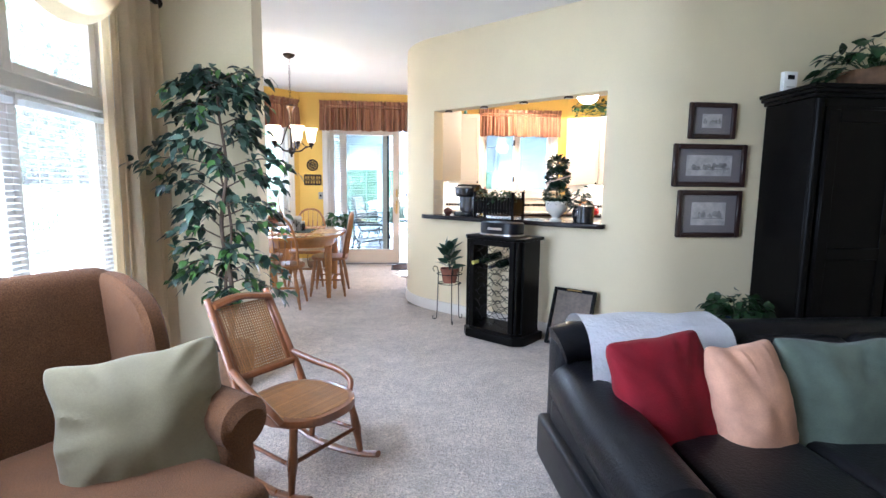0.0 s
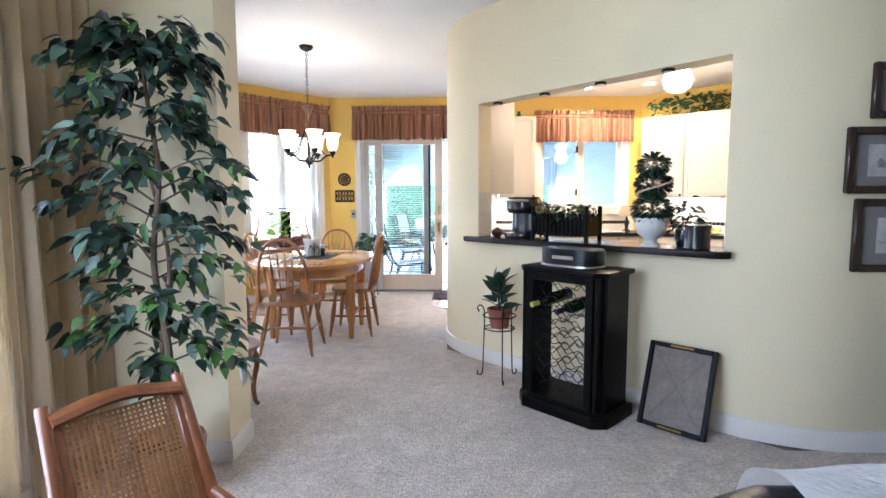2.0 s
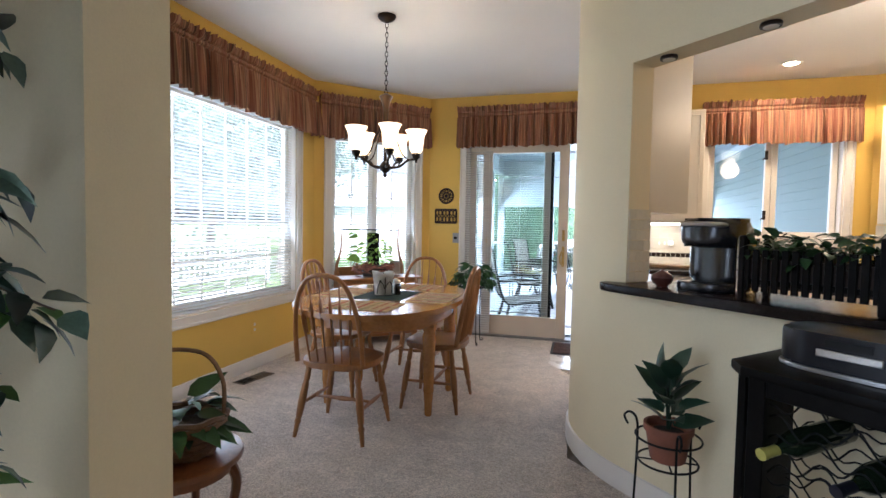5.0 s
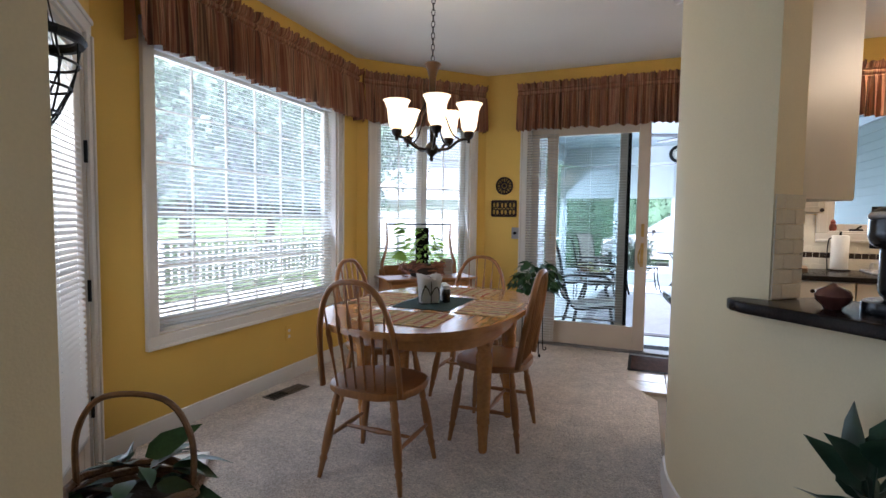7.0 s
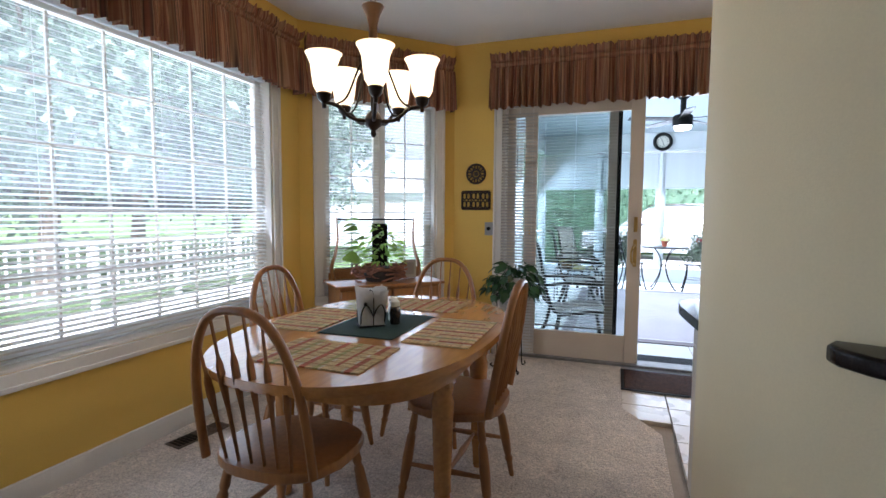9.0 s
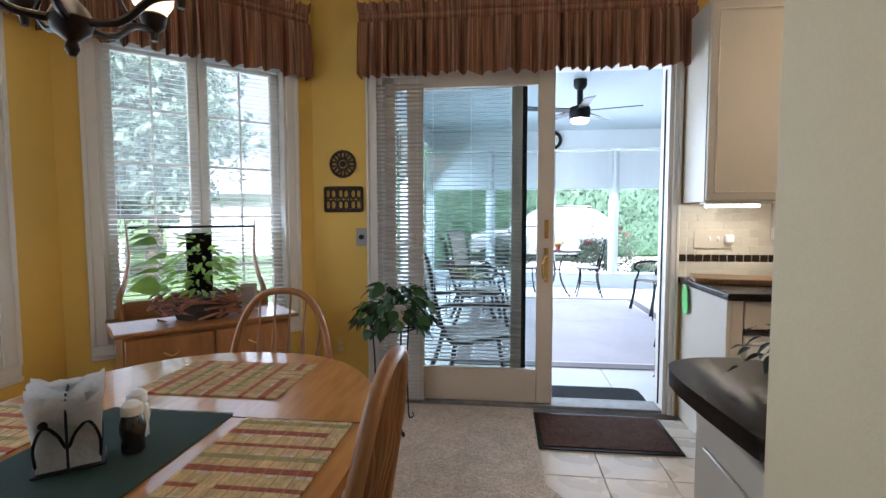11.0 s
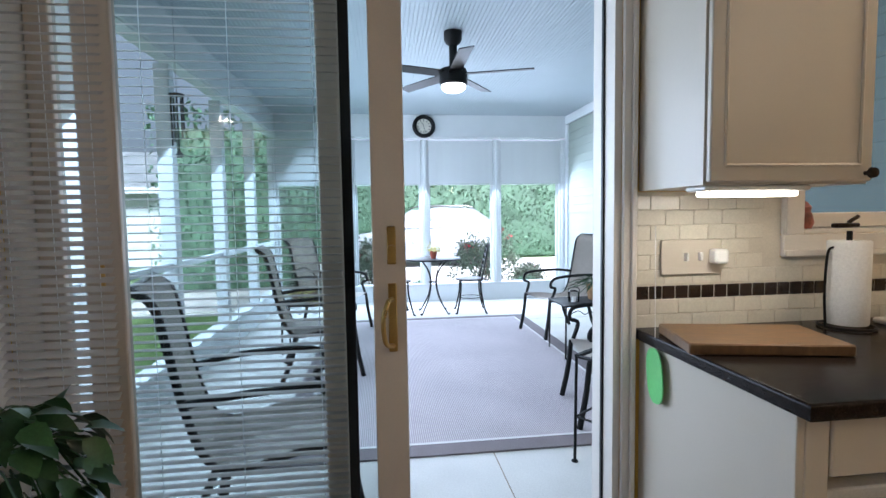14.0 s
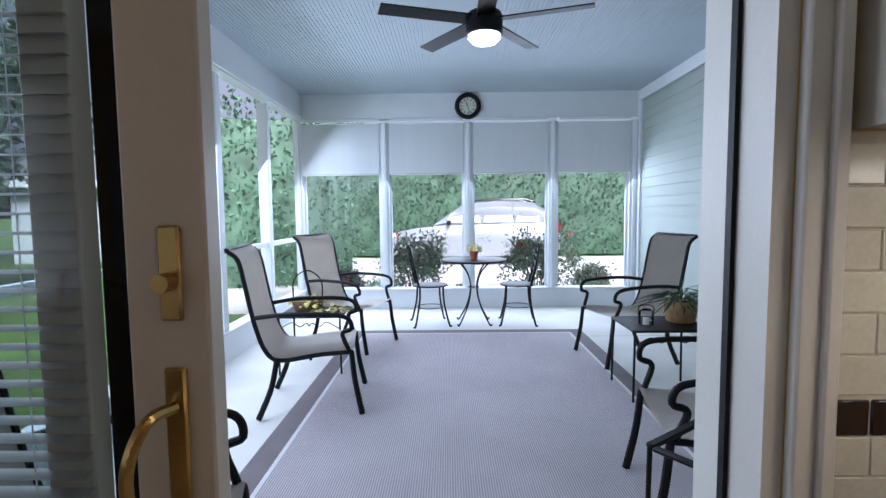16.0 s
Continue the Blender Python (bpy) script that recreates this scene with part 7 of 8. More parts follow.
part("arm_wire", bar(curve_pts([(-0.075, 0, 0.005), (-0.082, 0, 0.12), (-0.075, 0, 0.24), (-0.055, 0, 0.26)], 5), 0.004, 6), METAL, ptw)
part("spindle", bar([(0, 0, 0.28), (0, 0, 0.31)], 0.008, 8), METAL, ptw)
swp = thing("switch_plate", pose(0.935, 8.0, 1.045), "cream triple outlet and switch plate", "outlet")
part("plate", blk((0.21, 0.006, 0.115), (0, -0.006, 0), 0.002), CABINET, swp)
for x in (-0.02, 0.03):
    part("toggle", blk((0.012, 0.016, 0.028), (x, -0.015, 0.045), 0.003), WHITE, swp)
part("night_light", blk((0.05, 0.04, 0.05), (0.085, -0.028, 0.035), 0.012, None, 3), WHITE, swp, "white plug-in air freshener")
sw_ = thing("green_fly_swatter", pose(0.748, 7.88, 0.66, 0, 0, 90), "bright green plastic fly swatter hanging by the door", "fly swatter")
GREENP = mat("lime_plastic", (0.16, 0.58, 0.16), 0.4)
part("paddle", prism(ellipse(0.044, 0.085, 24, 2.6), -0.002, 0.002), GREENP, sw_, "", pose(0, 0, 0.09, 90, 8, 0))
part("handle", bar([(0, 0, 0.18), (0.005, 0, 0.55)], 0.0014, 6), WHITE, sw_)
sk_ = thing("kitchen_sink", pose(1.95, 7.68, 0.873), "white enamel double kitchen sink", "sink")
for w_, d_, x, y in ((0.80, 0.05, 0, -0.23), (0.80, 0.05, 0, 0.23), (0.05, 0.41, -0.375, 0), (0.05, 0.41, 0.375, 0), (0.04, 0.41, 0, 0)):
    part("rim", blk((w_, d_, 0.018), (x, y, 0), 0.006), bpy.data.materials["white_enamel"], sk_)
part("basin", blk((0.70, 0.41, 0.004), (0, 0, 0.0)), bpy.data.materials["white_enamel"], sk_)
sd = thing("soap_dispenser", pose(1.63, 7.93, 0.873), "brushed nickel soap dispenser by the sink", "soap dispenser")
part("body", turned([(0.02, 0), (0.02, 0.03), (0.012, 0.04), (0.012, 0.07)], 14), STEEL, sd)
part("spout", bar([(0, 0, 0.065), (0.06, -0.03, 0.07), (0.10, -0.05, 0.06)], 0.006, 8), STEEL, sd)
fc = thing("faucet", pose(1.98, 7.93, 0.873), "brushed nickel kitchen faucet", "faucet")
part("base", turned([(0.03, 0), (0.028, 0.03), (0.018, 0.05)], 16), STEEL, fc)
part("spout", bar(curve_pts([(0, 0, 0.04), (0, 0, 0.20), (0, -0.08, 0.27), (0, -0.18, 0.22)], 6), 0.012, 10), STEEL, fc)
fg = thing("bird_figurine", pose(1.40, 8.05, 1.187), "small red and brown ceramic bird figurine on the sill", "figurine")
part("figure", turned([(0.02, 0), (0.028, 0.02), (0.022, 0.05), (0.016, 0.06), (0.02, 0.075), (0.004, 0.095)], 14), mat("red_brown_glaze", (0.28, 0.07, 0.04), 0.4, var=0.6, scale=30), fg)
for k, (x0, h0) in enumerate(((1.52, 0.05), (2.0, 0.05))):
    lk = thing("window_crank", pose(x0 + 0.03, 8.04, 1.188), "dark bronze casement window crank", "window crank", "window cranks")
    part("base", blk((0.09, 0.03, 0.016), (0, 0, 0), 0.004), BRONZE, lk)
    part("lever", bar([(0, -0.01, 0.018), (0.03, -0.02, 0.04)], 0.007, 8), BRONZE, lk)
for z in (1.36, 1.95):
    hg = thing("window_latch", pose(1.875, 8.085, z), "dark bronze casement latch", "latch", "window latches")
    part("plate", blk((0.03, 0.012, 0.09), (0, 0, 0), 0.003), BRONZE, hg)
    part("lever", bar([(0, -0.008, 0.03), (-0.035, -0.014, 0.0)], 0.006, 6), BRONZE, hg)
# things on the far worktop and on the cabinets
ivc = thing("ivy_garland", KM @ pose(0.95, -0.18, UT - 0.038), "green ivy garland along the top of the cabinets", "plant")
rg = np.random.default_rng(3)
gl = [((x, y, z), (dx, dy, dz), l, l * 0.6) for x, y, z, dx, dy, dz, l in zip(*[rg.uniform(a, b, 520) for a, b in ((-0.75, 1.2), (-0.14, 0.14), (0.01, 0.22), (-1, 1), (-1, 1), (-0.3, 0.9), (0.05, 0.11))])]
part("foliage", broad_leaves(gl, 3), LEAF, ivc)
part("vine", bar([(x, 0.05 * math.sin(x * 9), 0.03) for x in [-0.75 + 0.1 * i for i in range(20)]], 0.006, 5), BARK, ivc)
gls = thing("glass_jars", pose(0.98, 7.84, UT), "pair of small green glass jars on the cabinet", "jar")
for x in (-0.06, 0.05):
    part("jar", turned([(0.03, 0), (0.035, 0.03), (0.02, 0.07), (0.024, 0.09)], 14), mat("green_glass", (0.03, 0.14, 0.10), 0.1) if x < 0 else bpy.data.materials["green_glass"], gls, "", pose(x, 0, 0))
kbl = thing("knife_block", KM @ pose(0.45, -0.30, 0.875), "light wooden knife block on the worktop", "knife block")
part("block", blk((0.10, 0.16, 0.20), (0, 0, 0), 0.006, pose(0, 0, 0.0, 0)), OAK, kbl)
for k in range(3):
    part("knife_handle", blk((0.018, 0.022, 0.08), (-0.03 + 0.03 * k, -0.03, 0.201), 0.004), METAL, kbl)
apl = thing("red_jar", KM @ pose(0.66, -0.36, 0.875), "glossy red apple-shaped jar on the worktop", "jar")
part("jar", turned([(0.03, 0), (0.055, 0.03), (0.06, 0.06), (0.04, 0.095), (0.015, 0.10)], 18), mat("red_glaze", (0.35, 0.015, 0.012), 0.15), apl)
part("lid", turned([(0.02, 0.101), (0.008, 0.12), (0.002, 0.125)], 12), WHITE, apl)
tl = thing("table_lamp", pose(2.50, 7.82, 0.873), "small lamp with a tan cone shade on the worktop", "lamp")
part("base", turned([(0.05, 0), (0.05, 0.01), (0.018, 0.03), (0.03, 0.10), (0.015, 0.17), (0.008, 0.22)], 16), BRONZE, tl)
part("shade", turned([(0.115, 0.20), (0.065, 0.34), (0.06, 0.34), (0.11, 0.20)], 24, cap=False), mat("tan_lampshade", (0.42, 0.33, 0.22), 0.9), tl)
fr_ = thing("fruit_plate", KM @ pose(1.05, -0.36, 0.875), "pale plate with green and yellow fruit", "plate")
part("plate", turned([(0.05, 0), (0.11, 0.015), (0.112, 0.018), (0.002, 0.008)], 24), WHITE, fr_)
for k, c in enumerate(((0.35, 0.4, 0.05), (0.55, 0.42, 0.06), (0.3, 0.38, 0.05))):
    part("fruit", turned([(0.005, -0.03), (0.03, -0.015), (0.034, 0.005), (0.02, 0.03), (0.003, 0.034)], 12), mat("fruit_skin", c, 0.4), fr_, "", pose(0.045 * math.cos(k * 2.1), 0.045 * math.sin(k * 2.1), 0.046))

# peninsula behind the curved wall
PEN = [(p.x, p.y) for p in curve_pts([(0.094, 5.672, 0), (0.076, 5.84, 0), (0.066, 6.0, 0), (0.085, 6.11, 0), (0.17, 6.17, 0), (0.30, 6.175, 0), (0.40, 6.10, 0)], 6)] + [(0.85, 5.62), (2.22, 4.25), (1.80, 3.78), (0.45, 5.13), (0.32, 5.32), (0.245, 5.56), (0.245, 5.672)]
structure("peninsula_counter", prism(PEN, 0.838, 0.876, 0.012, 3), GRANITE, "dark polished stone peninsula counter with a rounded end", "countertop")
PB = [(0.15, 5.68), (0.15, 6.09), (0.32, 6.09), (0.80, 5.57), (2.14, 4.23), (1.81, 3.86), (0.50, 5.17), (0.36, 5.36)]
pn = solo("peninsula_cabinet", prism(PB, 0.0, 0.837), CABINET, Matrix(), "white painted peninsula cabinet under the dark counter", "cabinet")
dwp = thing("cabinet_door_panel", pose(0.147, 6.065, 0.09, 0, 0, -90), "white raised panel on the peninsula end", "panel")
part("panel", blk((0.33, 0.016, 0.70), (0.175, -0.008, 0), 0.004), CABINET, dwp)
part("bead", blk((0.21, 0.008, 0.56), (0.175, -0.02, 0.07), 0.003), CABINET, dwp)
pot_plant("glass_vase_sprig", pose(0.31, 5.98, 0.877), "leafy green sprigs in a clear jar on the peninsula", [(0.03, 0), (0.035, 0.01), (0.04, 0.06), (0.035, 0.09)], mat("dusky_jar_glass", (0.10, 0.13, 0.11), 0.1), bushy(71, 44, 0.13, 0.03, 0.15, 0.042, 0.024, 0.5), LEAFDARK, 71)

# floor tiles of the kitchen
tf = thing("tile_floor", pose(0, 0, 0), "beige square ceramic floor tiles with dark joints", "floor", "", "structure")
full = finish(blk((0.311, 0.241, 0.026), (0, 0, -0.03), 0.003))
for i in range(-1, 11):
    for j in range(11):
        x, y = 0.162 + 0.157 + 0.315 * i, 7.44 + 0.1225 - 0.245 * (j - 2)
        if x < 0 and y < 7.1:
            continue
        if y > 8.0 or y < 5.6:
            continue
        if x < 0.1 and y < 6.9:
            continue
        part("tile", full, TILE, tf, "", pose(x, y, 0))

# ---- porch furniture ----
SLING = mat("taupe_sling_fabric", (0.60, 0.55, 0.50), 0.8, var=0.05, scale=6, bump=0.5, bscale=500, fine=0.15, fscale=400)
RUGM = bpy.data.materials.new("ribbed_mauve_rug")
RUGM.use_nodes = True
_n, _l = RUGM.node_tree.nodes, RUGM.node_tree.links
_tc = _n.new("ShaderNodeTexCoord")
_w = _n.new("ShaderNodeTexWave")
_w.inputs["Scale"].default_value, _w.inputs["Distortion"].default_value = 26, 0.4
_l.new(_tc.outputs["Object"], _w.inputs["Vector"])
_ns = _n.new("ShaderNodeTexNoise")
_ns.inputs["Scale"].default_value = 1.6
_l.new(_tc.outputs["Object"], _ns.inputs["Vector"])
_ad = _n.new("ShaderNodeMath")
_ad.operation = "MULTIPLY_ADD"
_ad.inputs[1].default_value, _ad.inputs[2].default_value = 0.55, 0.1
_l.new(_w.outputs["Fac"], _ad.inputs[0])
_ad2 = _n.new("ShaderNodeMath")
_ad2.operation = "MULTIPLY_ADD"
_ad2.inputs[1].default_value = 0.35
_l.new(_ns.outputs[0], _ad2.inputs[0])
_l.new(_ad.outputs[0], _ad2.inputs[2])
_r = _n.new("ShaderNodeValToRGB")
_r.color_ramp.elements[0].color, _r.color_ramp.elements[1].color = (0.17, 0.148, 0.158, 1), (0.60, 0.545, 0.565, 1)
_l.new(_ad2.outputs[0], _r.inputs[0])
_l.new(_r.outputs[0], _n["Principled BSDF"].inputs["Base Color"])
_n["Principled BSDF"].inputs["Roughness"].default_value = 0.9
_b = _n.new("ShaderNodeBump")
_b.inputs["Strength"].default_value, _b.inputs["Distance"].default_value = 0.6, 0.004
_l.new(_w.outputs["Fac"], _b.inputs["Height"])
_l.new(_b.outputs[0], _n["Principled BSDF"].inputs["Normal"])

rug = thing("outdoor_rug", pose(0.48, 10.84, PF), "ribbed mauve grey outdoor rug with a white border line", "rug")
part("field", blk((2.12, 3.30, 0.010), (0, 0, 0.001), 0.002), RUGM, rug)
RB = mat("mauve_border", (0.17, 0.145, 0.15), 0.9, var=0.1, bump=0.4, bscale=200)
WL = mat("white_rug_line", (0.62, 0.60, 0.60), 0.9, var=0.05)
for x in (-1.07, 1.07):
    part("stripe", blk((0.022, 3.34, 0.0105), (x, 0, 0.001)), WL, rug)
    part("border", blk((0.13, 3.60, 0.010), (x * 1.0715, 0, 0.001), 0.002), RB, rug)
for y in (-1.66, 1.66):
    part("stripe", blk((2.12, 0.022, 0.0105), (0, y, 0.001)), WL, rug)
    part("border", blk((2.16, 0.13, 0.010), (0, y * 1.046, 0.001), 0.002), RB, rug)


def sling_chair(m, label="high-backed patio armchair with taupe sling and black frame"):
    c = thing("patio_chair", m, label, "chair", "patio chairs")
    prof = [(p.x, p.y) for p in curve_pts([(y, z, 0) for y, z in ((0.26, 0.41), (0.05, 0.40), (-0.18, 0.375), (-0.27, 0.44), (-0.33, 0.62), (-0.375, 0.85), (-0.41, 1.00), (-0.475, 1.06))], 5)]
    bm = bmesh.new()
    rows = [[bm.verts.new((x, y, z + 0.012 - 0.016 * (1 - (x / 0.268) ** 2))) for x in (-0.268, -0.15, 0, 0.15, 0.268)] for y, z in prof]
    for a, b in zip(rows, rows[1:]):
        for i in range(4):
            bm.faces.new((a[i], a[i + 1], b[i + 1], b[i]))
    bmesh.ops.solidify(bm, geom=bm.faces, thickness=0.006)
    part("sling", bm, SLING, c, "taupe woven sling")
    for s in (-1, 1):
        part("side_rail", bar([(s * 0.262, y, z - 0.004) for y, z in prof], 0.0145, 8), METAL, c)
        part("front_leg", bar(curve_pts([(s * 0.265, 0.25, 0.41), (s * 0.27, 0.27, 0.22), (s * 0.28, 0.31, 0.012)], 5), 0.0165, 8, 0.019), METAL, c)
        part("back_leg", bar(curve_pts([(s * 0.265, -0.20, 0.39), (s * 0.27, -0.24, 0.20), (s * 0.275, -0.32, 0.012)], 5), 0.0165, 8, 0.019), METAL, c)
        part("armrest", bar(curve_pts([(s * 0.262, -0.33, 0.64), (s * 0.29, -0.15, 0.66), (s * 0.30, 0.10, 0.655), (s * 0.30, 0.23, 0.63), (s * 0.29, 0.255, 0.56), (s * 0.285, 0.20, 0.53), (s * 0.27, 0.235, 0.42)], 5), 0.0145, 8), METAL, c)
    part("seat_brace", bar([(-0.26, 0.0, 0.37), (0.26, 0.0, 0.37)], 0.010, 8), METAL, c)
    part("head_bar", bar([(-0.26, -0.475, 1.06), (0.26, -0.475, 1.06)], 0.011, 8), METAL, c)
    return c


sc = sling_chair(pose(-0.60, 10.68, PF, 0, 0, -82))
copy_thing(sc, pose(-0.62, 12.10, PF, 0, 0, -112))
copy_thing(sc, pose(1.80, 11.62, PF, 0, 0, 101))
copy_thing(sc, pose(1.42, 9.45, PF, 0, 0, 80))
copy_thing(sc, pose(-0.53, 8.61, PF, 0, 0, -74))


def iron_table(m, w, d, h, label):
    t = thing("side_table", m, label, "side table", "porch side tables")
    part("top", blk((w, d, 0.012), (0, 0, h - 0.012), 0.003), METAL, t)
    for s in (-1, 1):
        part("rim", bar([(s * w / 2, -d / 2, h - 0.006), (s * w / 2, d / 2, h - 0.006)], 0.009, 6), METAL, t)
        part("rim", bar([(-w / 2, s * d / 2, h - 0.006), (w / 2, s * d / 2, h - 0.006)], 0.009, 6), METAL, t)
        for q in (-1, 1):
            part("leg", bar([(s * (w / 2 - 0.01), q * (d / 2 - 0.01), h - 0.01), (s * (w / 2 - 0.005), q * (d / 2 - 0.005), 0.0)], 0.008, 6), METAL, t)
        part("scroll", bar(curve_pts([(s * w / 2 * 0.95, -d / 2 + 0.01, h - 0.10), (s * w / 2 * 0.55, -d / 2 + 0.01, h - 0.05), (s * w / 2 * 0.3, -d / 2 + 0.01, h - 0.085), (s * w / 2 * 0.1, -d / 2 + 0.01, h - 0.055), (0, -d / 2 + 0.01, h - 0.08)], 5), 0.004, 6), METAL, t)
    return t


iron_table(pose(1.76, 10.82, PF), 0.52, 0.44, 0.49, "black wrought iron side table beside a patio chair")
iron_table(pose(-0.80, 11.42, PF), 0.50, 0.40, 0.47, "black wrought iron side table between patio chairs")
fs = thing("iron_stand", pose(1.17, 8.84, PF, 0, 0, -54), "open black iron stand with straight legs beside the porch doorway", "stand")
for s_ in (-1, 1):
    for q_ in (-1, 1):
        part("leg", bar([(s_ * 0.19, q_ * 0.19, 0.56), (s_ * 0.195, q_ * 0.195, 0.012)], 0.008, 8), METAL, fs)
        part("foot", turned([(0.018, 0.0), (0.016, 0.008), (0.009, 0.014)], 10), METAL, fs, "", pose(s_ * 0.195, q_ * 0.195, 0))
    part("side_bar", blk((0.030, 0.38, 0.016), (s_ * 0.19, 0, 0.552), 0.004), METAL, fs)
    part("end_bar", blk((0.35, 0.026, 0.014), (0, s_ * 0.19, 0.552), 0.004), METAL, fs)
    part("brace", bar([(s_ * 0.192, -0.19, 0.24), (s_ * 0.192, 0.19, 0.24)], 0.006, 6), METAL, fs)
    part("brace", bar([(-0.192, s_ * 0.192, 0.24), (0.192, s_ * 0.192, 0.24)], 0.006, 6), METAL, fs)
pot_plant("spider_plant", pose(1.92, 10.86, PF + 0.492), "grassy spider plant in a wicker basket", [(0.085, 0), (0.095, 0.01), (0.115, 0.14), (0.115, 0.15)], mat("tan_wicker", (0.34, 0.20, 0.09), 0.7, var=0.3, scale=30, bump=0.8, bscale=90), bushy(81, 110, 0.13, 0.13, 0.24, 0.22, 0.016, 0.1), LEAF, 81)
ln_ = thing("glass_lantern", pose(1.64, 10.76, PF + 0.49), "small clear glass lantern with a wire bail", "lantern")
part("jar", turned([(0.045, 0), (0.05, 0.01), (0.05, 0.09), (0.03, 0.11)], 16, cap=False), GLASS, ln_)
part("candle", turned([(0.02, 0.005), (0.02, 0.05), (0.002, 0.052)], 12), WHITE, ln_)
part("bail", bar(curve_pts([(-0.05, 0, 0.05), (-0.045, 0, 0.13), (0.045, 0, 0.13), (0.05, 0, 0.05)], 5), 0.004, 6), METAL, ln_)
bq = thing("flower_basket", pose(-0.86, 11.42, PF + 0.47), "dark wicker basket with yellow flowers and hoop handle", "basket")
part("basket", turned([(0.09, 0), (0.11, 0.02), (0.13, 0.09), (0.125, 0.10), (0.10, 0.05)], 20), WICKER, bq)
part("handle", bar(curve_pts([(-0.12, 0, 0.09), (-0.11, 0, 0.26), (0, 0, 0.34), (0.11, 0, 0.26), (0.12, 0, 0.09)], 5), 0.006, 6), METAL, bq)
YEL = mat("pale_yellow_petal", (0.62, 0.56, 0.22), 0.7, rand=0.2)
part("flowers", broad_leaves(bushy(91, 90, 0.13, 0.07, 0.14, 0.05, 0.04), 91), YEL, bq, "pale yellow silk flowers")
bq2 = thing("flower_sprig", pose(-0.66, 11.36, PF + 0.47), "loose bunch of pale yellow silk flowers", "flowers")
part("flowers", broad_leaves(bushy(92, 60, 0.13, 0.01, 0.06, 0.06, 0.05), 92), YEL, bq2)

bt = thing("bistro_table", pose(0.58, 13.0, PF), "round black iron bistro table", "table")
part("tabletop", turned([(0.36, 0.715), (0.37, 0.72), (0.37, 0.735), (0.36, 0.74), (0.002, 0.741)], 36), METAL, bt)
for k in range(4):
    a = math.pi / 4 + k * math.pi / 2
    part("leg", bar(curve_pts([(r * math.cos(a), r * math.sin(a), z) for r, z in ((0.22, 0.71), (0.10, 0.58), (0.05, 0.42), (0.10, 0.22), (0.22, 0.04), (0.25, 0.01), (0.27, 0.03))], 4), 0.009, 6), METAL, bt)
part("collar", bar([(0.06 * math.cos(a), 0.06 * math.sin(a), 0.42) for a in [2 * math.pi * i / 16 for i in range(17)]], 0.006, 6), METAL, bt)
pot_plant("potted_flower", pose(0.58, 12.95, PF + 0.741), "small yellow flowers in a terracotta pot", [(0.035, 0), (0.05, 0.08), (0.055, 0.095)], mat("red_clay", (0.36, 0.09, 0.05), 0.7), bushy(95, 50, 0.07, 0.09, 0.2, 0.05, 0.035), YEL, 95)


def bistro(m):
    c = thing("bistro_chair", m, "black wrought iron bistro chair with scrolled back", "chair", "bistro chairs")
    part("seat", turned([(0.19, 0.435), (0.20, 0.44), (0.20, 0.452), (0.19, 0.456), (0.002, 0.45)], 28), METAL, c)
    for sx in (-1, 1):
        for sy in (-1, 1):
            part("leg", bar(curve_pts([(sx * 0.13, sy * 0.13, 0.44), (sx * 0.14, sy * 0.14, 0.25), (sx * 0.19, sy * 0.19, 0.02), (sx * 0.21, sy * 0.21, 0.01)], 4), 0.011, 6), METAL, c)
        part("back_post", bar(curve_pts([(sx * 0.15, -0.14, 0.44), (sx * 0.13, -0.19, 0.65), (sx * 0.10, -0.23, 0.85), (sx * 0.05, -0.25, 0.91), (0.02 * sx, -0.245, 0.87)], 5), 0.013, 6), METAL, c)
    for k in range(4):
        z = 0.60 + 0.075 * k
        part("back_scroll", bar(curve_pts([(-0.12 + 0.008 * k, -0.175 - 0.016 * k, z), (-0.04, -0.18 - 0.016 * k, z + 0.03), (0, -0.18 - 0.016 * k, z), (0.04, -0.18 - 0.016 * k, z + 0.03), (0.12 - 0.008 * k, -0.175 - 0.016 * k, z)], 4), 0.010, 6), METAL, c)
    part("stretcher_ring", bar([(0.15 * math.cos(a), 0.15 * math.sin(a), 0.20) for a in [2 * math.pi * i / 20 for i in range(21)]], 0.005, 6), METAL, c)
    return c


b0 = bistro(pose(0.08, 13.0, PF, 0, 0, -80))
copy_thing(b0, pose(1.08, 13.02, PF, 0, 0, 85))

pfan = thing("ceiling_fan", pose(0.535, 10.6, 0), "black five-blade porch ceiling fan with a lit lamp", "ceiling fan")
part("canopy", turned([(0.075, PC - 0.007), (0.075, PC - 0.07), (0.06, PC - 0.10), (0.035, PC - 0.12)], 20), METAL, pfan)
part("downrod", bar([(0, 0, PC - 0.10), (0, 0, 2.46)], 0.034, 12), METAL, pfan)
part("motor", turned([(0.05, 2.48), (0.105, 2.46), (0.115, 2.44), (0.115, 2.34), (0.105, 2.33)], 28), METAL, pfan)
for k in range(5):
    part("blade", blk((0.56, 0.115, 0.008), (0.38, 0, -0.004), 0.003, pose(0, 0, 2.42, 10, 0, 72 * k + 54)), BLACKWOOD, pfan)
part("lamp_bowl", turned([(0.10, 2.329), (0.10, 2.31), (0.075, 2.285), (0.002, 2.275)], 24), mat("lit_fan_bowl", (0.9, 0.9, 0.86), 0.4, emit=(1, 0.95, 0.85), power=6.0), pfan, "lit white glass bowl")
ck = thing("wall_clock", pose(0.56, 13.895, 2.59, 90), "round black framed wall clock with a cream dial", "clock")
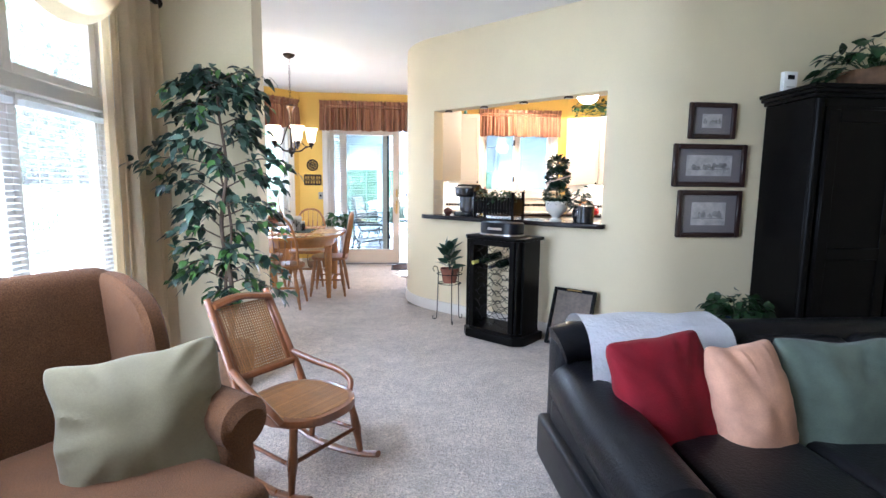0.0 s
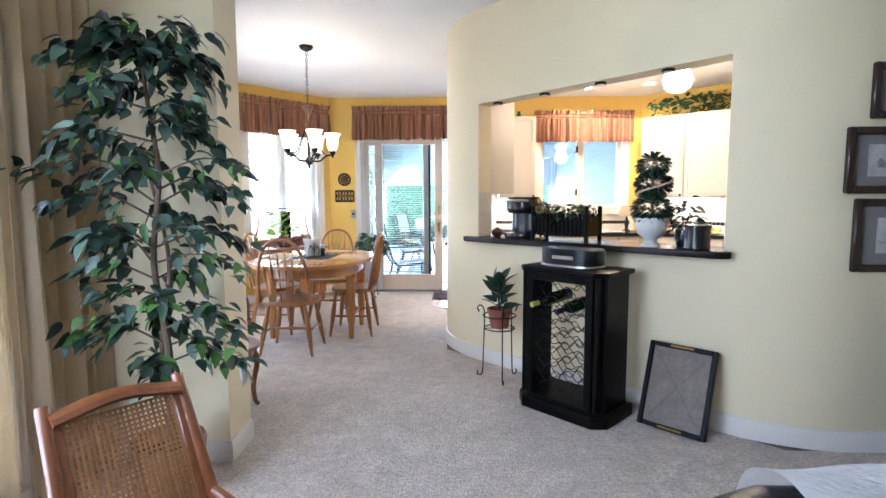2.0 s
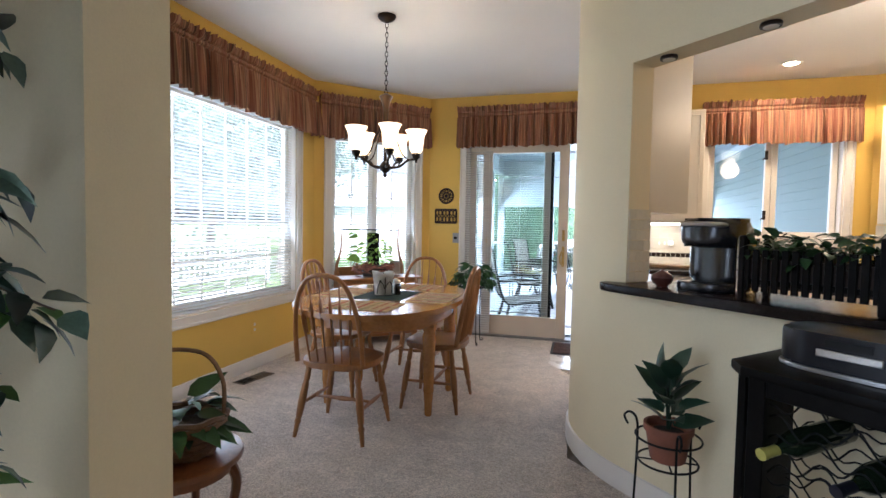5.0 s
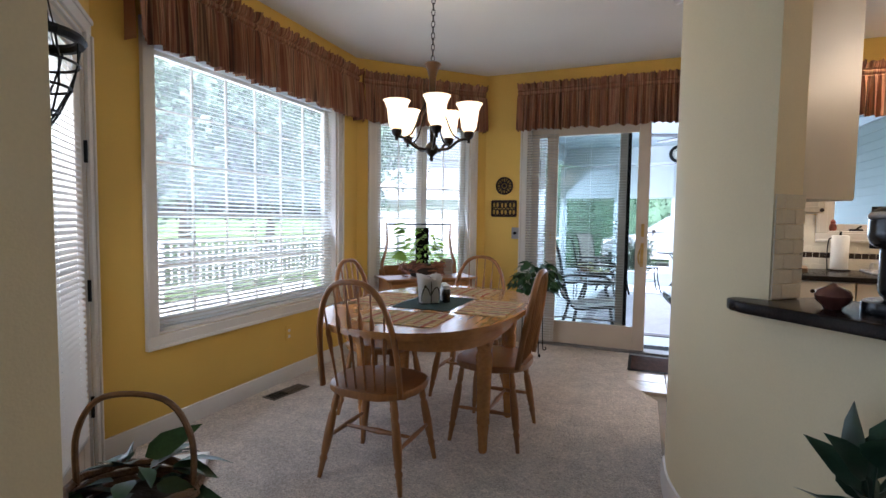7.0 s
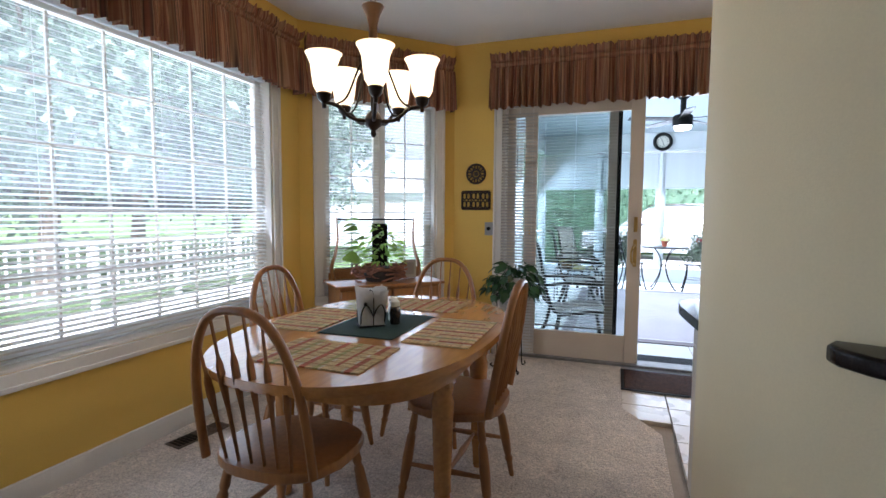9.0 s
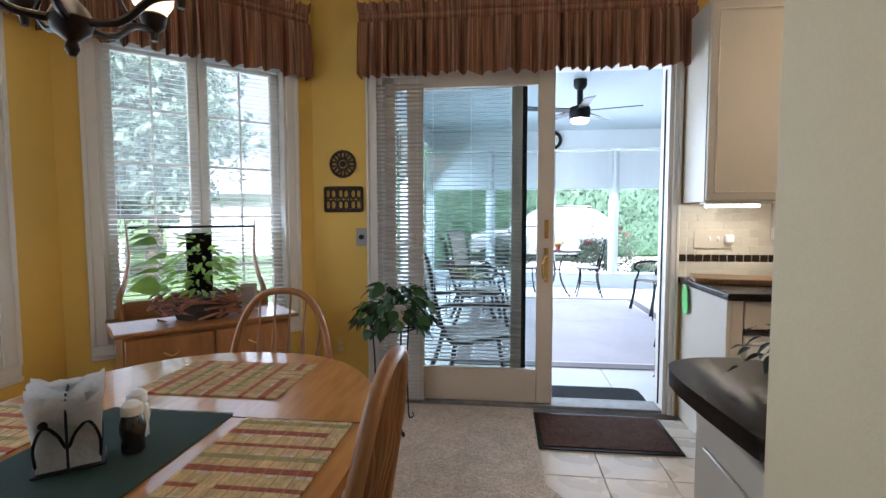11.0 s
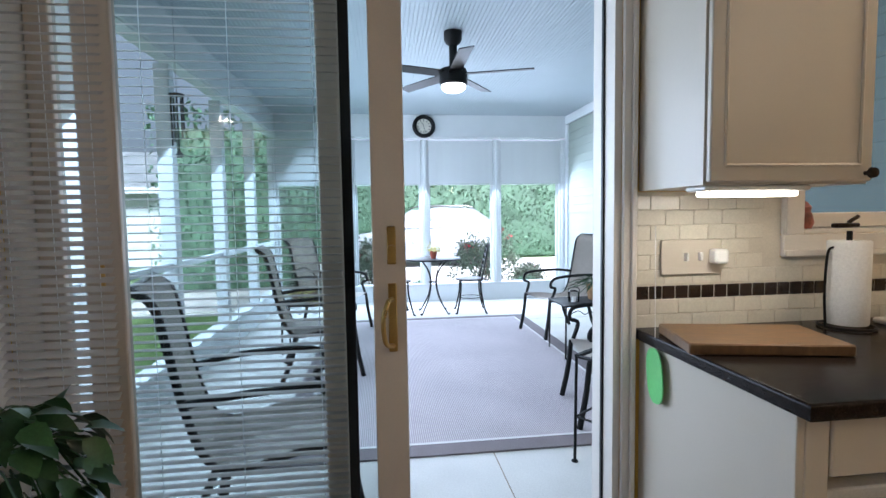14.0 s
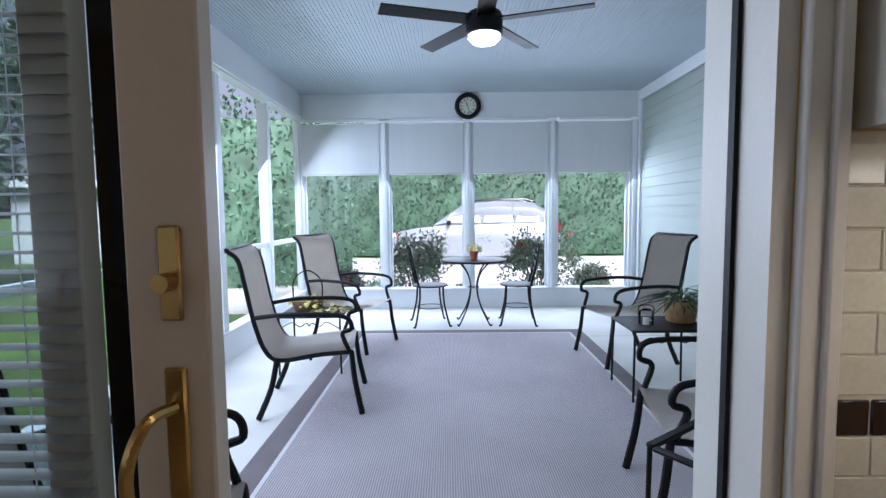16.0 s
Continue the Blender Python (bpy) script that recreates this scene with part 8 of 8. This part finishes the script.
part("rim", bar([(0.14 * math.cos(a), 0.14 * math.sin(a), 0.02) for a in [2 * math.pi * i / 36 for i in range(37)]], 0.03, 10), METAL, ck)
part("dial", turned([(0.13, 0.0), (0.13, 0.012), (0.002, 0.012)], 32), mat("cream_dial", (0.66, 0.64, 0.56), 0.6), ck)
for k in range(12):
    a = k * math.pi / 6
    part("hour_mark", blk((0.008, 0.03, 0.002), (0, 0.088, 0.0125), 0, pose(0, 0, 0, 0, 0, 30 * k)), METAL, ck)
for l_, a in ((0.065, 25), (0.095, 195)):
    part("clock_hand", blk((0.007, l_, 0.002), (0, l_ / 2, 0.0150 + 0.00002 * a), 0, pose(0, 0, 0, 0, 0, a)), METAL, ck)
om = thing("door_mat", pose(0.31, 8.375, PF), "black rubber doormat on the porch", "doormat", "doormats")
part("pad", prism(ellipse(0.36, 0.185, 32, 8), 0.0, 0.010, 0.003), mat("black_rubber", (0.012, 0.012, 0.014), 0.8, spec=0.08, bump=0.8, bscale=150), om)
jn = thing("slab_joint", pose(0.50, 8.6, PF), "dark control joint in the porch slab", "floor joint", "", "structure")
part("groove", blk((0.006, 0.9, 0.001), (0, 0, 0.0005)), GROUT, jn)
part("groove", blk((4.4, 0.006, 0.001), (0.05, 3.78, 0.0005)), GROUT, jn)
wc = thing("wind_chime", pose(-1.45, 10.1, 2.1), "dark metal wind chime hanging from the porch ceiling", "wind chime")
part("ring", turned([(0.05, 0.0), (0.05, 0.01), (0.002, 0.011)], 16), METAL, wc)
part("cord", bar([(0, 0, 0.01), (0, 0, 0.70)], 0.002, 4), METAL, wc)
for k in range(5):
    part("tube", bar([(0.038 * math.cos(k * 1.257), 0.038 * math.sin(k * 1.257), -0.01), (0.038 * math.cos(k * 1.257), 0.038 * math.sin(k * 1.257), -0.25 - 0.03 * k)], 0.006, 6), METAL, wc)
part("clapper", turned([(0.02, -0.42), (0.025, -0.40), (0.002, -0.36)], 10), METAL, wc)

# ---- garden, car and garage ----
CARP = mat("silver_car_paint", (0.34, 0.36, 0.38), 0.3, metal=0.4, var=0.02, coat=0.8)
# Pale metal instead of dark glass: the sky's reflection is put into its colour.
CARG = mat("sky_reflecting_car_glass", (0.62, 0.66, 0.70), 0.08, metal=0.8)
TYRE = mat("tyre_rubber", (0.012, 0.012, 0.012), 0.8)
car = thing("car", pose(0.95, 21.3, -0.20), "silver grey parked sport utility vehicle in the driveway", "car")


def loft(sections, n=None):
    bm = bmesh.new()
    rings = [[bm.verts.new(p) for p in s] for s in sections]
    for a, b in zip(rings, rings[1:]):
        for i in range(len(a)):
            j = (i + 1) % len(a)
            bm.faces.new((a[i], a[j], b[j], b[i]))
    bm.faces.new(rings[0][::-1])
    bm.faces.new(rings[-1])
    return bm


def sec(x, w, z0, z1, k=0.75):
    return [(x, -w * 0.9, z0), (x, -w, z0 + (z1 - z0) * 0.35), (x, -w * 0.97, z0 + (z1 - z0) * 0.75), (x, -w * k, z1), (x, w * k, z1), (x, w * 0.97, z0 + (z1 - z0) * 0.75), (x, w, z0 + (z1 - z0) * 0.35), (x, w * 0.9, z0)]


part("body", loft([sec(-2.3, 0.72, 0.40, 0.72), sec(-2.2, 0.86, 0.30, 0.88), sec(-1.6, 0.93, 0.26, 1.0, 0.85), sec(-0.9, 0.94, 0.26, 1.08, 0.9), sec(0.5, 0.95, 0.26, 1.10, 0.92), sec(1.8, 0.94, 0.26, 1.12, 0.9), sec(2.2, 0.88, 0.30, 1.10), sec(2.3, 0.80, 0.40, 0.95)]), CARP, car)
part("cabin", loft([sec(-1.05, 0.80, 1.07, 1.10, 0.95), sec(-0.25, 0.80, 1.07, 1.64, 0.78), sec(0.6, 0.80, 1.07, 1.72, 0.78), sec(1.6, 0.80, 1.07, 1.68, 0.78), sec(2.15, 0.80, 1.07, 1.30, 0.85)]), CARP, car)
for s in (-1, 1):
    for x0, x1, t0, t1 in ((-0.72, 0.18, 0.55, 0.92), (0.26, 1.05, 0.92, 0.95), (1.12, 1.75, 0.95, 0.72)):
        zb = 1.16
        bm = bmesh.new()
        q = [(x0, s * 0.835, zb), (x1, s * 0.835, zb), (x1 - 0.05, s * 0.745, zb + 0.42 * t1), (x0 + 0.12, s * 0.745, zb + 0.42 * t0)]
        vs = [bm.verts.new(p) for p in q] + [bm.verts.new((p[0], p[1] - s * 0.02, p[2])) for p in q]
        for f in ((0, 1, 2, 3), (7, 6, 5, 4), (0, 4, 5, 1), (1, 5, 6, 2), (2, 6, 7, 3), (3, 7, 4, 0)):
            bm.faces.new([vs[i] for i in f])
        part("side_window", bm, CARG, car)
    part("roof_rail", bar([(-0.2, s * 0.60, 1.70), (0.0, s * 0.60, 1.76), (1.4, s * 0.60, 1.76), (1.6, s * 0.60, 1.70)], 0.02, 8), BLK, car)
    part("mirror", blk((0.12, 0.16, 0.12), (-0.65, s * 1.0, 1.1), 0.03, None, 2), BLK, car)
    for x in (-1.45, 1.4):
        wh = part("wheel", bar([(x, s * 0.72, 0.34), (x, s * 0.97, 0.34)], 0.34, 24), TYRE, car, "black tyre")
        part("rim", bar([(x, s * 0.96, 0.34), (x, s * 0.98, 0.34)], 0.22, 20), STEEL, wh)
    part("headlight", blk((0.25, 0.25, 0.14), (-2.1, s * 0.70, 0.72), 0.04, None, 2), WHITE, car)
    part("tail_light", blk((0.12, 0.2, 0.3), (2.2, s * 0.78, 0.85), 0.03, None, 2), mat("red_lens", (0.3, 0.01, 0.01), 0.2) if s < 0 else bpy.data.materials["red_lens"], car)
ROSE = mat("red_rose_petal", (0.38, 0.03, 0.045), 0.6, rand=0.3)
BUSHL = mat("rose_bush_leaf", (0.085, 0.115, 0.075), 0.55, rand=0.4)
for i, (x, y, r, h) in enumerate(((-0.25, 15.6, 0.62, 1.15), (1.75, 15.5, 0.65, 1.2), (2.9, 16.4, 0.28, 0.42), (-1.4, 15.4, 0.30, 0.45))):
    rb = thing("rose_bush", pose(x, y, -0.24), "round rose bush with scattered red blooms", "bush", "rose bushes")
    rgb = np.random.default_rng(200 + i)
    stem = bmesh.new()
    for k in range(9):
        a = k * 0.7
        tube(stem, curve_pts([(0.05 * math.cos(a), 0.05 * math.sin(a), 0), (0.25 * r * math.cos(a), 0.25 * r * math.sin(a), h * 0.4), (0.6 * r * math.cos(a), 0.6 * r * math.sin(a), h * 0.85)], 3), 0.012, 5, 0.005)
    part("stems", stem, BARK, rb)
    part("foliage", leaf_mesh(clumps(rgb, 75, (0, 0, h * 0.55), (r, r, h * 0.48), 40, 0.075), 0.07, 300 + i), BUSHL, rb)
    part("blooms", leaf_mesh(clumps(rgb, 5, (0, 0, h * 0.75), (r * 1.05, r * 1.05, h * 0.42), 9, 0.035), 0.055, 400 + i, aspect=0.9), ROSE, rb, "clusters of red blooms")
for i, (x, y, r) in enumerate(((-0.75, 14.75, 0.28), (2.35, 14.7, 0.26), (0.55, 14.7, 0.24))):
    sb = thing("box_shrub", pose(x, y, -0.24), "small clipped round green shrub", "bush", "clipped shrubs")
    rgb = np.random.default_rng(500 + i)
    v = rgb.normal(size=(900, 3))
    v /= np.linalg.norm(v, axis=1, keepdims=True)
    pts = v * r * rgb.uniform(0.7, 1.03, (900, 1)) * np.array([1, 1, 0.85]) + np.array([0, 0, r * 0.8])
    part("stem", bar([(0, 0, 0), (0, 0, r * 0.5)], 0.03, 6), BARK, sb)
    part("foliage", leaf_mesh(pts, 0.05, 510 + i, v), HEDGELEAF, sb)
GW = mat("white_garage_siding", (0.70, 0.72, 0.74), 0.6, var=0.04, scale=1)
GRF = mat("grey_shingle", (0.24, 0.24, 0.25), 0.9, var=0.2, scale=3, bump=0.5, bscale=20)
ga = thing("garage", pose(-9.2, 23.0, -0.24, 0, 0, 8), "white sided neighbouring garage with a grey roof", "building")
GH = 2.5
part("wall", wall_mesh([(-4, 0), (4, 0)], [(-4, 0.2), (4, 0.2)], 0, GH, [(-4 + 4 + 1.0, 5.9, 0.05, 2.1), (6.6, 7.5, 0.9, 2.0)]), GW, ga)
for x in (-4, 3.8):
    part("side_wall", blk((0.2, 5.0, GH), (x + 0.1, 2.7, 0)), GW, ga)
part("back_wall", blk((8, 0.2, GH), (0, 5.3, 0)), GW, ga)
for i in range(18):
    part("siding_board", blk((0.9, 0.016, 0.13), (-3.5, -0.012, 0.05 + 0.135 * i), 0.003), GW, ga)
part("roof", loft([[(-4.4, -0.5, GH), (-4.4, 2.7, GH + 1.5), (-4.4, 5.9, GH), (-4.4, 5.9, GH - 0.12), (-4.4, 2.7, GH + 1.36), (-4.4, -0.5, GH - 0.12)], [(4.4, -0.5, GH), (4.4, 2.7, GH + 1.5), (4.4, 5.9, GH), (4.4, 5.9, GH - 0.12), (4.4, 2.7, GH + 1.36), (4.4, -0.5, GH - 0.12)]]), GRF, ga)
part("fascia", blk((8.8, 0.04, 0.2), (0, -0.53, GH - 0.16)), GW, ga)
gd = part("garage_door", blk((4.88, 0.06, 2.04), (-0.55, 0.10, 0.05)), PORCHWHITE, ga)
for r in range(4):
    for c in range(8):
        part("door_panel", blk((0.50, 0.02, 0.38), (-2.69 + 0.61 * c, 0.062, 0.13 + 0.5 * r), 0.006), GW, gd)
gwn = part("window_frame", blk((0.9, 0.05, 1.1), (3.05, 0.12, 0.9)), TRIM, ga)
for xx in (2.84, 3.26):
    part("window_pane", blk((0.36, 0.01, 0.96), (xx, 0.09, 0.97)), CARG, gwn)
fn = thing("lattice_fence", pose(-7.6, 1.5, -0.24, 0, 0, 90), "white lattice garden fence", "fence")
for k in range(9):
    part("post", blk((0.09, 0.09, 1.05), (1.5 * k, 0, 0), 0.008), GW, fn)
part("top_rail", blk((12.0, 0.06, 0.06), (6.0, 0, 0.98), 0.006), GW, fn)
part("bottom_rail", blk((12.0, 0.06, 0.06), (6.0, 0, 0.18), 0.006), GW, fn)
for k in range(80):
    part("lattice_slat", blk((0.035, 0.012, 0.74), (0.07 + 0.15 * k, 0.0, 0.241)), GW, fn)
for k in range(5):
    part("lattice_bar", blk((12.0, 0.010, 0.035), (6.0, -0.012, 0.27 + 0.15 * k)), GW, fn)
for i, (x, y, r, h) in enumerate(((-3.9, 4.3, 0.5, 0.7), (-4.3, 5.2, 0.45, 0.6), (-3.8, 6.0, 0.4, 0.5))):
    rb = thing("barberry_bush", pose(x, y, -0.2), "low reddish brown garden shrub", "bush", "red shrubs")
    rgb = np.random.default_rng(600 + i)
    part("stem", bar([(0, 0, 0), (0, 0, h * 0.5)], 0.03, 6), BARK, rb)
    part("foliage", leaf_mesh(clumps(rgb, 60, (0, 0, h * 0.5), (r, r, h * 0.45), 30, 0.06), 0.06, 610 + i), mat("russet_leaf", (0.16, 0.07, 0.045), 0.6, rand=0.4) if i == 0 else bpy.data.materials["russet_leaf"], rb)
